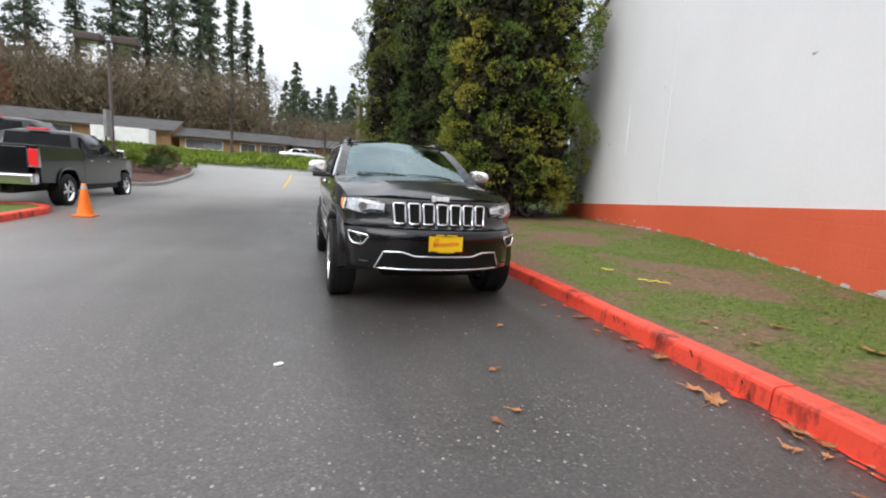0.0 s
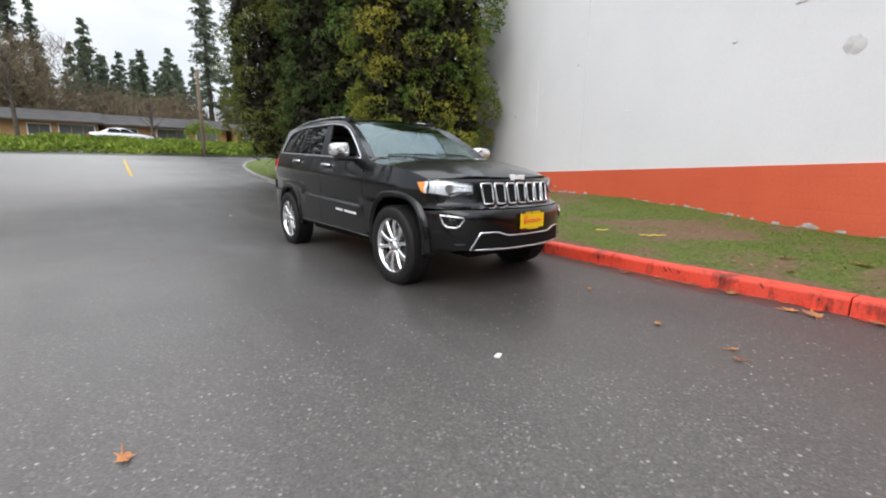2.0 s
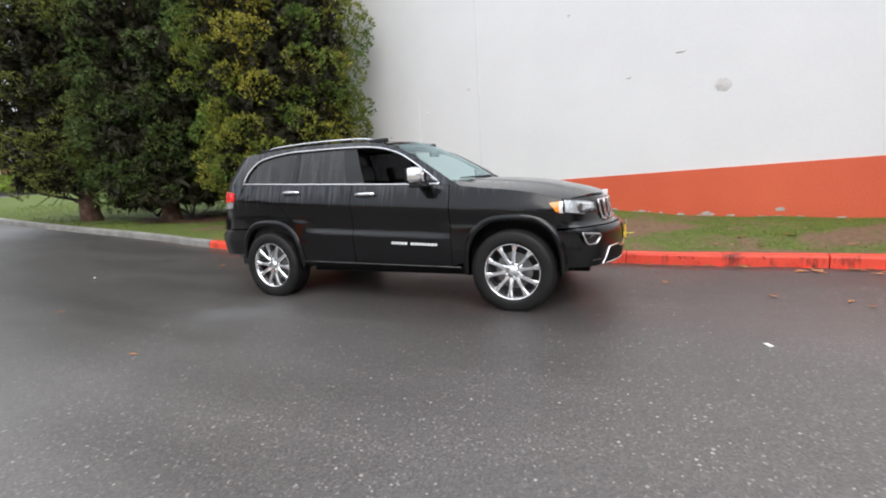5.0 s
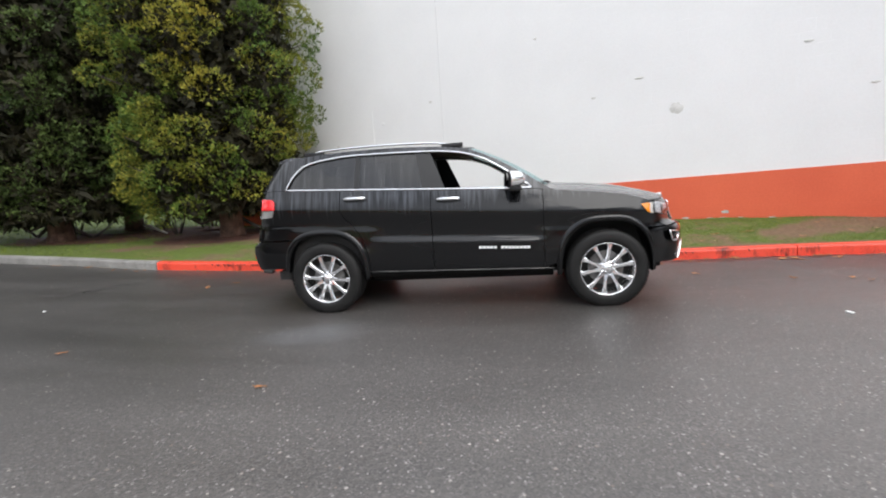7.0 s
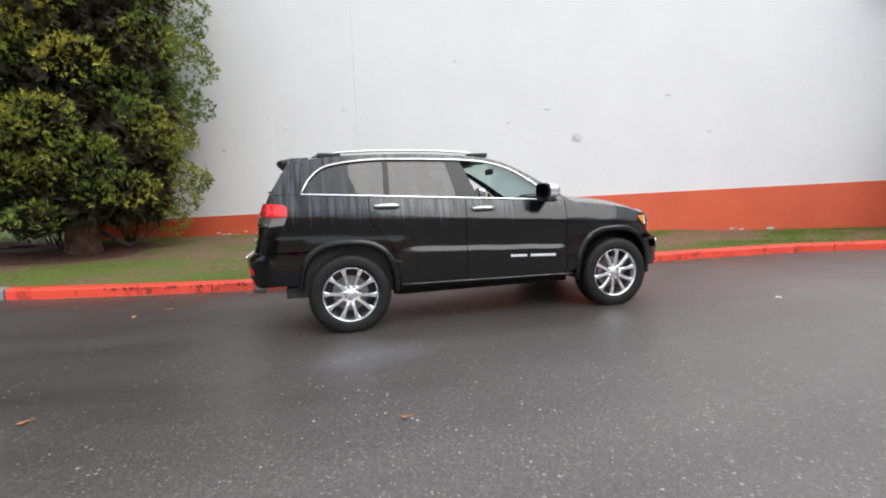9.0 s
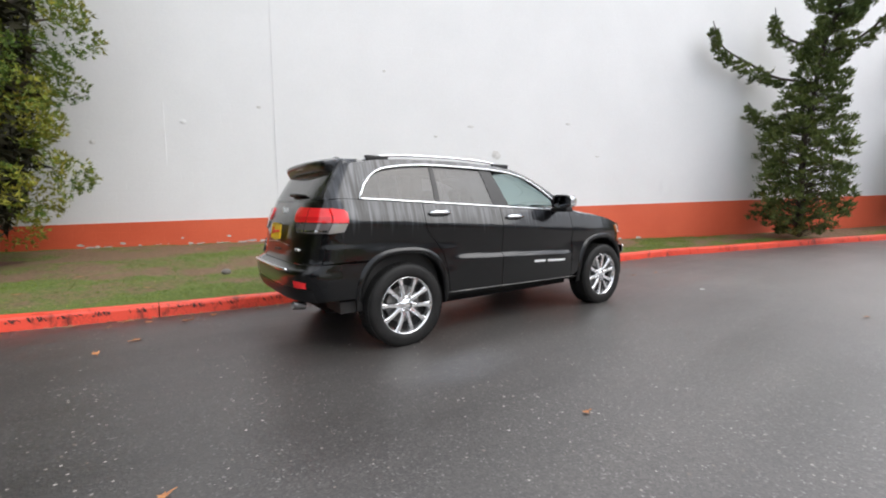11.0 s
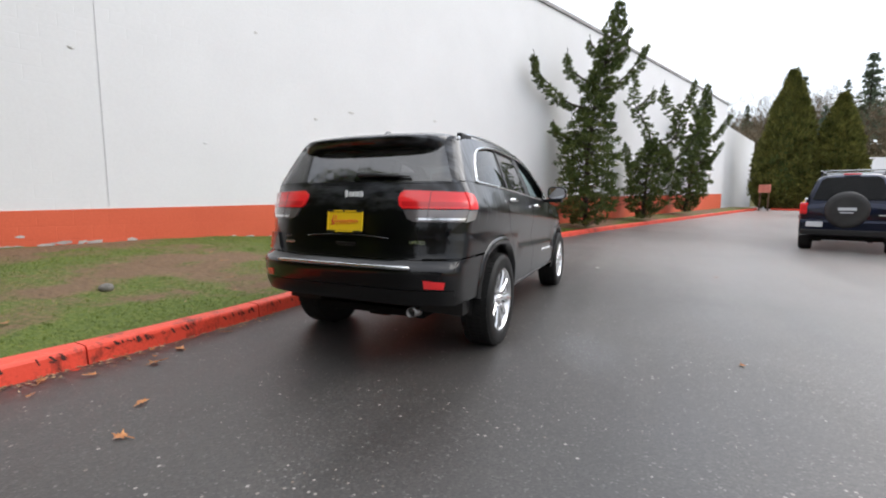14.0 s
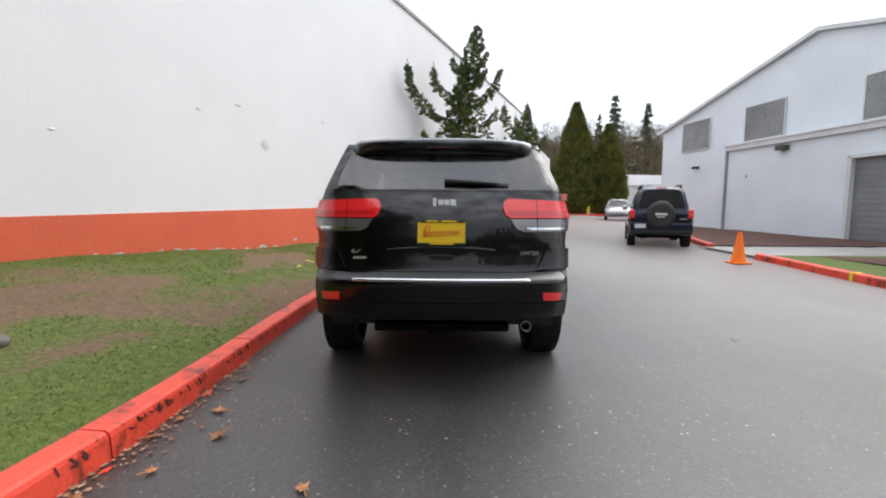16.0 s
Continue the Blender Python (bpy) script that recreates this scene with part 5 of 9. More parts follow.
    for i in range(25):
        x = -0.645 + 1.29 * i / 24
        k = abs(x / 0.645) ** 8
        d = abs(x / 0.645) ** 2
        rings.append([bm.verts.new((x, y - 0.10 * k * (y - 1.8) / 0.33 - 0.02 * d, z - 0.014 * d - 0.012 * k - (0.03 * (1 - d) if n_ == 5 else 0) * 0 - (0.045 * k if n_ > 3 else 0))) for n_, (y, z) in enumerate(prof)])
    for r0, r1 in zip(rings, rings[1:]):
        for k in range(len(prof)):
            j = (k + 1) % len(prof)
            bm.faces.new((r0[k], r0[j], r1[j], r1[k]))
    bm.faces.new(rings[0])
    bm.faces.new(list(reversed(rings[-1])))
    bmesh.ops.recalc_face_normals(bm, faces=bm.faces)
    sp = part("roof_spoiler", bm, PAINT, car, "black roof spoiler over the rear glass", shade=True)
    part("brake_light", boxes((-0.11, 0.11, 2.07, 2.102, 1.632, 1.645), bevel=0.004), plain("unlit_dark_red_lens", (0.10, 0.006, 0.006), 0.15, 0.0, 0.8), sp, "dark red unlit high brake light")
    part("roof_antenna", lathe(bmesh.new(), [(0.055, 0), (0.045, 0.03), (0.02, 0.055), (0.004, 0.062)], 14, Matrix.Translation((0, 1.72, 1.725)) @ Matrix.Diagonal((0.6, 1.5, 1, 1))), GLOSS_BLACK, car, shade=True)
    for s in (-1, 1):
        red = [(s * 0.445, 1.270), (s * 0.418, 1.252), (s * 0.410, 1.215), (s * 0.425, 1.168), (s * 0.455, 1.145)] + [(s * corner(rear_y, 1.145), 1.145), (s * corner(rear_y, 1.22), 1.22), (s * corner(rear_y, 1.262), 1.262)]
        tl = panel("tail_lamp", red, rear_pos, RED_LENS, car, off=0.016, thick=0.016, label="red and clear wraparound tail lamp")
        clear = [(s * 0.460, 1.138), (s * 0.50, 1.075), (s * 0.55, 1.056)] + [(s * corner(rear_y, 1.056), 1.056), (s * corner(rear_y, 1.138), 1.138)]
        cl = panel("clear_lens", clear, rear_pos, plain("lamp_clear_section", (0.20, 0.18, 0.18), 0.15, 0.5, 0.8), tl, off=0.012, thick=0.012)
        panel("lens_strip", [(s * 0.56, 1.082), (s * 0.585, 1.068), (s * corner(rear_y, 1.068), 1.068), (s * corner(rear_y, 1.082), 1.082)], rear_pos, CHROME, tl, off=0.015, thick=0.004)
        # the seam where the tailgate shuts, through the lamp, and a deeper red band inside the lens
        panel("lamp_seam", [(s * 0.640, 1.060), (s * 0.643, 1.060), (s * 0.643, 1.268), (s * 0.640, 1.268)], rear_pos, GLOSS_BLACK, tl, off=0.0185, thick=0.003)
        panel("lamp_band", [(s * 0.45, 1.160), (s * (corner(rear_y, 1.16) - 0.01), 1.160), (s * (corner(rear_y, 1.19) - 0.01), 1.190), (s * 0.44, 1.192)], rear_pos, RED_DEEP, tl, off=0.0175, thick=0.002)
        spos = side_pos(s)
        yb = [(rear_y(corner(rear_y, z), z), z) for z in (1.145, 1.19, 1.235, 1.262)]
        panel("lamp_side", yb + [(2.015, 1.250), (1.985, 1.225), (1.985, 1.145)], spos, RED_LENS, tl, off=0.014, thick=0.014)
        yb = [(rear_y(corner(rear_y, z), z), z) for z in (1.056, 1.10, 1.138)]
        panel("clear_side", yb + [(1.99, 1.138), (2.02, 1.07)], spos, plain("lamp_clear_side", (0.42, 0.41, 0.40), 0.15, 0.5, 0.8), tl, off=0.010, thick=0.010)
        panel("rear_reflector", [(s * 0.665, 0.668), (s * 0.67, 0.612), (s * 0.79, 0.606), (s * 0.80, 0.655)], rear_pos, RED_LENS, rb, off=0.005, thick=0.005, label="red bumper reflector")
    for s in (-1, 1):       # the bumper's corners climb beside the tailgate
        xe = s * corner(rear_y, 0.93)
        panel("bumper_corner", [(s * 0.705, 0.945), (xe, 0.940), (s * corner(rear_y, 0.805), 0.805), (s * 0.625, 0.800), (s * 0.660, 0.850)], rear_pos, PAINT, rb, off=0.020, thick=0.022)
    bead("tailgate_chrome", [rear_pos(x, 0.750) + Vector((0, 0.010, 0)) for x in np.linspace(-0.575, 0.575, 24)], 0.014, CHROME, rb, "chrome bumper strip")
    plate(0.0, rear_y(0, 1.05) + 0.026, 1.052, 1, tg, -8)
    part("plate_handle", boxes((-0.085, 0.085, 2.325, 2.352, 0.885, 0.90), (-0.075, 0.075, 2.325, 2.34, 0.83, 0.88), bevel=0.003), SATIN, tg)
    bead("brow_chrome", [rear_pos(x, 0.955 - 0.06 * (x / 0.35) ** 2 * 0.3) + Vector((0, 0.004, 0)) for x in np.linspace(-0.36, 0.36, 15)], 0.006, GLOSS_BLACK, tg)
    bm = bmesh.new()
    tube(bm, [Vector((-0.02, rear_y(0, 1.40) + 0.02, 1.392)), Vector((-0.20, rear_y(0.2, 1.39) + 0.03, 1.390)), Vector((-0.46, rear_y(0.46, 1.37) + 0.02, 1.378))], [0.034, 0.024, 0.010], 8, True, 0.6)
    part("rear_wiper", bm, SATIN, car, shade=True)
    part("exhaust", lathe(bmesh.new(), [(0.034, 0), (0.036, 0.11), (0.031, 0.11), (0.029, 0.02)], 18, Matrix.Translation((-0.565, 2.27, 0.42)) @ Matrix.Rotation(radians(-90), 4, "X") @ Matrix.Rotation(radians(8), 4, "X"), cap=False), STEEL_DARK, car, "dull metal tail pipe", shade=True)
    # emblems: plain rounded shapes
    for where, nm in ((Vector((0.0, -2.222, 1.034)), -1), (Vector((-0.03, rear_y(0, 1.25) + 0.006, 1.25)), 1)):
        bm = bmesh.new()
        for k, (w, h) in enumerate(((0.024, 0.056), (0.037, 0.036), (0.037, 0.036), (0.037, 0.042))):
            x0 = (-0.078 + 0.042 * k) * (-nm if nm > 0 else 1)
            box(bm, where.x + x0 - w / 2, where.x + x0 + w / 2, where.y - (0.014 if nm < 0 else 0.006), where.y + (0.030 if nm < 0 else 0.006), where.z - h / 2, where.z + h / 2, bevel=0.004)
        part("emblem", bm, EMBLEM, bn if nm < 0 else tg, "small chrome emblem")
    for txt, xc, zc, size in (("LIMITED", -0.525, 0.905, 0.034), ("4x4", 0.605, 0.908, 0.045)):
        cu = bpy.data.curves.new("badge_text", "FONT")
        cu.body, cu.size, cu.extrude, cu.align_x = txt, size, 0.002, "LEFT"
        tmp = bpy.data.objects.new("badge_text", cu)
        scene.collection.objects.link(tmp)
        bpy.context.view_layer.update()
        me = bpy.data.meshes.new_from_object(tmp.evaluated_get(bpy.context.evaluated_depsgraph_get()))
        bpy.data.objects.remove(tmp)
        me.materials.clear()
        me.materials.append(CHROME)
        ob = new("badge", me)
        ob.parent = tg
        ob.matrix_local = Matrix.Translation((xc, rear_y(xc, zc + 0.01) + 0.008, zc)) @ Matrix.Rotation(math.pi, 4, "Z") @ Matrix.Rotation(math.pi / 2, 4, "X")
        tagged(ob, "chrome lettering on the tailgate")
    part("badge_bar", boxes((0.50, 0.59, rear_y(0.55, 0.885) - 0.002, rear_y(0.55, 0.885) + 0.008, 0.872, 0.892), bevel=0.002), ALLOY, tg)
    # roof rails
    for s in (-1, 1):
        rail = [(y, s * (top_edge_x(y) - 0.075)) for y in np.linspace(-0.02, 1.72, 16)]
        bead("roof_rail", [(x, y, roof_pos(x, y).z + 0.034 * min(1, min((y + 0.02) / 0.25, (1.72 - y) / 0.25) ** 0.5 if -0.02 < y < 1.72 else 0)) for y, x in rail], 0.015, CHROME, car, "chrome roof rail", flat=0.8)
        for y0 in (0.06, 1.60):
            x = s * (top_edge_x(y0) - 0.075)
            part("rail_foot", boxes((x - 0.022, x + 0.022, y0 - 0.13, y0 + 0.10, roof_pos(x, y0).z - 0.01, roof_pos(x, y0).z + 0.036), bevel=0.012), SATIN, car)
    # wheels
    for s in (-1, 1):
        for yc in (-HUB_Y, HUB_Y):
            at = Matrix.Translation((s * 0.83, yc, HUB_Z)) @ Matrix.Rotation(s * math.pi / 2, 4, "Y") @ Matrix.Rotation(radians(11 if yc < 0 else 31), 4, "Z")
            ty = part("wheel", lathe(bmesh.new(), [(0.262, -0.12), (0.33, -0.128), (0.37, -0.118), (0.384, -0.095), (0.387, 0.0), (0.384, 0.095), (0.37, 0.118), (0.345, 0.127), (0.30, 0.130), (0.272, 0.124), (0.262, 0.112)], 56, at, cap=False), TYRE, car, "wet black tyre on a polished alloy wheel", shade=True)
            bm = bmesh.new()
            for k in range(60):
                a = 2 * math.pi * k / 60
                for z0 in (-0.085, -0.03, 0.03, 0.085):
                    m = at @ Matrix.Rotation(a + (0.05 if abs(z0) < 0.05 else 0), 4, "Z") @ Matrix.Translation((0.387, 0, z0))
                    box(bm, -0.004, 0.0035, -0.015, 0.015, -0.022, 0.022, m=m)
            part("tread", bm, TYRE, ty)
            part("rim", lathe(bmesh.new(), [(0.245, -0.10), (0.238, 0.02), (0.243, 0.085), (0.256, 0.112), (0.262, 0.118), (0.266, 0.112), (0.262, 0.09)], 48, at, cap=False), ALLOY, ty, "bright alloy rim", shade=True)
            bm = bmesh.new()
            for k in range(5):
                for side_ in (-1, 1):
                    a0, a1 = radians(72 * k + side_ * 13), radians(72 * k + side_ * 17.5)
                    p0 = Vector((0.060 * math.cos(a0), 0.060 * math.sin(a0), 0.088))
                    p1 = Vector((0.247 * math.cos(a1), 0.247 * math.sin(a1), 0.098))
                    d = (p1 - p0).normalized()
                    w = Vector((-d.y, d.x, 0)).normalized()
                    rows = []
                    for f, hw, zz in ((0, 0.026, 0.0), (0.3, 0.0185, 0.006), (0.75, 0.0195, 0.008), (1.0, 0.028, 0.004)):
                        c = p0.lerp(p1, f)
                        rows.append([bm.verts.new(at @ (c + w * hw + Vector((0, 0, zz - 0.010)))), bm.verts.new(at @ (c + w * hw * 0.6 + Vector((0, 0, zz)))), bm.verts.new(at @ (c - w * hw * 0.6 + Vector((0, 0, zz)))),
                                     bm.verts.new(at @ (c - w * hw + Vector((0, 0, zz - 0.010)))), bm.verts.new(at @ (c - w * hw * 0.9 + Vector((0, 0, zz - 0.05)))), bm.verts.new(at @ (c + w * hw * 0.9 + Vector((0, 0, zz - 0.05))))])
                    for r0, r1 in zip(rows, rows[1:]):
                        for q in range(6):
                            bm.faces.new((r0[q], r0[(q + 1) % 6], r1[(q + 1) % 6], r1[q]))
            bmesh.ops.recalc_face_normals(bm, faces=bm.faces)
            part("spokes", bm, ALLOY, ty, "five pairs of polished spokes")
            part("hub", lathe(bmesh.new(), [(0.085, 0.03), (0.084, 0.080), (0.074, 0.088), (0.040, 0.086), (0.037, 0.098), (0.030, 0.102), (0.001, 0.103)], 30, at), ALLOY, ty, shade=True)
            for k in range(5):
                a = radians(72 * k + 36)
                part("lug_nut", lathe(bmesh.new(), [(0.0115, 0.07), (0.0115, 0.098), (0.008, 0.104), (0.001, 0.105)], 8, at @ Matrix.Translation((0.0625 * math.cos(a), 0.0625 * math.sin(a), 0))), CHROME, ty, shade=True)
            part("brake_disc", lathe(bmesh.new(), [(0.05, 0.0), (0.172, 0.0), (0.172, 0.022), (0.05, 0.03)], 36, at), STEEL_DARK, ty)
            part("wheel_back", lathe(bmesh.new(), [(0.05, -0.06), (0.24, -0.07), (0.24, -0.05), (0.05, -0.04)], 30, at), TRIM_DARK, ty)
    # under the body, and the cabin
    part("underbody", boxes((-0.50, 0.50, -2.10, 2.05, 0.30, 0.40), (-0.74, 0.74, -0.96, 0.98, 0.29, 0.38), (-0.30, 0.30, -1.9, -1.0, 0.25, 0.32), (-0.10, 0.10, -1.0, 1.9, 0.24, 0.30), bevel=0.015), UNDER, car)
    part("cabin_floor", boxes((-0.82, 0.82, -0.95, 2.05, 0.36, 0.46), (-0.80, 0.80, -1.0, -0.90, 0.4, 1.14), (-0.72, 0.72, 1.2, 2.1, 0.46, 0.62)), TRIM_DARK, car)
    part("engine_bay", boxes((-0.49, 0.49, -2.05, -0.98, 0.42, 0.98), (-0.80, 0.80, -1.02, -0.97, 0.4, 1.17), (-0.62, 0.62, -2.08, -1.98, 0.45, 0.93)), TRIM_DARK, car)
    for s in (-1, 1):
        part("door_card", boxes((s * 0.80 - 0.02, s * 0.80 + 0.02, -0.88, 1.9, 0.45, 1.165), (s * 0.83 - 0.025, s * 0.83 + 0.025, -0.60, 0.2, 1.0, 1.20), bevel=0.01), TRIM_DARK, car)
    panel("headliner", [(x * 0.96, y) for x, y in roof], lambda x, y: roof_pos(x, y) - Vector((0, 0, 0.03)), plain("headliner_cloth", (0.16, 0.15, 0.14), 0.9), car, step=0.12, thick=0.01)
    bm = boxes((-0.76, 0.76, -0.95, -0.52, 0.86, 1.13), (-0.14, 0.14, -0.6, 0.25, 0.46, 0.80), bevel=0.05)
    part("dashboard", bm, DASH_GREY, car)
    bm = bmesh.new()
    tube(bm, [Vector((0.37 + 0.185 * math.cos(a), -0.40 + 0.06 * math.sin(a), 1.03 + 0.17 * math.sin(a))) for a in np.linspace(0, 2 * math.pi, 25)], 0.016, 8, False)
    box(bm, 0.30, 0.44, -0.43, -0.38, 0.98, 1.07, bevel=0.015)
    box(bm, 0.20, 0.54, -0.41, -0.39, 1.01, 1.045)
    part("steering_wheel", bm, TRIM_DARK, car, shade=False)
    for xc, yc in ((-0.37, 0.12), (0.37, 0.12), (-0.37, 1.02), (0.37, 1.02), (0.0, 1.04)):
        w = 0.25 if yc < 0.5 else 0.2
        seat = part("car_seat", boxes((xc - w, xc + w, yc - 0.42, yc + 0.10, 0.46, 0.72), bevel=0.05), TRIM_DARK, car, "dark leather seat")
        m = Matrix.Translation((xc, yc + 0.08, 0.68)) @ Matrix.Rotation(radians(-16), 4, "X")
        part("seat_back", box(bmesh.new(), -w, w, -0.06, 0.10, 0.0, 0.60, bevel=0.05, m=m), TRIM_DARK, seat)
        part("headrest", box(bmesh.new(), -0.13, 0.13, -0.03, 0.09, 0.63, 0.82, bevel=0.035, m=m), TRIM_DARK, seat)
    part("rear_view_mirror", box(bmesh.new(), -0.11, 0.11, -0.34, -0.31, 1.53, 1.60, bevel=0.01), TRIM_DARK, car)
    VISOR = plain("visor_grey", (0.2, 0.2, 0.19), 0.8)
    for x0 in (-0.58, 0.14):
        part("sun_visor", boxes((x0, x0 + 0.44, -0.16, 0.06, 1.645, 1.66), bevel=0.005), VISOR, car)
    return car


build_suv()

# ---------- foliage ----------
def unit(a):
    return a / np.maximum(np.linalg.norm(a, axis=1, keepdims=True), 1e-9)


def sprays(rng, base, dirs, size, leaflets=5, spread=1.1, width=0.16):
    """Flat sprays of narrow leaflets: arrays of vertices and triangles."""
    n = len(base)
    dirs = unit(dirs)
    u = unit(np.cross(dirs, rng.normal(size=(n, 3))))
    vs = np.zeros((n, leaflets, 3, 3))
    for k in range(leaflets):
        a = (k / (leaflets - 1) - 0.5) * 2 * spread if leaflets > 1 else 0.0
        a = a + rng.normal(0, 0.12, n)
        t = np.cos(a)[:, None] * dirs + np.sin(a)[:, None] * u
        w = unit(np.cross(t, rng.normal(size=(n, 3)) * 0.5 + np.cross(dirs, u)))
        ln = (size * (1 - 0.35 * abs(k / max(leaflets - 1, 1) - 0.5) * 2) * rng.uniform(0.75, 1.2, n))[:, None]
        b = base + 0.10 * ln * t
        vs[:, k, 0] = b - w * ln * width
        vs[:, k, 1] = b + w * ln * width
        vs[:, k, 2] = base + ln * t
    verts = vs.reshape(-1, 3)
    return verts, np.arange(len(verts)).reshape(-1, 3)


def lobe_cloud(rng, centres, radii, per, outward, size, up=0.35, leaflets=5, flat=0.8, width=0.16, inner=0.55):
    """Sprays over many overlapping lobes; outward: a point for each lobe to grow away from."""
    pts, dirs = [], []
    for c, r, o in zip(centres, radii, outward):
        k = max(6, int(per * r * r))
        d = unit(rng.normal(size=(k, 3)))
        away = unit((np.asarray(c) - np.asarray(o))[None])[0]
        keep = d @ away > rng.uniform(-0.75, 0.15, k)
        d = d[keep]
        rad = r * rng.uniform(inner, 1.05, len(d))[:, None]
        pts.append(np.asarray(c) + d * rad * np.array([1, 1, flat]))
        dirs.append(d * 0.8 + away * 0.35 + np.array([0, 0, up]) + rng.normal(0, 0.3, d.shape))
    pts, dirs = np.concatenate(pts), np.concatenate(dirs)
    return sprays(rng, pts, dirs, rng.uniform(size[0], size[1], len(pts)), leaflets, width=width)


def trunk_mesh(points, radii, segments=12, rough=0.08, seed=1):
    bm = bmesh.new()
    tube(bm, points, radii, segments)
    for v in bm.verts:
        n = noise.noise(v.co * 3 + Vector((seed, 0, 0)))
        v.co.x += n * rough
        v.co.y += noise.noise(v.co * 3 + Vector((0, seed * 2, 5))) * rough
    return bm


LEAF_OLIVE = leaf_material("olive_cypress_leaf", (0.042, 0.068, 0.016), (0.215, 0.225, 0.045), scale=0.9)
# shade inside the crowns is put into this near-black leaf colour
LEAF_INNER_SHADE = leaf_material("inner_shade_twigs", (0.012, 0.014, 0.006), (0.035, 0.03, 0.014))


def cypress(x, y, z, height, radius, leaf, seed, base=1.1, lobes=150, label="", per=420, squash=None, inner_k=8000, inner_size=(0.18, 0.38)):
    """A broad columnar cypress: trunk, and a crown of lobes of flat sprays."""
    rng = np.random.default_rng(seed)
    top = thing("cypress_tree", label, "tree", "evergreens beside the wall", at=Matrix.Translation((x, y, z)))
    r0 = 0.23
    part("trunk", trunk_mesh([(0, 0, -0.15), (0, 0, 0.25), (0.05, 0, 1.2), (0, 0.05, 4), (0, 0, height * 0.85)], [r0 * 1.5, r0 * 1.1, r0, r0 * 0.7, 0.05], seed=seed), BARK, top, "reddish fibrous bark", shade=True)
    prof = line([(0.0, 0.74), (0.07, 0.86), (0.18, 0.93), (0.4, 1.0), (0.74, 0.93), (0.88, 0.66), (0.96, 0.34), (1.0, 0.05)])
    cs, rs, os_ = [], [], []
    for i in range(lobes):
        t = (i + rng.uniform(0, 1)) / lobes
        t = t ** 0.9
        ang = i * 2.39996 + rng.normal(0, 0.35)
        big = rng.uniform(0.72, 1.06)
        rr = radius * prof(t) * big
        lr = rng.uniform(0.26, 0.62) * (0.75 + 0.25 * radius / 2.3) * (1 - 0.45 * t)
        zz = base + t * (height - base)
        fx, fy = (1, 1) if squash is None else squash
        cs.append((max(rr - lr * 0.6, 0) * math.cos(ang) * fx, max(rr - lr * 0.6, 0) * math.sin(ang) * fy, zz))
        rs.append(lr)
        os_.append((0, 0, zz - 0.5))
        if i % 3 == 0:      # dim inner growth
            cs.append((rr * 0.45 * math.cos(ang + 1), rr * 0.45 * math.sin(ang + 1), zz + 0.2))
            rs.append(lr * 1.1)
            os_.append((0, 0, zz - 0.6))
    v, f = lobe_cloud(rng, cs, rs, per * 2.2, os_, (0.055, 0.115), up=0.5, leaflets=4, width=0.2, inner=0.68, flat=0.72)
    k = inner_k                   # twiggy growth round the trunk, coloured dark for the crown's shade
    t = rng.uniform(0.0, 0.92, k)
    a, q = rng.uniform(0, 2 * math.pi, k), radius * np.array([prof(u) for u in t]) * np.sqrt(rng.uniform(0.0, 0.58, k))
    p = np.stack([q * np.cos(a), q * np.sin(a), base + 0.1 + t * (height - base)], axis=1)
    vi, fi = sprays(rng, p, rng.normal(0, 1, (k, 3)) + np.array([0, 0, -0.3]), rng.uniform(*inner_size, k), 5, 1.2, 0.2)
    inner = new("inner_growth", arrays_mesh("inner_growth", vi, fi, LEAF_INNER_SHADE))
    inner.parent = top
    tagged(inner, "brown-green inner growth coloured dark for the crown's shade", kind="stuff")
    cr = new("crown", arrays_mesh("crown", v, f, leaf))
    cr.parent = top
    bm = bmesh.new()
    for i in range(0, lobes, 4):      # limbs
        c = Vector(cs[i])
        tube(bm, [(0, 0, max(c.z - 0.9, 0.6)), (c.x * 0.5, c.y * 0.5, c.z - 0.5), tuple(c)], [0.06, 0.04, 0.012], 5)
    for k in range(7):
        a = k * 0.9 + seed
        tube(bm, [(0, 0, 1.3), (0.7 * math.cos(a), 0.7 * math.sin(a), 1.0), (1.3 * math.cos(a), 1.3 * math.sin(a), 0.55)], [0.04, 0.022, 0.006], 5)
    tagged(part("limb_tangle", bm, DARK_BARK, top), kind="stuff")
    return top


cypress(4.9, 6.4, verge_z(4.9, 6.4), 9.0, 2.45, LEAF_GOLD, 3, base=0.55, lobes=260, label="tall golden-green cypress with clumped sprays beside the wall", per=640, inner_k=14000, inner_size=(0.15, 0.30))
cypress(4.36, 10.9, verge_z(4.36, 10.9), 9.8, 2.35, LEAF_DARK, 5, base=0.45, lobes=230, label="tall dark green cypress on the lawn", per=520)
cypress(3.55, 13.6, verge_z(3.55, 13.6), 10.6, 2.75, LEAF_OLIVE, 8, base=0.95, lobes=270, label="tall olive-green cypress by the kerb bend", per=560)
cypress(7.2, 11.4, verge_z(7.2, 11.4), 9.8, 2.5, LEAF_DARK, 12, base=0.5, lobes=170, label="tall dark cypress behind the others", per=300)


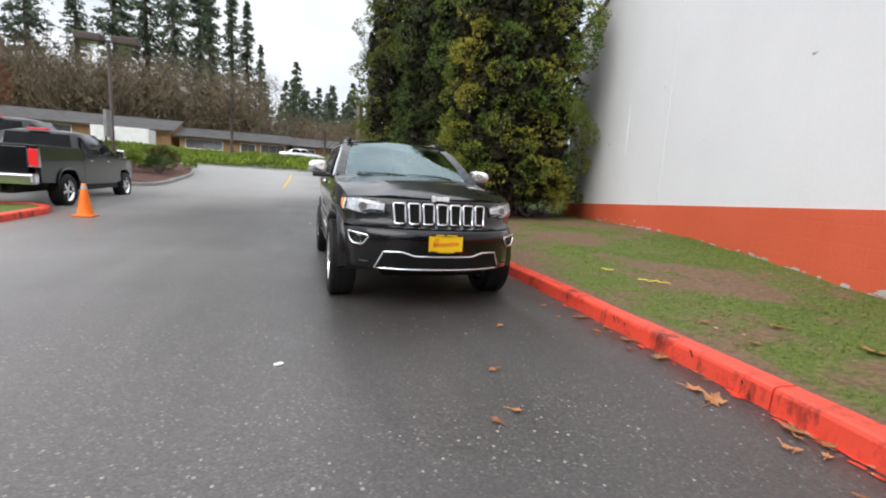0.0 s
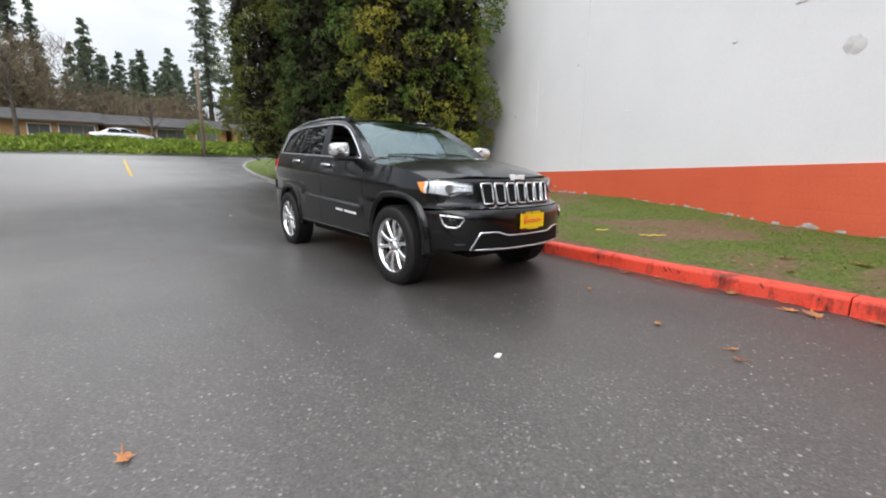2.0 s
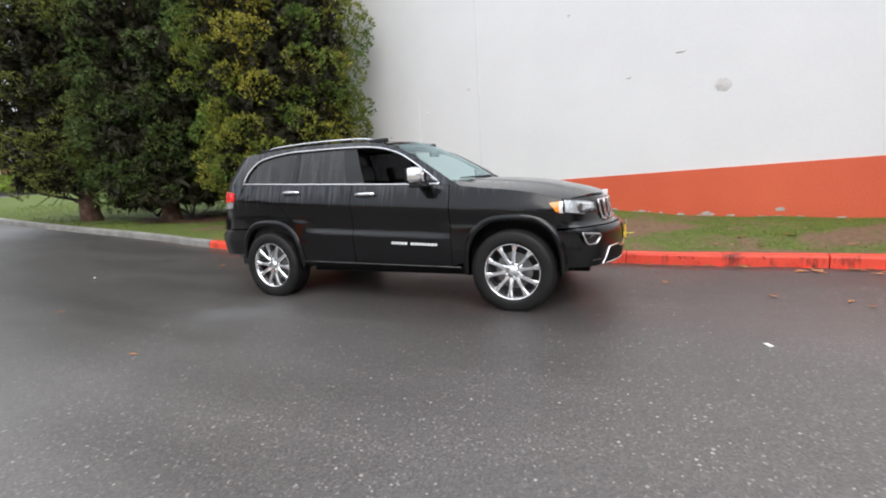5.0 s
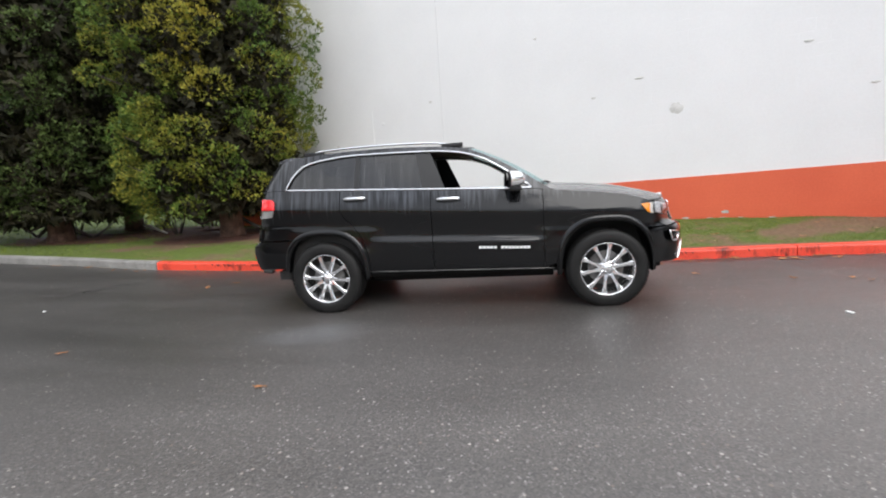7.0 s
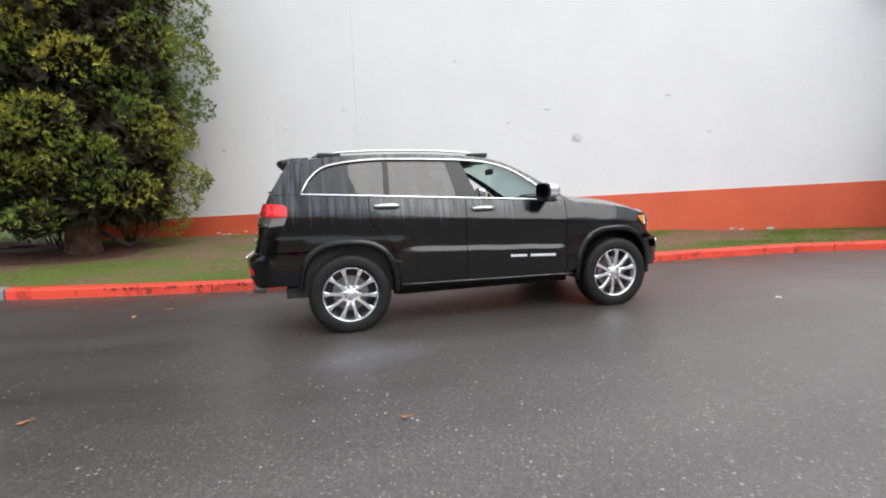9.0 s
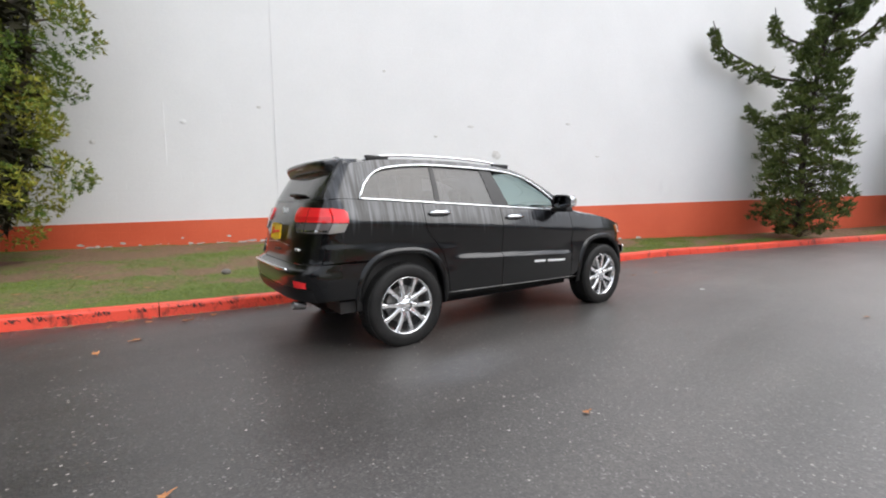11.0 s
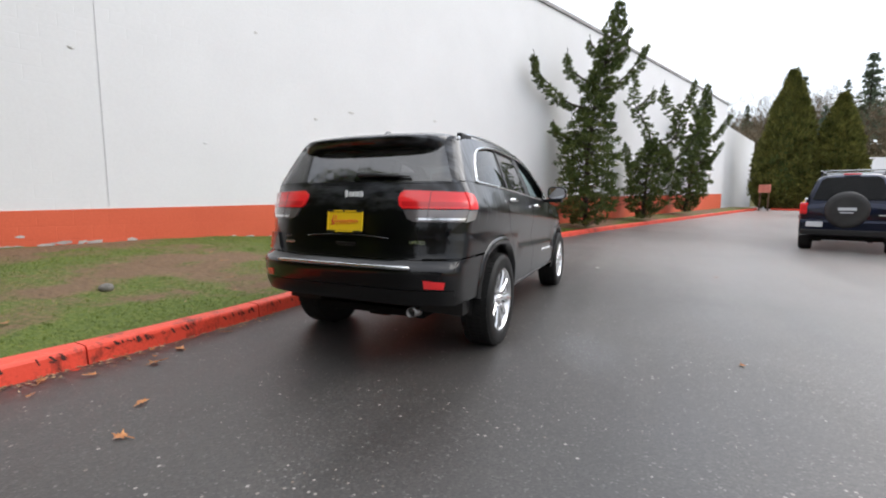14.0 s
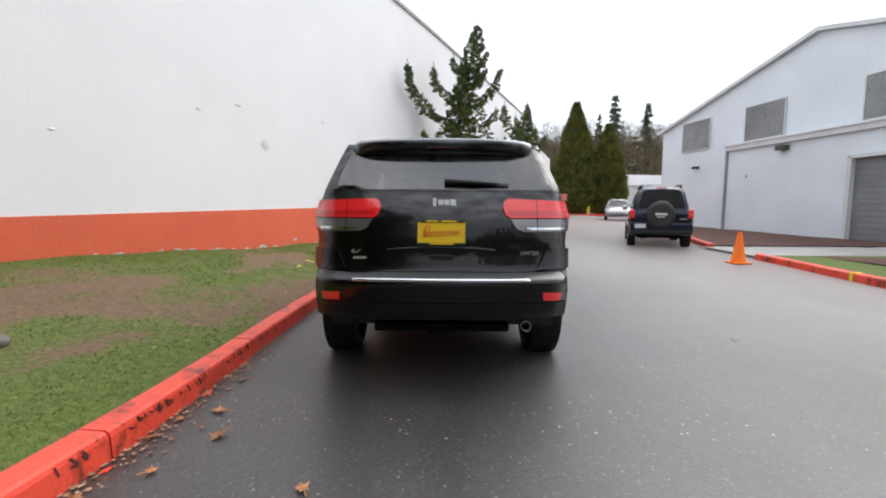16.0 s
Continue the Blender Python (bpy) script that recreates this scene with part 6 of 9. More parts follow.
def shrub(x, y, z, rx, rz, leaf, seed, label, per=300, size=(0.07, 0.14), name="shrub"):
    rng = np.random.default_rng(seed)
    top = thing(name, label, "shrub", at=Matrix.Translation((x, y, z)))
    cs, rs, os_ = [], [], []
    for i in range(26):
        d = unit(rng.normal(size=(1, 3)))[0]
        cs.append((d[0] * rx * 0.62, d[1] * rx * 0.62, rz * 0.45 + abs(d[2]) * rz * 0.42))
        rs.append(rng.uniform(0.28, 0.45) * min(rx, rz * 1.2))
        os_.append((0, 0, rz * 0.2))
    v, f = lobe_cloud(rng, cs, rs, per / max(min(rx, rz), 0.3) ** 0.8, os_, size, up=0.3)
    o = new("foliage", arrays_mesh("foliage", v, f, leaf))
    o.parent = top
    bm = bmesh.new()
    for k in range(7):
        a = k * 2.4
        tube(bm, [(0.05 * math.cos(a), 0.05 * math.sin(a), -0.05), (rx * 0.4 * math.cos(a), rx * 0.4 * math.sin(a), rz * 0.6)], [0.02, 0.006], 5)
    tagged(part("stem_tangle", bm, DARK_BARK, top), kind="stuff")
    return top


for k, (x, y, rx, rz) in enumerate(((6.9, 6.4, 0.8, 1.35), (6.0, 7.3, 0.9, 1.2), (5.9, 8.8, 1.0, 1.5), (7.3, 8.2, 0.8, 1.1), (6.7, 10.0, 1.3, 2.2), (8.0, 11.0, 1.3, 2.4), (6.0, 12.2, 1.2, 2.0), (8.6, 9.6, 1.1, 2.0))):
    shrub(x, y, verge_z(x, y), rx, rz, LEAF_DARK, 40 + k, "dark evergreen shrub against the wall", per=420)


# ---------- twisted junipers along the wall ----------
TAU = Vector((-0.361, -0.9326, 0))      # along the wall, away from the trees
OUT = Vector((-0.9326, 0.361, 0))       # out from the wall


def juniper(x, y, z, leaders, seed, label):
    """leaders: lists of (sideways, height, thickness) from the base up; the first is the bushy body, the others twisted arms."""
    rng = np.random.default_rng(seed)
    top = thing("juniper_tree", label, "tree", "junipers along the wall", at=Matrix.Translation((x, y, z)))
    pts, dirs, sizes = [], [], []
    bm = bmesh.new()

    def out_from_trunk(r):
        b = max(0.84 * r, -0.8)
        return TAU * ((r - 0.93 * b) / 0.40) + OUT * b

    def pad(c, r, away, per, flat):
        """A small clump of scale leaves, fuller above than below, with a few pointed shoots."""
        k = int(per * r * r) + 14
        d = unit(rng.normal(size=(k, 3)))
        d = d[d[:, 2] > rng.uniform(-1.1, 0.2, k)]
        p = np.array(c)[None] + d * (r * rng.uniform(0.45, 1.05, len(d)))[:, None] * np.array([1, 1, flat]) + np.array(away)[None] * (r * 0.8 * rng.uniform(-0.6, 1.0, len(d)))[:, None]
        pts.append(p)
        dirs.append(d * 0.7 + np.array(away)[None] * 0.7 + np.array([0, 0, 0.55]) + rng.normal(0, 0.3, d.shape))
        sizes.append(rng.uniform(0.05, 0.11, len(d)))
        k = 9
        p = np.array(c)[None] + np.array(away)[None] * r * 0.8 + rng.normal(0, r * 0.35, (k, 3))
        pts.append(p)
        dirs.append(np.array(away)[None] * 0.8 + np.array([0, 0, 0.7]) + rng.normal(0, 0.25, (k, 3)))
        sizes.append(rng.uniform(0.12, 0.22, k) * min(1, r / 0.13))

    for n_l, ld in enumerate(leaders):
        f_a, f_r = line([(h, a) for a, h, r in ld]), line([(h, r) for a, h, r in ld])
        h0, rise = ld[0][1], ld[-1][1] - ld[0][1]
        way = lambda h: out_from_trunk(f_a(h)) + Vector((0, 0, h))
        hs = [h0 + rise * k / 15 for k in range(16)]
        tube(bm, [way(h) for h in hs], [max(0.012, (0.10 if n_l == 0 else 0.04) * (1 - 0.9 * k / 15)) for k in range(16)], 6)
        length = sum((way(b) - way(a)).length for a, b in zip(hs, hs[1:]))
        n_t = int((60 if n_l == 0 else 22) * length)
        for i in range(n_t):
            u = (i + rng.uniform(0, 1)) / n_t
            h = h0 + rise * u
            r = f_r(h)
            ang = i * 2.39996 + rng.normal(0, 0.4)
            side_ = TAU * math.cos(ang) + OUT * (0.9 * math.sin(ang))
            if n_l == 0:
                reach = r * (0.95 * math.sqrt(rng.uniform(0.05, 1.0)))
                size = rng.uniform(0.13, 0.25) * min(1.0, 0.22 + 0.8 * r)
            else:
                reach = r * rng.uniform(0.15, 0.8)
                size = rng.uniform(0.06, 0.115) * min(1.0, 0.5 + 2.2 * r)
            c = way(h) + side_ * reach + Vector((0, 0, 0.12 * reach))
            if reach > 0.25:
                tube(bm, [way(h) - Vector((0, 0, 0.15 * reach)), (way(h) + c) / 2 - Vector((0, 0, 0.04)), c], [0.018, 0.012, 0.005], 4)
            pad(c, size, side_, 2300 if n_l == 0 else 3400, 0.5)
        end = way(ld[-1][1])
        grow = (end - way(ld[-1][1] - 0.1 * rise)).normalized()
        pad(end, 0.05, grow, 4000, 1.6)
    pts, dirs, sizes = np.concatenate(pts), np.concatenate(dirs), np.concatenate(sizes)
    v, f = sprays(rng, pts, dirs, sizes, 4, 0.7, 0.15)
    v[:, 2] *= 0.955
    part("trunk", bm, DARK_BARK, top, "grey twisted trunk", shade=True)
    o = new("foliage", arrays_mesh("foliage", v, f, LEAF_JUNIPER))
    o.parent = top
    return top


juniper(-0.28, -11.0, verge_z(-0.28, -11.0) - 0.05, [
    [(0, 0.15, 0.45), (0.0, 0.5, 0.85), (0.0, 1.6, 0.98), (0.0, 2.7, 0.98), (0.08, 3.4, 0.88), (0.15, 4.1, 0.62), (0.25, 5.0, 0.54), (0.45, 5.7, 0.45), (0.6, 6.5, 0.36), (0.75, 7.3, 0.26), (0.82, 7.85, 0.10)],
    [(0.05, 4.1, 0.26), (-0.65, 4.35, 0.30), (-1.15, 4.75, 0.26), (-1.5, 5.1, 0.18), (-1.66, 5.75, 0.05)],
    [(0.25, 4.7, 0.28), (0.9, 5.0, 0.28), (1.35, 5.45, 0.24), (1.75, 6.35, 0.05)],
    [(0.2, 4.9, 0.25), (-0.4, 5.25, 0.26), (-0.7, 5.6, 0.18), (-0.80, 6.2, 0.05)],
    [(0, 2.9, 0.30), (-0.85, 3.25, 0.28), (-1.15, 3.75, 0.05)],
    [(0.4, 5.6, 0.2), (0.9, 5.85, 0.18), (1.15, 6.3, 0.05)],
    [(0.45, 6.2, 0.2), (1.0, 6.5, 0.16), (1.2, 6.9, 0.05)],
    [(0.5, 5.9, 0.2), (0.05, 6.15, 0.16), (-0.10, 6.6, 0.05)]], 21, "tall twisted juniper with upswept arms by the wall")
juniper(-2.15, -16.1, verge_z(-2.15, -16.1) - 0.05, [
    [(0, 0.15, 0.3), (0.05, 0.6, 0.80), (0.1, 1.8, 0.92), (0.2, 2.8, 0.78), (0.3, 3.4, 0.42), (0.3, 3.7, 0.2)],
    [(0.25, 3.0, 0.45), (0.1, 3.8, 0.42), (-0.30, 4.6, 0.40), (-0.62, 5.3, 0.34), (-0.50, 6.3, 0.06)],
    [(-0.5, 4.9, 0.2), (0.0, 5.3, 0.2), (0.2, 5.8, 0.05)],
    [(-0.1, 2.2, 0.4), (-0.75, 2.7, 0.30), (-0.85, 3.5, 0.05)],
    [(0.4, 2.8, 0.5), (1.15, 3.7, 0.50), (1.25, 4.4, 0.42), (0.75, 5.1, 0.32), (0.6, 6.0, 0.06)],
    [(1.2, 4.3, 0.3), (1.35, 5.0, 0.26), (1.65, 5.5, 0.20), (1.80, 6.15, 0.05)],
    [(0.8, 2.2, 0.4), (1.6, 3.1, 0.40), (2.1, 4.0, 0.28), (2.2, 4.9, 0.05)]], 22, "forked twisted juniper by the wall")
juniper(-4.3, -22.3, verge_z(-4.3, -22.3) - 0.05, [
    [(0, 0.2, 0.25), (0.1, 0.9, 0.80), (0.2, 2.0, 0.98), (0.35, 3.0, 0.84), (0.45, 4.0, 0.6), (0.6, 5.0, 0.48), (0.7, 6.0, 0.38), (0.75, 7.2, 0.08)],
    [(0.5, 3.7, 0.3), (1.1, 4.2, 0.30), (1.6, 4.8, 0.2), (1.95, 5.5, 0.05)],
    [(0.4, 2.6, 0.35), (1.1, 3.1, 0.32), (1.65, 4.0, 0.05)],
    [(0.6, 5.2, 0.3), (0.2, 5.8, 0.25), (-0.1, 6.6, 0.05)],
    [(0.2, 3.4, 0.3), (-0.5, 4.2, 0.30), (-0.75, 5.3, 0.05)],
    [(0, 2.2, 0.35), (-0.85, 2.8, 0.32), (-1.1, 3.6, 0.05)]], 23, "leaning twisted juniper by the wall")


# ---------- clipped evergreens at the end of the drive ----------
def clipped_cone(x, y, height, radius, seed, label):
    rng = np.random.default_rng(seed)
    z0 = road_z(x, y) + 0.05
    top = thing("clipped_evergreen", label, "tree", "clipped evergreens", at=Matrix.Translation((x, y, z0)))
    n_s = 15000
    t = rng.uniform(0, 1, n_s) ** 1.25
    prof = np.interp(t, [0, 0.04, 0.2, 0.45, 0.7, 0.88, 1.0], [0.72, 0.92, 1.0, 0.9, 0.60, 0.26, 0.04])
    a = rng.uniform(0, 2 * math.pi, n_s)
    wob = 1 + 0.05 * np.sin(a * 5 + t * 20) + 0.04 * np.sin(a * 3 - t * 31) + rng.normal(0, 0.07, n_s) + 0.07 * np.sin(a * 2 + t * 9 + seed)
    r = radius * prof * wob
    p = np.stack([r * np.cos(a), r * np.sin(a), 0.1 + t * height], axis=1)
    d = np.stack([np.cos(a), np.sin(a), 1.3 + 0 * a], axis=1) + rng.normal(0, 0.3, (n_s, 3))
    v, f = sprays(rng, p, d, rng.uniform(0.18, 0.42, n_s), 4, 0.8, 0.18)
    o = new("foliage", arrays_mesh("foliage", v, f, LEAF_CONE))
    o.parent = top
    part("core", lathe(bmesh.new(), [(radius * 0.6, 0), (radius * 0.9, height * 0.2), (radius * 0.8, height * 0.45), (radius * 0.5, height * 0.72), (0.05, height * 0.97)], 18), LEAF_DARK, top, shade=True)
    return top


clipped_cone(-12.6, -38.2, 10.6, 1.95, 31, "tall dense cone-shaped evergreen behind the red kerb")
clipped_cone(-15.6, -37.6, 8.4, 1.6, 32, "cone-shaped evergreen with a reddish top")


# ---------- firs and bare woods on the slopes behind ----------
def fir_mesh(height, radius, seed, bare=0.15):
    rng = np.random.default_rng(seed)
    pts, dirs = [], []
    levels = int(height * 2.1)
    for i in range(levels):
        t = (i + rng.uniform(0, 1)) / levels
        if t < bare and rng.uniform() < 0.8:
            continue
        zz = height * t
        ln = radius * (1 - t) ** 0.8 * rng.uniform(0.5, 1.15) + 0.2
        for k in range(rng.integers(3, 6)):
            a = rng.uniform(0, 2 * math.pi)
            m = 24
            s = np.linspace(0.08, 1, m)
            dx, dy = math.cos(a), math.sin(a)
            p = np.stack([dx * ln * s, dy * ln * s, zz - 0.35 * ln * s + 0.12 * ln * s * s], axis=1) + rng.normal(0, 0.10 + 0.03 * ln, (m, 3))
            pts.append(p)
            dirs.append(np.stack([dx + 0 * s, dy + 0 * s, -0.5 + 0 * s], axis=1) + rng.normal(0, 0.4, (m, 3)))
    pts, dirs = np.concatenate(pts), np.concatenate(dirs)
    v, f = sprays(rng, pts, dirs, rng.uniform(0.28, 0.62, len(pts)) * (0.65 + radius / 9), 3, 0.9, 0.24)
    bm = bmesh.new()
    tube(bm, [(0, 0, -1), (0, 0, height * 0.5), (0, 0, height * 0.98)], [0.016 * height, 0.010 * height, 0.02], 7)
    return arrays_mesh("crown", v, f, LEAF_FIR), mesh_of("trunk", bm, DARK_BARK, True)


FIRS = [fir_mesh(36, 4.8, 61, 0.25), fir_mesh(30, 4.8, 62, 0.12), fir_mesh(38, 3.6, 63, 0.4), fir_mesh(18, 3.6, 64, 0.05), fir_mesh(33, 3.6, 65, 0.3)]


def fir(x, y, kind, scale, turn):
    top = thing("fir_tree", "tall dark fir on the wooded slope", "tree", "firs on the slope", at=Matrix.Translation((x, y, land_z(x, y) - 0.2)) @ Matrix.Rotation(turn, 4, "Z") @ Matrix.Scale(scale, 4))
    for nm, me in zip(("crown", "trunk"), FIRS[kind]):
        o = new(nm, me)
        o.parent = top
    return top


rng0 = random.Random(5)
for k in range(17):         # the closed ridge of younger firs behind the houses
    fir(-9 + 2.7 * k + rng0.uniform(-0.8, 0.8), 96 + rng0.uniform(-6, 8), 3, rng0.uniform(0.62, 0.95), rng0.uniform(0, 6))
for x, y, k, s in ((-58, 80, 0, 1.0), (-52, 74, 1, 1.1), (-47, 78, 0, 1.05), (-44, 72, 3, 1.5), (-41, 80, 1, 1.15), (-34, 78, 2, 0.82), (-29, 78, 0, 1.05), (-26.5, 84, 1, 1.2),
                   (-21.5, 80, 0, 1.0), (-18.5, 85, 1, 1.15), (-16, 80, 4, 0.98), (-13, 82, 2, 0.84), (-11, 86, 4, 0.85), (-8.5, 84, 4, 0.62), (-5, 112, 3, 1.0), (-2.5, 116, 3, 1.3), (0, 112, 3, 0.9), (3, 118, 3, 1.0), (5, 112, 3, 0.9),
                   (7, 116, 3, 0.95), (9, 112, 3, 0.8), (11, 117, 3, 0.95), (13, 112, 3, 0.9), (10.5, 66, 0, 0.72), (14.5, 66, 3, 0.95), (17, 74, 1, 0.62), (21, 68, 3, 1.1), (25, 78, 4, 0.8), (30, 72, 2, 0.7), (36, 78, 1, 0.8), (44, 80, 0, 0.8),
                   (7.5, 82, 3, 0.75), (3, 84, 3, 0.65)):
    fir(x, y, k, s, rng0.uniform(0, 6))
for x, y, k, s in ((-20.5, -62, 3, 0.42), (-26, -76, 3, 0.55), (-33.6, -84, 3, 0.9), (-42, -88, 3, 0.8), (-29, -98, 3, 0.7), (-36, -100, 3, 0.62), (-12, -92, 3, 0.6), (-19, -90, 3, 0.5), (-47, -100, 1, 0.4),
                   (-10, -105, 3, 0.6), (-55, -95, 3, 0.7), (-62, -92, 1, 0.4)):
    fir(x, y, k, s, rng0.uniform(0, 6))


def bare_wood(name, label, spots, seed, height=(6, 11)):
    """Leafless brush and small trees: fans of thin twigs, too many to count."""
    rng = np.random.default_rng(seed)
    vs = []
    for x, y in spots:
        h = rng.uniform(*height)
        k = 620
        z0 = land_z(x, y)
        root = np.array([x, y, z0 + h * 0.10])
        base = root + rng.normal(0, 1, (k, 3)) * np.array([h * 0.17, h * 0.17, h * 0.03]) + np.array([0, 0, 1]) * (rng.uniform(0, 0.78, k) * h)[:, None]
        d = unit(np.stack([rng.normal(0, 0.8, k), rng.normal(0, 0.8, k), np.ones(k)], axis=1))
        ln = (rng.uniform(0.05, 0.17, k) * h)[:, None]
        w = unit(np.cross(d, rng.normal(size=(k, 3)))) * 0.032
        vs.append(np.stack([base - w, base + w, base + d * ln], axis=1))
        stem = np.array([[x, y, z0 - 0.5]])
        for _ in range(3):
            ww = np.array([0.11, 0.02, 0])
            vs.append(np.stack([stem - ww, stem + ww, stem + np.array([[rng.normal(0, 0.09) * h, rng.normal(0, 0.09) * h, h * rng.uniform(0.6, 0.95)]])], axis=1))
    v = np.concatenate(vs).reshape(-1, 3)
    return tagged(new(name, arrays_mesh(name, v, np.arange(len(v)).reshape(-1, 3), TWIGS)), label, "bare trees", kind="stuff")


r1 = random.Random(9)
bare_wood("bare_wood_uphill", "leafless brown trees and brush behind the houses", [(r1.uniform(-60, -7), r1.uniform(57, 74)) for _ in range(150)], 71, (8, 15))
bare_wood("bare_wood_ridge", "low leafless trees beyond the houses", [(r1.uniform(-10, 44), r1.uniform(60, 84)) for _ in range(90)], 73, (5, 9))
bare_wood("bare_wood_far", "leafless brown trees on the far slope", [(r1.uniform(-90, 5), r1.uniform(-118, -62)) for _ in range(190)], 72, (5, 11))


def leaf_bank(name, label, x0, x1, y0, y1, count, seed, lift, leaf, size=(0.18, 0.36)):
    rng = np.random.default_rng(seed)
    x, y = rng.uniform(x0, x1, count), rng.uniform(y0, y1, count)
    lump = np.array([noise.noise((a * 0.35, b * 0.35, seed)) for a, b in zip(x, y)])
    z = np.array([land_z(a, b) for a, b in zip(x, y)]) + lift * (0.6 + 0.8 * lump) * rng.uniform(0.2, 1, count)
    d = np.stack([rng.normal(0, 0.5, count), rng.normal(-0.3, 0.5, count), np.ones(count)], axis=1)
    v, f = sprays(rng, np.stack([x, y, z], axis=1), d, rng.uniform(*size, count), 4, 1.1, 0.3)
    return tagged(new(name, arrays_mesh(name, v, f, leaf)), label, "ground cover", kind="stuff")


leaf_bank("mossy_brush", "mossy olive-brown brush on the wooded slope", -62, -7, 56, 80, 34000, 83, 10.0, LEAF_BRUSH, (0.35, 0.8))
leaf_bank("mossy_brush_low", "low olive-brown brush beyond the houses", -10, 44, 58, 88, 14000, 84, 4.5, LEAF_BRUSH, (0.3, 0.7))
leaf_bank("mossy_brush_far", "olive-brown brush on the hill beyond the drive", -95, 5, -120, -62, 26000, 85, 6.5, LEAF_BRUSH, (0.35, 0.8))
leaf_bank("ivy_bank", "bright green ivy bank between street and houses", -9, 26, 33.4, 42.5, 20000, 81, 0.5, LEAF_HEDGE)
leaf_bank("ivy_bank_west", "green ivy bank before the houses", -34, -9, 33.4, 43.0, 14000, 82, 0.5, LEAF_HEDGE)
for k, (x, y, rx, rz, leaf) in enumerate(((-9.2, 20.0, 0.72, 1.15, LEAF_LIME), (-8.6, 21.9, 0.9, 1.0, LEAF_CONE), (-10.4, 22.0, 0.8, 0.9, LEAF_CONE), (-7.7, 24.5, 0.4, 0.45, LEAF_HEDGE),
                                          (-9.6, 17.6, 0.55, 0.6, LEAF_HEDGE), (-11.6, 24.2, 1.2, 1.3, LEAF_HEDGE), (-10.2, 25.6, 1.1, 1.1, LEAF_HEDGE), (-12.4, 21.0, 1.1, 1.2, LEAF_HEDGE))):
    shrub(x, y, road_z(x, y) + 0.15, rx, rz, leaf, 90 + k, "rounded green shrub in the planting bed", per=360)
for k, (x, y, rx, rz, leaf) in enumerate(((-8.9, 18.0, 0.75, 0.95, LEAF_LIME), (-7.9, 18.9, 0.75, 0.85, LEAF_DARK), (-8.3, 21.0, 1.0, 1.25, LEAF_CONE))):
    shrub(x, y, road_z(x, y) + 0.22, rx, rz, leaf, 140 + k, "dense rounded shrub at the tip of the planting bed", per=700)
shrub(4.6, 39.5, land_z(4.6, 39.5), 1.6, 1.9, LEAF_HEDGE, 120, "large rounded green shrub on the bank", per=260, size=(0.12, 0.2))

# ---------- pale metal building across the drive ----------
METAL = surface("pale_blue_metal_siding", (0.72, 0.77, 0.82), (0.80, 0.85, 0.90), scale=0.8, fine=20, rough=(0.4, 0.6), bump=0)
wave = METAL.node_tree.nodes.new("ShaderNodeTexWave")
wave.bands_direction = "Y"
wave.inputs["Scale"].default_value = 1.6
w_co = METAL.node_tree.nodes.new("ShaderNodeTexCoord")
w_bump = METAL.node_tree.nodes.new("ShaderNodeBump")
w_bump.inputs["Strength"].default_value, w_bump.inputs["Distance"].default_value = 0.35, 0.012
METAL.node_tree.links.new(w_co.outputs["Object"], wave.inputs["Vector"])
METAL.node_tree.links.new(wave.outputs["Fac"], w_bump.inputs["Height"])
METAL.node_tree.links.new(w_bump.outputs["Normal"], METAL.node_tree.nodes["Principled BSDF"].inputs["Normal"])
METAL_TRIM = surface("white_metal_trim", (0.62, 0.63, 0.64), (0.74, 0.75, 0.76), scale=2, fine=30, rough=(0.35, 0.5), bump=0.03)
SHUTTER = surface("grey_roller_shutter", (0.20, 0.205, 0.215), (0.28, 0.285, 0.295), scale=1.5, fine=30, rough=(0.4, 0.6), bump=0.05)
WINDOW_DARK = plain("dark_window_glass", (0.10, 0.105, 0.11), 0.1, 0.0, 1.0, 1.0)
# sky reflected in the hall panes is painted as an uneven grey
HALL_GLASS = surface("sky_grey_hall_glass", (0.13, 0.135, 0.14), (0.24, 0.245, 0.25), scale=0.9, fine=9, rough=(0.06, 0.2), bump=0, spec=0.9)
POST_BRONZE = surface("bronze_lamp", (0.05, 0.045, 0.04), (0.09, 0.08, 0.07))
HALL_AT = Matrix.Translation((-13.2, -15, 0)) @ Matrix.Rotation(math.atan2(0.17, 0.985), 4, "Z")   # local y runs along the front, +x faces the drive
hall = thing("metal_hall", "pale blue-grey metal hall with a low gable and small windows", "building", at=HALL_AT)
bm = bmesh.new()
pro = [(-5.6, 5.6), (3.2, 7.92), (12.0, 5.6)]
fr = [bm.verts.new((-0.35, y, z)) for y, z in [(-5.6, -0.3), (12.0, -0.3)] + list(reversed(pro))]
bk = [bm.verts.new((-26, v.co.y, v.co.z)) for v in fr]
bm.faces.new(fr)
bm.faces.new(list(reversed(bk)))
for i in range(5):
    bm.faces.new((fr[i], bk[i], bk[(i + 1) % 5], fr[(i + 1) % 5]))
bmesh.ops.recalc_face_normals(bm, faces=bm.faces)
part("wall", bm, METAL, hall, "ribbed pale blue-grey metal siding")
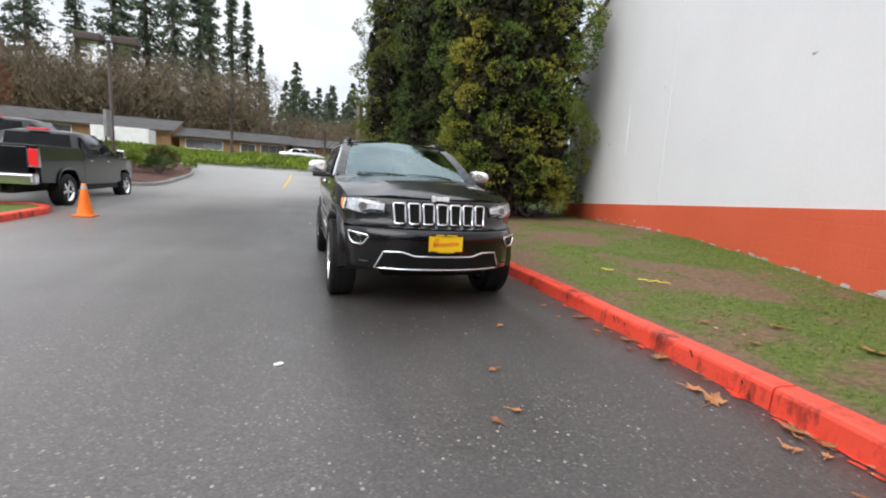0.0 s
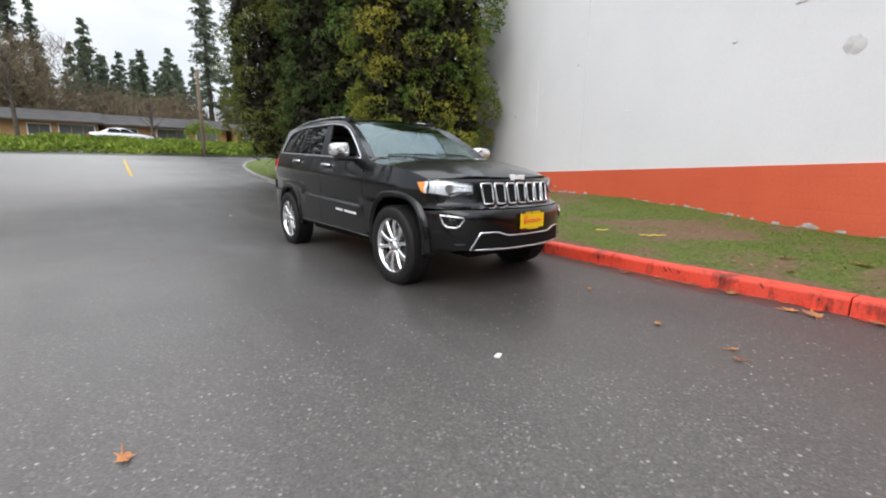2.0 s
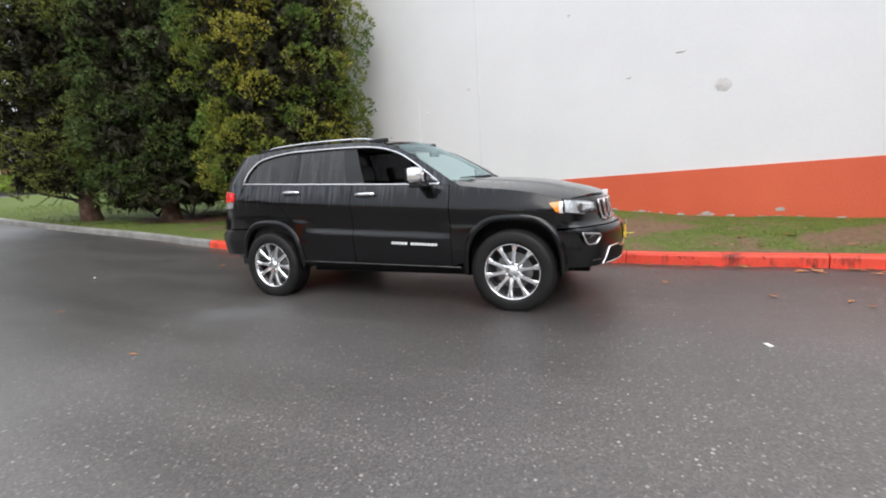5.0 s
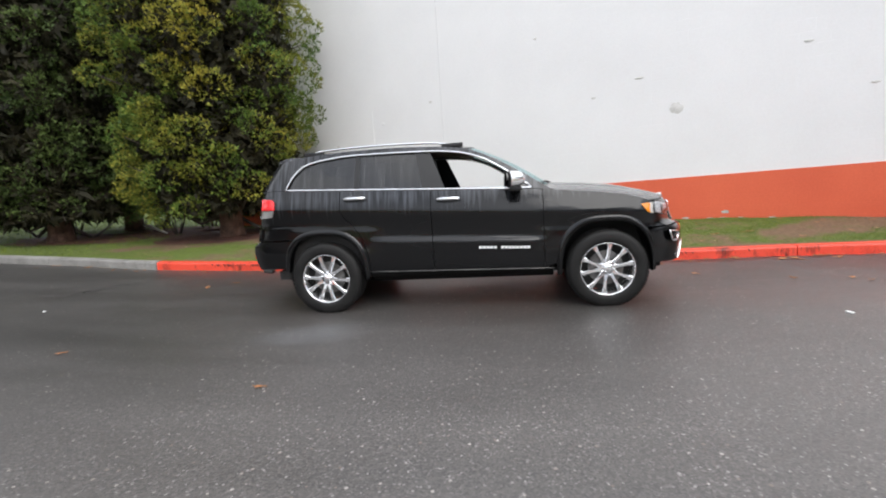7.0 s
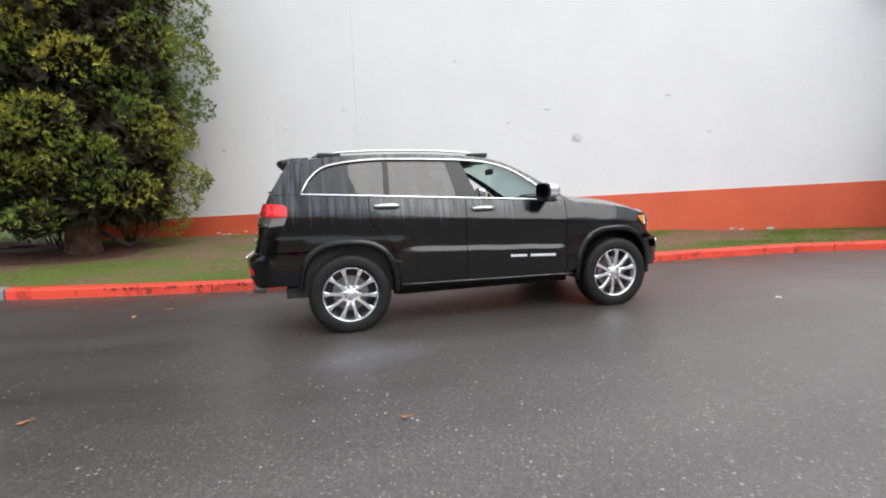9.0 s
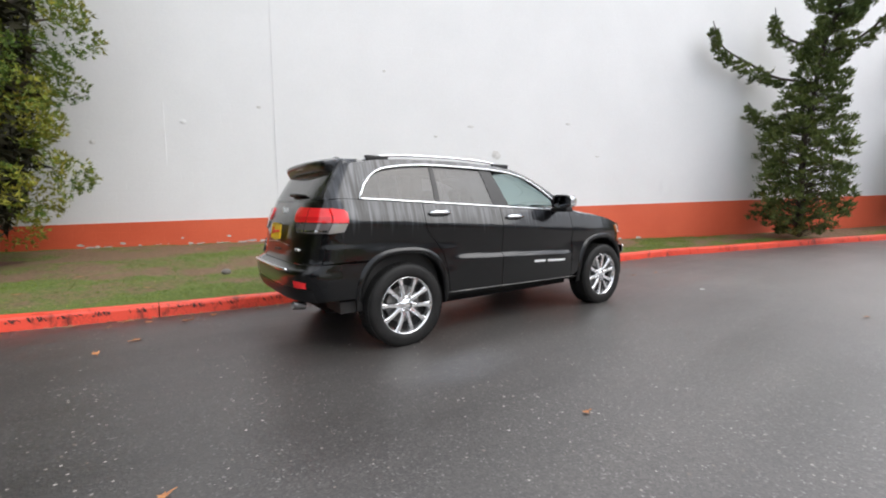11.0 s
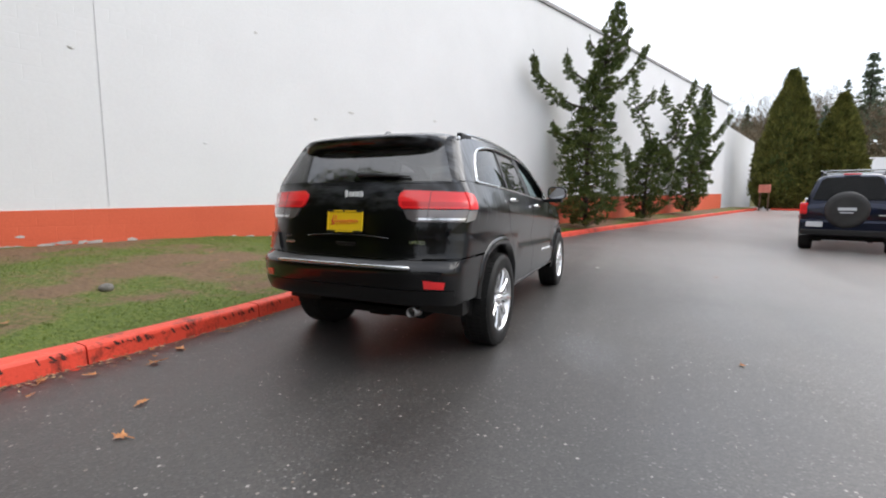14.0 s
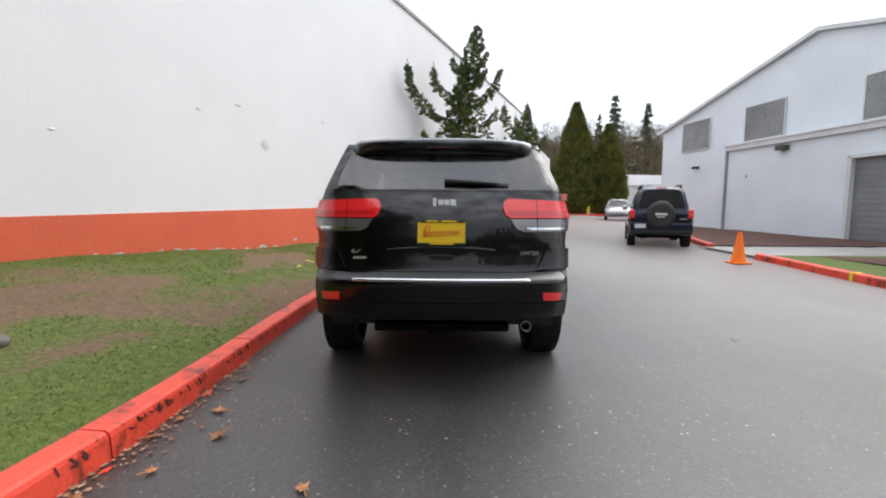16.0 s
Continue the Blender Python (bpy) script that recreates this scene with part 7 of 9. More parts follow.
for a, b in (((-5.8, 5.55), (3.2, 7.95)), ((3.2, 7.95), (12.2, 5.55))):
    bm = bmesh.new()
    q = [bm.verts.new((x, y, z)) for x in (-0.15, -26.2) for y, z in (a, b)]
    q2 = [bm.verts.new((v.co.x, v.co.y, v.co.z + 0.16)) for v in q]
    for f in ((0, 1, 3, 2), ):
        bm.faces.new([q[i] for i in f])
        bm.faces.new([q2[i] for i in reversed(f)])
    for i, j in ((0, 1), (1, 3), (3, 2), (2, 0)):
        bm.faces.new((q[i], q[j], q2[j], q2[i]))
    bmesh.ops.recalc_face_normals(bm, faces=bm.faces)
    part("roof", bm, METAL_TRIM, hall, "white-edged metal roof slope")


def hall_window(parent, x, y0, y1, z0, z1):
    w = part("window", boxes((x, x + 0.05, y0 - 0.035, y1 + 0.035, z1, z1 + 0.035), (x, x + 0.05, y0 - 0.035, y1 + 0.035, z0 - 0.035, z0), (x, x + 0.05, y0 - 0.035, y0, z0, z1), (x, x + 0.05, y1, y1 + 0.035, z0, z1)), METAL_TRIM, parent)
    part("pane", boxes((x - 0.02, x + 0.018, y0, (y0 + y1) / 2 - 0.006, z0, z1)), HALL_GLASS, w)
    part("pane", boxes((x - 0.02, x + 0.018, (y0 + y1) / 2 + 0.006, y1, z0, z1)), HALL_GLASS, w)
    return w


for y0 in (-3.9, 0.1, 4.95, 8.6):
    hall_window(hall, -0.33, y0, y0 + 1.9, 4.32, 5.8)
hl2 = part("wall_lamp", boxes((-0.34, -0.12, -2.95, -2.62, 3.34, 3.46), bevel=0.02), POST_BRONZE, hall, "small dark lamp under the windows")
part("lamp_glass", boxes((-0.30, -0.14, -2.92, -2.65, 3.325, 3.338)), LENS, hl2)
annex = thing("metal_annex", "low pale metal annex with a grey roller door", "building", at=HALL_AT)
for d in ((-0.34, 0.0, -0.4, 4.95, -0.3, 3.95), (-0.34, 0.0, 8.4, 13, -0.3, 3.95), (-0.34, 0.0, 4.95, 8.4, 3.02, 3.95)):
    part("wall", boxes(d), METAL, annex, "ribbed pale metal siding")
part("fascia", boxes((-0.36, 0.12, -0.5, 13.1, 3.92, 4.14), (-0.36, 0.16, -0.5, 13.1, 4.12, 4.2), bevel=0.02), METAL_TRIM, annex, "white metal gutter and fascia")
sh = part("roller_door", boxes((-0.22, -0.16, 4.95, 8.4, -0.2, 3.02)), SHUTTER, annex, "closed grey roller door")
for k in range(15):
    part("slat", boxes((-0.17, -0.145, 4.97, 8.38, 0.02 + 0.2 * k, 0.19 + 0.2 * k), bevel=0.01), SHUTTER, sh)
part("door_frame", boxes((-0.02, 0.06, 4.83, 4.97, -0.2, 3.12), (-0.02, 0.06, 8.38, 8.52, -0.2, 3.12), (-0.02, 0.06, 4.83, 8.52, 3.02, 3.14)), METAL_TRIM, annex)
lamp = part("wall_lamp", boxes((0.0, 0.28, 2.2, 2.6, 3.62, 3.82), bevel=0.03), POST_BRONZE, annex, "dark flood lamp under the eaves")
part("lamp_glass", boxes((0.05, 0.26, 2.23, 2.57, 3.60, 3.618)), LENS, lamp)
part("downpipe", boxes((-0.05, 0.07, -0.52, -0.40, -0.2, 3.95), bevel=0.02), SHUTTER, annex, "grey downpipe at the annex corner")
part("door_bell", boxes((0.0, 0.06, 0.55, 0.68, 2.66, 2.78), bevel=0.01), METAL_TRIM, annex)
hall2 = thing("far_shed", "low white shed with a pale roof beyond the drive", "building", at=Matrix.Translation((-24, -46, 0.6)) @ Matrix.Rotation(radians(12), 4, "Z"))
part("wall", boxes((-8, 10, -4, 4, -0.5, 3.2)), METAL_TRIM, hall2)
bm = bmesh.new()
q = [bm.verts.new(p) for p in ((-8.3, 4.3, 3.15), (10.3, 4.3, 3.15), (10.3, -4.3, 5.0), (-8.3, -4.3, 5.0))]
bm.faces.new(q)
bmesh.ops.solidify(bm, geom=bm.faces[:], thickness=0.15)
part("roof", bm, surface("pale_shed_roof", (0.5, 0.5, 0.52), (0.62, 0.62, 0.64), rough=(0.4, 0.6), bump=0.03), hall2)

# ---------- row of low houses on the bank ----------
POST = surface("dark_brown_post", (0.035, 0.022, 0.018), (0.07, 0.048, 0.04), rough=(0.5, 0.7), bump=0.05)
TAN = surface("tan_board_wall", (0.30, 0.165, 0.075), (0.46, 0.27, 0.13), scale=1.2, fine=25, rough=(0.6, 0.8), bump=0.1)
ROOF_GREY = surface("grey_roof_shingles", (0.11, 0.107, 0.107), (0.20, 0.195, 0.19), scale=1.5, fine=18, rough=(0.6, 0.85), bump=0.4, dist=0.02)
WHITE_TRIM = surface("white_painted_trim", (0.66, 0.66, 0.64), (0.80, 0.80, 0.78), scale=2, fine=30, rough=(0.5, 0.7), bump=0.05)


def row_house(x0, x1, y0, z0, ridge, eave, windows, label):
    h = thing("row_house", label, "house", "row of low houses", at=Matrix.Translation((x0, y0, z0)))
    w = x1 - x0
    bm = boxes((0, w, 0, 8, -1.2, eave))
    g0 = [bm.verts.new(p) for p in ((0, 0, eave), (0, 8, eave), (0, 4, ridge - 0.05))]
    bm.faces.new(g0)
    g1 = [bm.verts.new(p) for p in ((w, 0, eave), (w, 4, ridge - 0.05), (w, 8, eave))]
    bm.faces.new(g1)
    part("wall", bm, TAN, h, "tan boarded wall")
    for y_e, y_r in ((-0.7, 4.02), (8.7, 3.98)):
        bm = bmesh.new()
        q = [bm.verts.new(p) for p in ((-0.4, y_e, eave - 0.12), (w + 0.4, y_e, eave - 0.12), (w + 0.4, y_r, ridge), (-0.4, y_r, ridge))]
        bm.faces.new(q)
        bmesh.ops.solidify(bm, geom=bm.faces[:], thickness=0.14)
        bmesh.ops.recalc_face_normals(bm, faces=bm.faces)
        part("roof", bm, ROOF_GREY, h, "dark grey shingle roof slope")
    part("gutter", boxes((-0.4, w + 0.4, -0.80, -0.70, eave - 0.2, eave - 0.08)), POST, h)
    for a, b, c, d in windows:
        win = part("window", boxes((a, b, -0.06, 0.0, d, d + 0.09), (a, b, -0.06, 0.0, c - 0.09, c), (a - 0.08, a, -0.06, 0.0, c - 0.09, d + 0.09), (b, b + 0.08, -0.06, 0.0, c - 0.09, d + 0.09)), WHITE_TRIM, h)
        m = max(1, round((b - a) / 0.9))
        for k in range(m):
            part("pane", boxes((a + (b - a) * k / m + 0.03, a + (b - a) * (k + 1) / m - 0.03, -0.03, 0.01, c, d)), WINDOW_DARK, win)
    return h


row_house(-31, -14, 46, 3.6, 3.35, 1.95, [(1.5, 3.6, 0.6, 1.6), (5.5, 8.6, 0.6, 1.6), (14.2, 15.6, 0.4, 1.7)], "low tan house with a long grey roof")
row_house(-13.2, -2.7, 46, 3.6, 2.75, 1.55, [(0.6, 4.0, 0.35, 1.2), (5.8, 7.2, 0.3, 1.15), (7.8, 10.2, 0.15, 1.2)], "low tan house with white-framed windows")
row_house(-2.2, 8.0, 46.6, 3.6, 2.7, 1.5, [(0.5, 2.4, 0.2, 1.1), (4.0, 6.5, 0.2, 1.2), (7.4, 9.2, 0.2, 1.2)], "low tan house with a grey roof")
row_house(8.6, 15.6, 43.5, 3.4, 2.4, 1.45, [(0.4, 2.2, 0.15, 1.15), (2.6, 4.6, 0.15, 1.15)], "low house with large white-framed windows")
row_house(16.5, 27, 45, 3.5, 2.5, 1.5, [(1.0, 3.0, 0.3, 1.2), (5.0, 8.0, 0.3, 1.2)], "low tan house beyond the cypresses")
trailer = thing("white_trailer", "white box trailer parked before the houses", "trailer", at=Matrix.Translation((-17.2, 43.5, land_z(-17.2, 43.5))))
part("box_body", boxes((-2.3, 2.3, -1.1, 1.1, 0.5, 2.1), bevel=0.06), WHITE_TRIM, trailer)
for x in (-1.2, 1.2):
    part("wheel", lathe(bmesh.new(), [(0.32, -0.1), (0.32, 0.1)], 16, Matrix.Translation((x, -1.0, 0.32)) @ Matrix.Rotation(math.pi / 2, 4, "X")), TYRE, trailer)

# ---------- posts, lamps, signs ----------
sl = thing("street_lamp", "dark lamp post with two box heads in the planting bed", "street lamp", at=Matrix.Translation((-10.8, 22, road_z(0, 22) + 0.4)))
part("pole", lathe(bmesh.new(), [(0.13, -0.3), (0.12, 0.3), (0.085, 0.5), (0.075, 6.3)], 12), POST, sl, shade=True)
part("arm", boxes((-0.95, 0.95, -0.04, 0.04, 6.18, 6.28)), POST, sl)
for s in (-1, 1):
    hd = part("lamp_head", boxes((s * 0.80 - 0.60, s * 0.80 + 0.60, -0.34, 0.34, 6.10, 6.52), bevel=0.10), POST, sl)
    part("lamp_glass", boxes((s * 0.80 - 0.42, s * 0.80 + 0.42, -0.24, 0.24, 6.07, 6.098)), LENS, hd)
sp = thing("sign_post", "grey sign seen edge-on on a post", "sign", at=Matrix.Translation((-10.4, 20, road_z(0, 20) + 0.5)))
part("post", boxes((-0.04, 0.04, -0.04, 0.04, -0.3, 2.5)), POST, sp)
part("sign_panel", boxes((0.04, 0.16, -0.35, 0.35, 1.3, 2.6), bevel=0.01), KERB_GREY, sp)
up = thing("utility_pole", "weathered wooden utility pole on the bank", "pole", at=Matrix.Translation((3.35, 32.5, road_z(0, 32.5))))
part("pole", lathe(bmesh.new(), [(0.14, -0.3), (0.12, 6.2), (0.11, 6.25)], 10), surface("weathered_pole", (0.14, 0.10, 0.07), (0.27, 0.2, 0.15), bump=0.3), up, shade=True)
for k, (x, y, h) in enumerate(((-7.6, 41, 7.0), (1.2, 44, 4.2))):
    bt = thing("bare_tree", "small leafless street tree", "tree", at=Matrix.Translation((x, y, land_z(x, y))))
    bm, rr = bmesh.new(), random.Random(k)
    tube(bm, [(0, 0, -0.2), (0, 0, h * 0.4), (0.1, 0, h * 0.9)], [0.16, 0.12, 0.02], 7)
    for j in range(34):
        a, z = rr.uniform(0, 6.28), rr.uniform(0.35, 0.85) * h
        ln = rr.uniform(0.6, 1.7) * (1.2 - z / h) * h / 4
        tube(bm, [(0, 0, z), (ln * 0.5 * math.cos(a), ln * 0.5 * math.sin(a), z + ln * 0.5), (ln * math.cos(a + 0.3), ln * math.sin(a + 0.3), z + ln * 1.1)], [0.035, 0.02, 0.006], 4)
    tagged(part("twig_tangle", bm, DARK_BARK, bt), kind="stuff")
SIGN_RED = surface("faded_red_sign", (0.55, 0.15, 0.11), (0.70, 0.26, 0.19), rough=(0.4, 0.6), bump=0.02)
rs = thing("notice_sign", "small faded red notice on two posts", "sign", at=Matrix.Translation((-10.55, -34.6, road_z(0, -34.6))) @ Matrix.Rotation(radians(-18), 4, "Z"))
part("sign_panel", boxes((-0.38, 0.38, -0.0, 0.04, 1.35, 1.95), bevel=0.01), SIGN_RED, rs)
for x in (-0.26, 0.26):
    part("post", boxes((x - 0.04, x + 0.04, -0.06, 0.0, -0.3, 1.85)), BARK, rs)
hy = thing("fire_hydrant", "yellow fire hydrant by the red kerb", "hydrant", at=Matrix.Translation((-13.45, -36.2, road_z(0, -36) + 0.05)))
YEL = surface("hydrant_yellow", (0.75, 0.5, 0.03), (0.85, 0.6, 0.06), rough=(0.35, 0.5), bump=0.03)
part("barrel", lathe(bmesh.new(), [(0.17, 0), (0.17, 0.04), (0.12, 0.05), (0.12, 0.5), (0.15, 0.52), (0.15, 0.56), (0.10, 0.66), (0.04, 0.72), (0.03, 0.77)], 16), YEL, hy, shade=True)
for s in (-1, 1):
    part("nozzle", lathe(bmesh.new(), [(0.06, 0.1), (0.06, 0.2), (0.045, 0.22)], 10, Matrix.Translation((0, 0, 0.40)) @ Matrix.Rotation(s * math.pi / 2, 4, "Y")), YEL, hy)

# copper-leaved tree at the edge of the car park
def copper_tree(x, y, height, radius, seed):
    rng = np.random.default_rng(seed)
    top = thing("copper_tree", "tree still carrying red-brown withered leaves", "tree", at=Matrix.Translation((x, y, land_z(x, y))))
    part("trunk", trunk_mesh([(0, 0, -0.3), (0.05, 0, 1.5), (0.0, 0.1, 4.0), (0, 0, height * 0.9)], [0.26, 0.2, 0.14, 0.04], seed=seed), DARK_BARK, top, shade=True)
    cs, rs, os_ = [], [], []
    for i in range(60):
        d = unit(rng.normal(size=(1, 3)))[0] * rng.uniform(0.4, 0.85)
        cs.append((d[0] * radius, d[1] * radius, height * 0.6 + d[2] * height * 0.38))
        rs.append(rng.uniform(0.5, 0.9))
        os_.append((0, 0, height * 0.5))
    v, f = lobe_cloud(rng, cs, rs, 150, os_, (0.12, 0.22), up=0.1)
    o = new("crown", arrays_mesh("crown", v, f, leaf_material("withered_leaf", (0.09, 0.03, 0.015), (0.26, 0.10, 0.05))))
    o.parent = top


copper_tree(-17.3, 22.5, 7.6, 2.1, 55)

# ---------- other vehicles ----------
def lofted(name, sections, material, parent, label="", cap=True, step=2):
    """A closed skin through cross-sections [(y, [(x, z), ...])], x from the middle outwards and down; mirrored."""
    bm, rings = bmesh.new(), []
    for y, pts in sections:
        rings.append([bm.verts.new((x, y, z)) for x, z in pts] + [bm.verts.new((-x, y, z)) for x, z in reversed(pts) if x > 1e-6])
    n = len(rings[0])
    for a, b in zip(rings, rings[1:]):
        for k in range(n):
            j = (k + 1) % n
            bm.faces.new((a[k], a[j], b[j], b[k]))
    if cap:
        bm.faces.new(rings[0])
        bm.faces.new(list(reversed(rings[-1])))
    bmesh.ops.recalc_face_normals(bm, faces=bm.faces)
    return part(name, bm, material, parent, label, shade=True)


def road_wheel(parent, x, y, r, width, rim, spokes=6, rim_mat=None):
    s = 1 if x > 0 else -1
    at = Matrix.Translation((x, y, r)) @ Matrix.Rotation(s * math.pi / 2, 4, "Y")
    h = width / 2
    ty = part("wheel", lathe(bmesh.new(), [(rim, -h), (r * 0.95, -h), (r, -h * 0.75), (r, h * 0.75), (r * 0.95, h), (rim, h * 0.95)], 32, at, cap=False), TYRE, parent, shade=True)
    bm = bmesh.new()
    lathe(bm, [(rim * 0.9, -h * 0.5), (rim * 0.9, h * 0.6), (rim, h * 0.9), (rim * 1.02, h * 0.95)], 28, at, cap=False)
    lathe(bm, [(rim * 0.3, h * 0.2), (rim * 0.28, h * 0.75), (0.01, h * 0.8)], 14, at)
    for k in range(spokes):
        box(bm, rim * 0.2, rim * 0.95, -rim * 0.11, rim * 0.11, h * 0.45, h * 0.72, m=at @ Matrix.Rotation(2 * math.pi * k / spokes, 4, "Z"))
    part("rim", bm, rim_mat or ALLOY, ty)
    part("disc", lathe(bmesh.new(), [(0.01, 0), (rim * 0.88, 0), (rim * 0.88, h * 0.1)], 20, at), TRIM_DARK, ty)
    return ty


def flat_pane(name, corners, material, parent, out=(0, 0, 0), label=""):
    bm = bmesh.new()
    q = [bm.verts.new(Vector(c) + Vector(out)) for c in corners]
    bm.faces.new(q)
    bmesh.ops.solidify(bm, geom=bm.faces[:], thickness=0.008)
    bmesh.ops.recalc_face_normals(bm, faces=bm.faces)
    return part(name, bm, material, parent, label)


def section(w, z0, zs, zt, wt, crown=0.04):
    """Half a cross-section: flat top of half width wt, shoulder at zs, sill at z0."""
    return [(0, zt + crown), (wt * 0.6, zt + crown * 0.7), (wt * 0.93, zt), (wt, zt - 0.05), (w * 0.985, zs + 0.02), (w, zs - 0.08), (w, (z0 + zs) / 2), (w * 0.97, z0), (0, z0)]


NAVY = car_paint("dark_navy_paint", (0.003, 0.007, 0.026), (0.005, 0.011, 0.036), 0.15)
CHARCOAL = car_paint("charcoal_metallic_paint", (0.008, 0.008, 0.009), (0.018, 0.017, 0.018), 0.2)
SILVER = car_paint("silver_paint", (0.42, 0.43, 0.45), (0.50, 0.51, 0.53), 0.3)

WHITE_PAINT = car_paint("white_car_paint", (0.70, 0.71, 0.72), (0.78, 0.79, 0.80), 0.3)
DARK_GLASS = plain("car_window_dark", (0.008, 0.009, 0.010), 0.05, 0.0, 0.0, 0.35)
RIM_BAR = plain("plate_pale", (0.6, 0.62, 0.65), 0.5)


def navy_suv(at):
    """Boxy sport utility vehicle; its rear faces +y."""
    c = thing("navy_suv", "dark navy sport utility vehicle with a rear spare wheel, parked", "car", at=at)
    w = 0.90
    lofted("body", [(-2.12, section(0.74, 0.45, 0.86, 0.92, 0.68, 0.0)), (-2.0, section(0.84, 0.38, 0.92, 1.0, 0.78)), (-1.3, section(w, 0.33, 1.0, 1.08, 0.82)), (-0.85, section(w, 0.33, 1.05, 1.12, 0.83)),
                    (0.5, section(w, 0.33, 1.06, 1.12, 0.84)), (1.9, section(w, 0.36, 1.06, 1.12, 0.84)), (2.06, section(0.86, 0.40, 1.05, 1.1, 0.8)), (2.1, section(0.82, 0.42, 1.02, 1.06, 0.78))], NAVY, c)
    rib = lambda z: [(0, z), (0.36, z - 0.008), (0.52, z - 0.03), (0.61, z - 0.085), (0.70, 1.42), (0.80, 1.08), (0, 1.05)]
    low = [(0, 1.10), (0.36, 1.10), (0.52, 1.10), (0.62, 1.098), (0.70, 1.094), (0.79, 1.08), (0, 1.05)]
    lofted("cabin", [(-0.95, low), (-0.35, rib(1.72)), (0.3, rib(1.79)), (1.5, rib(1.79)), (1.76, rib(1.765)), (1.86, rib(1.70)), (2.08, low)], NAVY, c)
    flat_pane("rear_glass", [(-0.66, 2.055, 1.18), (0.66, 2.055, 1.18), (0.53, 1.90, 1.62), (0.44, 1.878, 1.68), (-0.44, 1.878, 1.68), (-0.53, 1.90, 1.62)], DARK_GLASS, c, (0, 0.03, 0.01), "dark rear window")
    wp = part("rear_wiper", boxes((-0.30, 0.05, 2.085, 2.10, 1.20, 1.215), bevel=0.004), SATIN, c)
    part("wiper_boss", boxes((0.02, 0.09, 2.07, 2.105, 1.17, 1.225), bevel=0.012), SATIN, wp)
    for s in (-1, 1):
        for y0, y1 in ((-0.62, 0.18), (0.26, 1.0), (1.08, 1.72)):
            flat_pane("side_glass", [(s * 0.80, y0 if y0 > -0.6 else -0.8, 1.14), (s * 0.80, y1, 1.14), (s * 0.655, y1 - 0.02, 1.64), (s * 0.655, max(y0, -0.35), 1.64)], DARK_GLASS, c, (s * 0.008, 0, 0))
        tl = part("tail_lamp", boxes((s * 0.81 - 0.075, s * 0.81 + 0.075, 2.0, 2.12, 0.86, 1.13), bevel=0.035), RED_LENS, c, "red tail lamp")
        part("tail_lens", boxes((s * 0.81 - 0.05, s * 0.81 + 0.05, 2.11, 2.128, 0.955, 1.005), bevel=0.006), LENS, tl)
        part("lamp_foot", boxes((s * 0.81 - 0.06, s * 0.81 + 0.06, 2.105, 2.126, 0.875, 0.92), bevel=0.006), RED_DEEP, tl)
        rr = part("roof_rail", boxes((s * 0.56 - 0.018, s * 0.56 + 0.018, -0.25, 1.72, 1.825, 1.862), bevel=0.012), ALLOY, c, "silver roof rail")
        for y in (-0.22, 0.7, 1.62):
            part("rail_foot", boxes((s * 0.56 - 0.022, s * 0.56 + 0.022, y - 0.06, y + 0.06, 1.735, 1.84), bevel=0.01), SATIN, rr)
        part("door_mirror", boxes((s * 0.98 - 0.1, s * 0.98 + 0.1, -0.72, -0.6, 1.1, 1.26), bevel=0.03), CHROME if s > 0 else SATIN, c)
        part("wheel_arch", boxes((s * 0.90 - 0.035, s * 0.90 + 0.03, 0.88, 1.80, 0.74, 0.84), bevel=0.025), NAVY, c)
        for y in (-1.33, 1.33):
            road_wheel(c, s * 0.79, y, 0.365, 0.24, 0.21)
    for y in (0.25, 1.45):
        part("roof_crossbar", boxes((-0.56, 0.56, y - 0.03, y + 0.03, 1.845, 1.872), bevel=0.01), ALLOY, c, "silver roof crossbar")
    for d in ((-0.87, 0.87, 1.98, 2.21, 0.42, 0.75), (-0.84, 0.84, -2.25, -2.0, 0.42, 0.66)):
        bp = part("bumper", boxes(d, bevel=0.06), NAVY, c, "dark navy bumper")
        y = d[3] if d[3] > 0 else d[2]
        part("lower_bumper", boxes((d[0] + 0.04, d[1] - 0.04, y - 0.03, y + 0.012, 0.40, 0.53), bevel=0.02), SATIN, bp, "dark grey plastic lower bumper")
    part("underside", boxes((-0.66, 0.66, -1.9, 1.95, 0.28, 0.42), bevel=0.03), UNDER, c)
    part("high_brake_light", boxes((-0.15, 0.15, 1.80, 1.87, 1.745, 1.775), bevel=0.006), RED_LENS, c)
    sp = part("spare_wheel", lathe(bmesh.new(), [(0.05, 0.0), (0.37, 0.0), (0.395, 0.03), (0.395, 0.17), (0.365, 0.20), (0.27, 0.208), (0.01, 0.205)], 36, Matrix.Translation((0.02, 2.06, 0.97)) @ Matrix.Rotation(radians(-90), 4, "X")), surface("spare_cover_vinyl", (0.018, 0.018, 0.018), (0.042, 0.042, 0.042), rough=(0.35, 0.55), bump=0.1), c, "black vinyl spare wheel cover", shade=True)
    part("cover_mark", boxes((-0.15, 0.17, 2.262, 2.272, 0.955, 1.02), (-0.10, 0.13, 2.262, 2.272, 0.895, 0.92), bevel=0.003), RIM_BAR, sp)
    part("number_plate", boxes((0.42, 0.73, 2.205, 2.222, 0.585, 0.70), bevel=0.004), RIM_BAR, c, "pale number plate")
    part("model_bar", boxes((-0.70, -0.52, 2.108, 2.122, 0.845, 0.868), bevel=0.003), RIM_BAR, c)
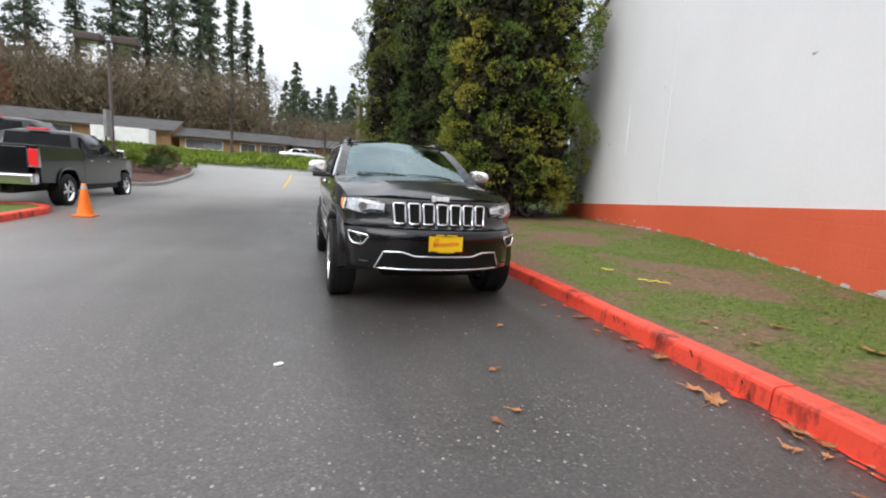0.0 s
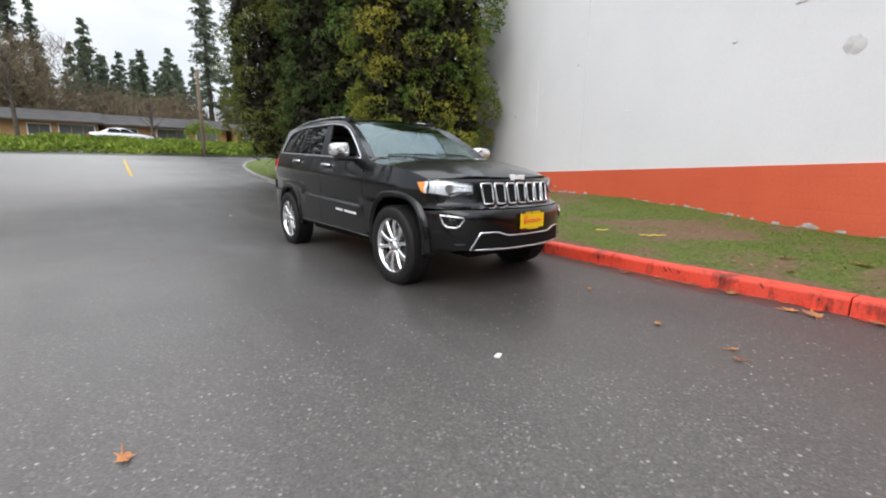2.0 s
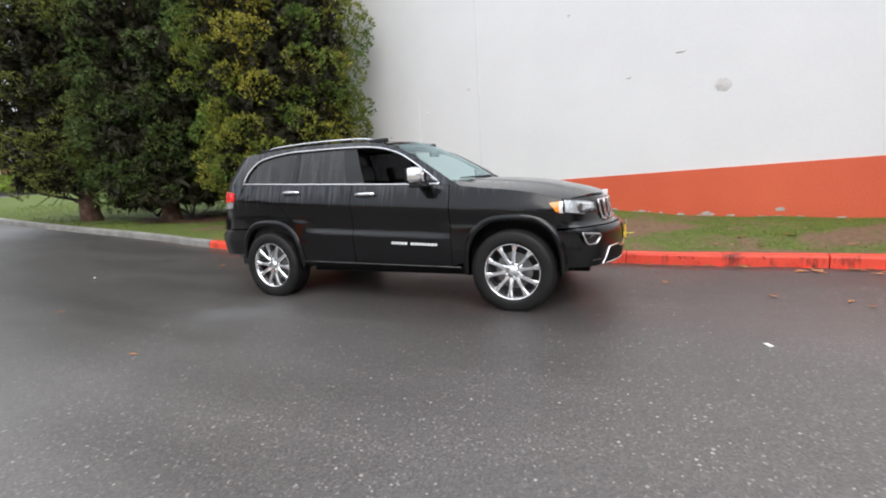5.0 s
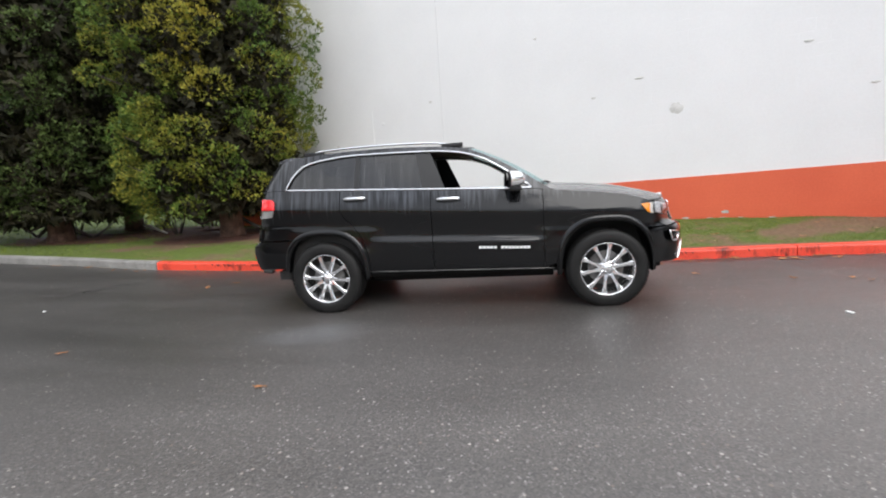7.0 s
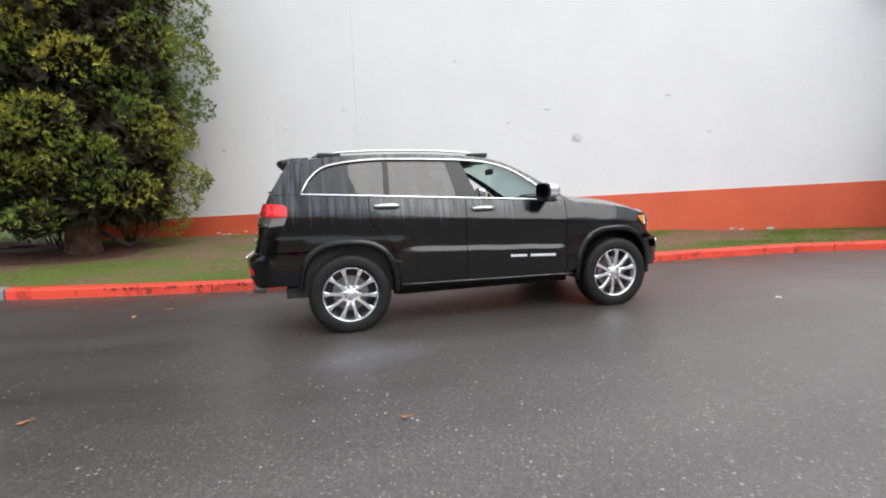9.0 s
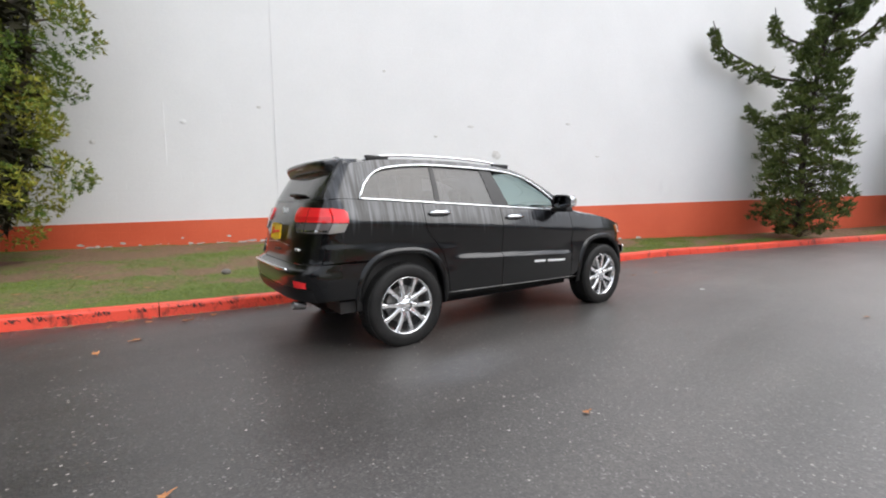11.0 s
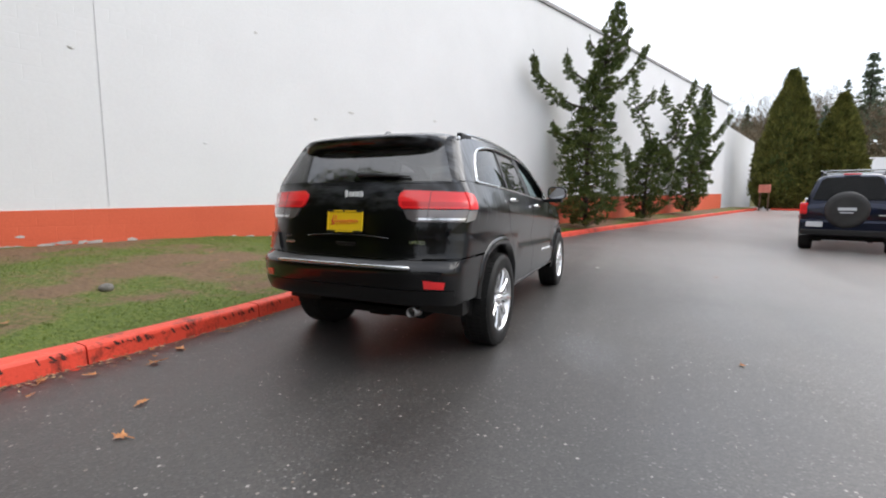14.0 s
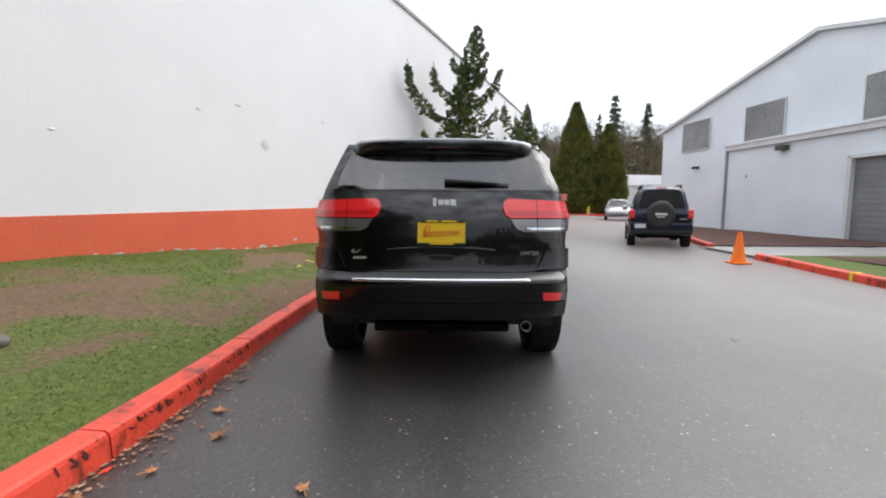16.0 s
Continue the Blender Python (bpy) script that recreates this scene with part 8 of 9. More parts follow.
    for x in (-0.42, 0.48):
        part("exhaust_hanger", boxes((x - 0.05, x + 0.05, 1.7, 2.0, 0.26, 0.34), bevel=0.02), UNDER, c)
    return c


navy_suv(Matrix.Translation((-6.86, -9.14, 0.11)) @ Matrix.Rotation(radians(-21), 4, "Z") @ Matrix.Diagonal((0.925, 1, 0.985, 1)))


def sedan(at, paint, label, length=4.6, height=1.42, name="sedan"):
    """A plain four-door saloon; its front points along +y."""
    c = thing(name, label, "car", at=at)
    k = length / 4.6
    zr = height - 0.05
    S = section
    lofted("body", [(-2.3 * k, S(0.66, 0.42, 0.78, 0.84, 0.6, 0)), (-2.15 * k, S(0.80, 0.32, 0.86, 0.95, 0.74)), (-1.4 * k, S(0.88, 0.25, 0.88, 0.98, 0.78)), (0, S(0.89, 0.24, 0.86, 0.95, 0.80)),
                    (0.95 * k, S(0.88, 0.25, 0.84, 0.93, 0.78)), (1.7 * k, S(0.86, 0.26, 0.76, 0.82, 0.74)), (2.15 * k, S(0.78, 0.3, 0.66, 0.70, 0.68)), (2.3 * k, S(0.62, 0.36, 0.58, 0.6, 0.55, 0))], paint, c)

    def cab(zt, wt):
        return [(0, zt), (wt * 0.7, zt - 0.01), (wt, zt - 0.05), (0.80, 0.93), (0, 0.9)]
    lofted("cabin", [(-1.65 * k, cab(0.99, 0.7)), (-0.9 * k, cab(zr - 0.02, 0.58)), (-0.3 * k, cab(zr + 0.04, 0.60)), (0.25 * k, cab(zr, 0.58)), (1.1 * k, cab(0.97, 0.7))], paint, c)
    flat_pane("windscreen", [(-0.66, 1.07 * k, 0.99), (0.66, 1.07 * k, 0.99), (0.52, 0.32 * k, zr - 0.05), (-0.52, 0.32 * k, zr - 0.05)], DARK_GLASS, c, (0, 0.03, 0.02))
    flat_pane("rear_glass", [(-0.64, -1.6 * k, 1.01), (0.64, -1.6 * k, 1.01), (0.50, -0.95 * k, zr - 0.06), (-0.50, -0.95 * k, zr - 0.06)], DARK_GLASS, c, (0, -0.03, 0.02))
    for s in (-1, 1):
        for y0, y1, y2, y3 in ((-0.1, 0.85, 0.25, -0.1), (-1.1, -0.16, -0.16, -0.85)):
            flat_pane("side_glass", [(s * 0.79, y0 * k, 0.97), (s * 0.79, y1 * k, 0.97), (s * 0.615, y2 * k, zr - 0.08), (s * 0.615, y3 * k, zr - 0.08)], DARK_GLASS, c, (s * 0.012, 0, 0))
        for y in (-1.35 * k, 1.38 * k):
            road_wheel(c, s * 0.78, y, 0.31, 0.2, 0.2)
        part("tail_lamp", boxes((s * 0.68 - 0.1, s * 0.68 + 0.1, -2.27 * k, -2.1 * k, 0.66, 0.82), bevel=0.02), RED_LENS, c, "red tail lamp")
        part("headlamp", boxes((s * 0.62 - 0.12, s * 0.62 + 0.12, 2.12 * k, 2.26 * k, 0.56, 0.68), bevel=0.03), LENS, c)
    return c


sedan(Matrix.Translation((-1.1, 43.4, land_z(-1.1, 43.4) + 0.05)) @ Matrix.Rotation(radians(-92), 4, "Z"), WHITE_PAINT, "white saloon parked before the low houses", 4.7)
sedan(Matrix.Translation((-12.3, -26.2, road_z(0, -26))) @ Matrix.Rotation(radians(-20), 4, "Z"), SILVER, "silver saloon parked beyond the navy vehicle", 4.5, 1.5)


def pickup(at, label):
    """Crew-cab pickup truck; its tail faces -y."""
    c = thing("pickup_truck", label, "car", at=at)
    w = 1.0
    bed_z = 1.42
    # cargo bed: sides, floor, tailgate
    for s in (-1, 1):
        arch_pts = arch(1.15, 0.47, 0.50, 180, 0, 16, zc=0.40)
        side_w = lambda y, z: w - 0.05 * max(0, (0.62 - z)) - 0.035 * max(0, z - 1.1) - 0.0 * y
        outline = [(0.03, 0.62), (0.03, bed_z), (2.02, bed_z), (2.02, 0.55)] + [p for p in reversed(arch_pts) if p[1] > 0.56] + [(0.6, 0.60)]
        panel("bed_side", outline, lambda y, z, s=s: Vector((s * side_w(y, z), y, z)), CHARCOAL, c, step=0.12, thick=0.10, hub=lambda p: Vector((0, p.y, p.z)))
        flare = [Vector((s * (w + 0.02), y, z)) for y, z in arch(1.15, 0.50, 0.53, 178, 2, 18, zc=0.40)]
        bead("wheel_lip", flare, 0.022, CHARCOAL, c)
        cab_side = [(2.04, 0.52), (2.04, 1.30), (3.3, 1.28), (4.25, 1.24), (4.30, 0.55), (3.9, 0.50)]
        panel("cab_side", cab_side, lambda y, z, s=s: Vector((s * (w - 0.06 * max(0, 0.6 - z)), y, z)), CHARCOAL, c, step=0.15, thick=0.06, hub=lambda p: Vector((0, p.y, p.z)))
        fa = [p for p in arch(4.72, 0.47, 0.50, 180, 0, 16, zc=0.40) if p[1] > 0.5]
        panel("front_fender", [(4.31, 0.55), (4.31, 1.24), (5.0, 1.20), (5.35, 1.12), (5.42, 0.6)] + list(reversed(fa)), lambda y, z, s=s: Vector((s * (w - 0.02 - 0.09 * max(0, y - 4.9)), y, z)), CHARCOAL, c, step=0.12, thick=0.06, hub=lambda p: Vector((0, p.y, p.z)))
        for y0, y1, y2, y3 in ((2.14, 3.08, 3.08, 2.24), (3.16, 4.12, 3.62, 3.16)):
            flat_pane("side_glass", [(s * 0.955, y0, 1.30), (s * 0.955, y1, 1.30), (s * 0.79, y2, 1.74), (s * 0.79, y3, 1.74)], DARK_GLASS, c, (s * 0.012, 0, 0))
        for y0 in (2.30, 3.35):
            part("door_handle", boxes((s * 1.0 - 0.02, s * 1.0 + 0.025, y0, y0 + 0.2, 1.12, 1.16), bevel=0.01), CHROME, c)
        m = part("door_mirror", boxes((s * 1.14 - 0.11, s * 1.14 + 0.11, 3.95, 4.10, 1.26, 1.50), bevel=0.04), CHROME, c, "chrome towing mirror")
        tl = part("tail_lamp", boxes((s * 0.90 - 0.09, s * 0.90 + 0.09, -0.02, 0.06, 0.98, 1.36), bevel=0.02), RED_LENS, c, "red tail lamp with chrome edge")
        part("lamp_edge", boxes((s * 0.90 - 0.105, s * 0.90 - 0.088, -0.025, 0.05, 0.96, 1.38), (s * 0.90 + 0.088, s * 0.90 + 0.105, -0.025, 0.05, 0.96, 1.38), (s * 0.90 - 0.1, s * 0.90 + 0.1, -0.025, 0.05, 0.955, 0.985)), CHROME, tl)
        for y in (1.15, 4.72):
            road_wheel(c, s * 0.88, y, 0.40, 0.27, 0.26, 5, ALLOY)
    part("bed_floor", boxes((-0.92, 0.92, 0.05, 2.0, 0.66, 0.74), (-0.92, 0.92, 1.94, 2.0, 0.7, 1.42)), SATIN, c)
    tg = part("tailgate", boxes((-0.80, 0.80, -0.02, 0.05, 0.68, 1.40), bevel=0.02), CHARCOAL, c)
    part("letter_bars", boxes(*[(-0.34 + 0.17 * k, -0.22 + 0.17 * k, -0.034, -0.018, 1.02, 1.10) for k in range(4)]), STEEL_DARK, tg)
    part("tonneau_cover", boxes((-0.95, 0.95, 0.05, 2.0, 1.40, 1.45), bevel=0.02), SATIN, c)
    rb = part("rear_bumper", boxes((-0.98, 0.98, -0.24, 0.02, 0.58, 0.82), bevel=0.05), CHROME, c, "chrome rear bumper")
    part("plate_recess", boxes((-0.2, 0.2, -0.25, -0.235, 0.62, 0.78)), SATIN, rb)
    part("tow_hitch", boxes((-0.06, 0.06, -0.32, 0.0, 0.42, 0.54), (-0.3, 0.3, -0.02, 0.1, 0.40, 0.56)), SATIN, c)
    part("chassis", boxes((-0.45, 0.45, 0.1, 5.3, 0.36, 0.62), (-0.94, 0.94, 2.05, 4.2, 0.36, 0.54)), TRIM_DARK, c)

    def cab(zt, wt):
        return [(0, zt), (wt * 0.7, zt - 0.01), (wt, zt - 0.05), (0.965, 1.27), (0, 1.2)]
    lofted("cab", [(2.05, cab(1.3, 0.9)), (2.16, cab(1.82, 0.77)), (2.6, cab(1.9, 0.79)), (3.3, cab(1.89, 0.78)), (3.62, cab(1.80, 0.74)), (4.38, cab(1.26, 0.9))], CHARCOAL, c)
    flat_pane("windscreen", [(-0.80, 4.33, 1.32), (0.80, 4.33, 1.32), (0.66, 3.68, 1.78), (-0.66, 3.68, 1.78)], DARK_GLASS, c, (0, 0.03, 0.02))
    flat_pane("rear_glass", [(-0.72, 2.08, 1.44), (0.72, 2.08, 1.44), (0.68, 2.15, 1.78), (-0.68, 2.15, 1.78)], DARK_GLASS, c, (0, -0.02, 0))
    part("high_brake_light", boxes((-0.22, 0.22, 2.12, 2.20, 1.85, 1.905), bevel=0.01), RED_LENS, c)
    part("bonnet", boxes((-0.92, 0.92, 4.3, 5.4, 1.0, 1.24), bevel=0.06), CHARCOAL, c)
    part("nose", boxes((-0.93, 0.93, 5.3, 5.55, 0.55, 1.12), bevel=0.08), CHARCOAL, c)
    return c


pickup(Matrix.Translation((-7.72, 6.05, 0.14)) @ Matrix.Rotation(radians(1.7), 4, "X") @ Matrix.Rotation(radians(-1), 4, "Z"), "charcoal crew-cab pickup truck with a chrome rear bumper, parked")
pickup(Matrix.Translation((-10.5, 9.2, 0.40)) @ Matrix.Rotation(radians(2.2), 4, "X") @ Matrix.Rotation(radians(-3), 4, "Z") @ Matrix.Scale(1.13, 4), "taller dark pickup truck parked beyond the charcoal one")

# ---------- cones, leaves, small things ----------
def traffic_cone(x, y, z, label, dirty=False):
    c = thing("traffic_cone", label, "cone", "traffic cones", at=Matrix.Translation((x, y, z)))
    part("base", boxes((-0.19, 0.19, -0.19, 0.19, 0.0, 0.035), bevel=0.012), ORANGE, c)
    part("cone_body", lathe(bmesh.new(), [(0.155, 0.03), (0.145, 0.06), (0.045, 0.66), (0.038, 0.70), (0.032, 0.70), (0.032, 0.66)], 24, cap=False), ORANGE, c, shade=True)
    part("top_tape", lathe(bmesh.new(), [(0.062, 0.58), (0.047, 0.668)], 24, cap=False), surface("dull_grey_tape", (0.35, 0.33, 0.3), (0.5, 0.48, 0.45)) if dirty else ORANGE, c, shade=True)
    return c


traffic_cone(-5.62, 5.2, road_z(0, 5.2), "orange traffic cone with a grey top by the island kerb", True)
traffic_cone(-6.5, -4.4, 0.03, "orange traffic cone beside the island kerb")

LEAF_BROWN = surface("fallen_leaf_brown", (0.28, 0.10, 0.035), (0.50, 0.24, 0.09), scale=6, fine=60, rough=(0.5, 0.7), bump=0.2, piece=0.3)


def maple_leaf(x, y, z, size, turn, k):
    rr = random.Random(k)
    bm = bmesh.new()
    mid = bm.verts.new((0, 0, 0.012))
    ring = []
    for i in range(20):
        a = 2 * math.pi * i / 20
        r = size * (0.92 if i % 4 == 0 else 0.64 if i % 2 == 0 else 0.52) * rr.uniform(0.75, 1.1)
        ring.append(bm.verts.new((r * math.cos(a), r * math.sin(a) * 0.85, 0.008 + rr.uniform(0, 0.35) * size * (r / size) ** 2)))
    for i in range(20):
        bm.faces.new((mid, ring[i], ring[(i + 1) % 20]))
    tube(bm, [(-size * 0.5, 0, 0.01), (-size * 1.5, size * 0.2, 0.012)], 0.003, 4)
    ob = new("fallen_leaf", mesh_of("fallen_leaf", bm, LEAF_BROWN))
    ob.matrix_world = pose(x, y, z, rr.uniform(-8, 8), rr.uniform(-8, 8), turn)
    return tagged(ob, "curled brown maple leaf on wet asphalt" if z < 0.1 else "curled brown maple leaf on the lawn", "leaf", "fallen leaves")


spots = [(1.30, -2.68, 0.07), (1.33, -2.98, 0.05), (1.27, -3.32, 0.06), (1.24, -3.69, 0.09), (1.02, -4.17, 0.07), (1.0, -4.31, 0.10), (1.1, -4.66, 0.08), (1.12, -4.80, 0.06), (0.9, -4.76, 0.04), (-0.17, -4.17, 0.045),
         (0.39, -2.8, 0.045), (-0.32, -4.24, 0.04), (-0.07, -3.66, 0.045), (-3.15, -3.08, 0.055), (1.28, 2.79, 0.06), (1.13, 3.08, 0.06), (1.44, 2.90, 0.04), (1.46, 3.1, 0.04), (0.55, 3.51, 0.05), (0.25, 3.79, 0.05),
         (-2.72, 1.24, 0.04), (1.15, -5.1, 0.07), (1.08, -5.35, 0.06), (1.42, 3.6, 0.05), (1.38, 2.3, 0.045), (-2.2, 3.4, 0.04)]
for k, (x, y, s) in enumerate(spots):
    maple_leaf(x, y, road_z(x, y) + 0.004, s, k * 77 % 360, k)
for k, (x, y, s) in enumerate(((1.75, -3.97, 0.06), (2.17, -3.82, 0.07), (2.21, -4.39, 0.09), (3.4, -1.78, 0.05), (1.85, -3.5, 0.05), (2.6, 1.2, 0.05), (2.9, -5.2, 0.06), (2.4, 3.4, 0.05))):
    maple_leaf(x, y, verge_z(x, y) + 0.012, s, k * 123 % 360, 50 + k)

rl = random.Random(17)
for k in range(46):          # small leaf pieces washed along the kerb
    y = rl.choice((rl.uniform(-6.0, -2.2), rl.uniform(1.5, 7.5), rl.uniform(-9, 9)))
    x = kerb_x(y) - 0.02 - abs(rl.gauss(0, 0.16))
    maple_leaf(x, y, road_z(x, y) + 0.004, rl.uniform(0.018, 0.042), rl.uniform(0, 360), 200 + k)
for k in range(26):          # and strewn over the lawn
    y = rl.uniform(-7, 7)
    x = kerb_x(y) + 0.3 + rl.random() * (wall_x(y) - kerb_x(y) - 0.6)
    maple_leaf(x, y, verge_z(x, y) + 0.012, rl.uniform(0.02, 0.05), rl.uniform(0, 360), 300 + k)

LITTER_WHITE = plain("white_litter", (0.75, 0.75, 0.73), 0.6)
for x, y, s in ((-1.345, -3.318, 0.028), (-1.0, 5.0, 0.02)):
    bm = bmesh.new()
    box(bm, -s, s, -s * 0.6, s * 0.6, 0.0, 0.012, bevel=0.004)
    ob = new("paper_scrap", mesh_of("paper_scrap", bm, LITTER_WHITE))
    ob.matrix_world = pose(x, y, road_z(x, y) + 0.001, 0, 0, 25)
    tagged(ob, "small white scrap of paper on asphalt", "litter")
bm = bmesh.new()
bmesh.ops.create_icosphere(bm, subdivisions=3, radius=0.068)
for v in bm.verts:
    v.co *= 1 + 0.18 * noise.noise(v.co * 9)
    v.co.z *= 0.72
st = new("field_stone", mesh_of("field_stone", bm, surface("grey_stone", (0.10, 0.095, 0.085), (0.22, 0.205, 0.185), scale=12, fine=60, bump=0.4), True))
st.matrix_world = pose(2.98, 2.38, verge_z(2.98, 2.38) + 0.03, 0, 0, 30)
tagged(st, "rounded grey stone lying on the lawn", "stone")
TAPE = plain("yellow_tape", (0.75, 0.72, 0.05), 0.5)
for k, (x, y) in enumerate(((2.33, -1.6), (2.3, -2.25))):
    bm, rr = bmesh.new(), random.Random(k + 3)
    pts = [(0.035 * i + 0.02 * rr.random(), 0.05 * math.sin(i * 1.7) * rr.random(), 0.02 + 0.02 * rr.random()) for i in range(5 if k == 0 else 10)]
    tube(bm, pts, 0.011, 5, True, 0.5)
    ob = new("tape_scrap", mesh_of("tape_scrap", bm, TAPE))
    ob.matrix_world = pose(x, y, verge_z(x, y) + 0.01, 0, 0, -70 + 20 * k)
    tagged(ob, "crumpled strip of yellow plastic tape on the lawn", "litter")

bm = bmesh.new()
bx, by = island_x(-2.25), -2.25
box(bm, bx - 0.172, bx + 0.006, by - 0.03, by + 0.03, 0.145, 0.152)
box(bm, bx + 0.002, bx + 0.008, by - 0.03, by + 0.03, 0.0, 0.150)
tagged(new("tape_strap", mesh_of("tape_strap", bm, TAPE)), "yellow tape wrapped over the red island kerb", "tape")

# ---------- marks on the long wall ----------
PATCH = surface("bare_plaster_patch", (0.58, 0.57, 0.55), (0.74, 0.73, 0.72), scale=8, fine=40, rough=(0.7, 0.9), bump=0.4)
for wy, wz, r, asp, mat_ in ((-3.8, 2.49, 0.11, 1.0, PATCH), (2.58, 3.05, 0.07, 0.7, WALL_WHITE), (-8.3, 1.72, 0.16, 1.5, WALL_WHITE), (-1.3, 4.31, 0.04, 0.6, PATCH), (-3.2, 3.15, 0.09, 0.3, PATCH), (-5.6, 3.3, 0.07, 0.4, PATCH),
                            (1.2, 3.4, 0.05, 0.6, PATCH), (-2.4, 2.9, 0.05, 0.5, PATCH), (-6.4, 2.5, 0.08, 0.25, PATCH), (4.1, 2.6, 0.06, 0.8, PATCH), (-0.4, 2.2, 0.05, 0.4, WALL_WHITE)):
    bm, rr = bmesh.new(), random.Random(int(wy * 100))
    ring = [bm.verts.new((-0.002, r * rr.uniform(0.75, 1.15) * math.cos(2 * math.pi * i / 16), r * asp * rr.uniform(0.75, 1.15) * math.sin(2 * math.pi * i / 16))) for i in range(16)]
    mid = bm.verts.new((-0.014, 0, 0))
    for i in range(16):
        bm.faces.new((ring[i], mid, ring[(i + 1) % 16]))
    bmesh.ops.recalc_face_normals(bm, faces=bm.faces)
    ob = part("wall_patch", bm, mat_, wall)
    ob.location = (0.011, wy * K, wz)
part("wall_joint", boxes((0.004, 0.0125, 0.92 * K - 0.003, 0.92 * K + 0.003, 1.1, 6.9)), surface("joint_sealant", (0.55, 0.55, 0.56), (0.68, 0.68, 0.69)), wall, "vertical movement joint")
part("wall_joint", boxes((0.004, 0.0125, 2.9 * K - 0.004, 2.9 * K + 0.004, 2.2, 3.4)), WALL_WHITE, wall)
# flaked paint along the foot
bm, rr = bmesh.new(), random.Random(4)
for k in range(90):
    y = rr.choice((rr.uniform(-4.6, -1.2), rr.uniform(1.0, 4.2), rr.uniform(-9, 8)))
    z = wall_foot(y) + rr.uniform(-0.03, 0.035 if rr.random() < 0.8 else 0.16)
    r = rr.uniform(0.015, 0.06)
    ring = [bm.verts.new((-0.004, y * K + r * 1.6 * rr.uniform(0.5, 1.2) * math.cos(a), z + r * 0.6 * rr.uniform(0.5, 1.2) * math.sin(a))) for a in np.linspace(0, 2 * math.pi, 9)[:-1]]
    bm.faces.new(ring)
part("flaked_paint", bm, surface("flaked_pale_render", (0.42, 0.40, 0.38), (0.66, 0.64, 0.62), scale=8, fine=60, bump=0.3), wall, "pale flaked patches at the wall's foot")


# ---------- grass blades on the verge ----------
def grass_tufts(name, label, count, seed, place, size):
    rng = np.random.default_rng(seed)
    base = place(rng, count)
    d = np.stack([rng.normal(0, 0.55, len(base)), rng.normal(0, 0.55, len(base)), np.ones(len(base))], axis=1)
    v, f = sprays(rng, base, d, rng.uniform(*size, len(base)), 4, 0.8, 0.07)
    return tagged(new(name, arrays_mesh(name, v, f, GRASS_BLADE)), label, "grass", kind="stuff")



def verge_spots(rng, count):
    y = rng.uniform(-10, 8.5, count * 2)
    out = []
    for b in y:
        x0, x1 = kerb_x(b) + 0.17, wall_x(b) - 0.02
        a = x0 + (x1 - x0) * rng.uniform(0, 1)
        if bare_earth(a, b) < rng.uniform(0.0, 0.68):
            out.append((a, b, verge_z(a, b) - 0.004))
        if len(out) >= count:
            break
    return np.array(out)


def lawn_spots(rng, count):
    out = []
    for _ in range(count):
        b = rng.uniform(8.5, 22)
        a = kerb_x(b) + 0.2 + rng.uniform(0, 9)
        out.append((a, b, verge_z(a, b) - 0.004))
    return np.array(out)


grass_tufts("grass", "short green grass in tufts on the verge", 62000, 101, verge_spots, (0.014, 0.034))
grass_tufts("grass_trees", "short green grass under the evergreens", 9000, 102, lawn_spots, (0.04, 0.09))


# ---------- paint, scuffs and litter along the kerb ----------
bm, rr = bmesh.new(), random.Random(31)
for k in range(46):         # red paint that ran over the kerb's foot on to the asphalt
    y = rr.choice((rr.uniform(-6.4, -3.2), rr.uniform(-6.4, -4.2), rr.uniform(-9.5, 5.0)))
    r, x = rr.uniform(0.010, 0.034), kerb_x(y) - rr.uniform(-0.01, 0.05)
    ring = [bm.verts.new((x + r * 0.7 * rr.uniform(0.4, 1.2) * math.cos(a), y + r * 2.2 * rr.uniform(0.5, 1.2) * math.sin(a), road_z(x, y) + 0.004 + 0.00002 * k)) for a in np.linspace(0, 2 * math.pi, 10)[:-1]]
    bm.faces.new(ring)
tagged(new("paint_spill", mesh_of("paint_spill", bm, KERB_RED)), "red kerb paint spilt on the asphalt edge", "paint", kind="stuff")
SCUFF = surface("tyre_scuff", (0.03, 0.012, 0.010), (0.10, 0.025, 0.018), scale=9, fine=60, rough=(0.5, 0.7), bump=0.2)
bm = bmesh.new()
for k in range(95):        # rubber strokes left by tyres on the kerb's upper edge
    y = rr.choice((rr.uniform(1.8, 4.8), rr.uniform(2.4, 4.6), rr.uniform(-6, 5)))
    w, h, lean = rr.uniform(0.006, 0.022), rr.uniform(0.015, 0.05), rr.uniform(0.0, 0.035)
    z0, x = road_z(0, y) + rr.uniform(0.072, 0.098), kerb_x(y) - 0.002
    z1 = min(z0 + h, road_z(0, y) + 0.127)
    at = lambda z: x + 0.008 * (z - road_z(0, y)) / 0.11 - 0.001
    bm.faces.new([bm.verts.new(p) for p in ((at(z0), y, z0), (at(z0), y + w, z0), (at(z1), y + w + lean, z1), (at(z1), y + lean, z1))])
tagged(new("scuff_marks", mesh_of("scuff_marks", bm, SCUFF)), "black tyre scuffs on the red kerb", "scuff marks", kind="stuff")
DEBRIS = surface("dry_leaf_crumbs", (0.16, 0.09, 0.045), (0.48, 0.34, 0.20), scale=5, fine=40, rough=(0.6, 0.8), bump=0.1, island=0.4)
bm = bmesh.new()
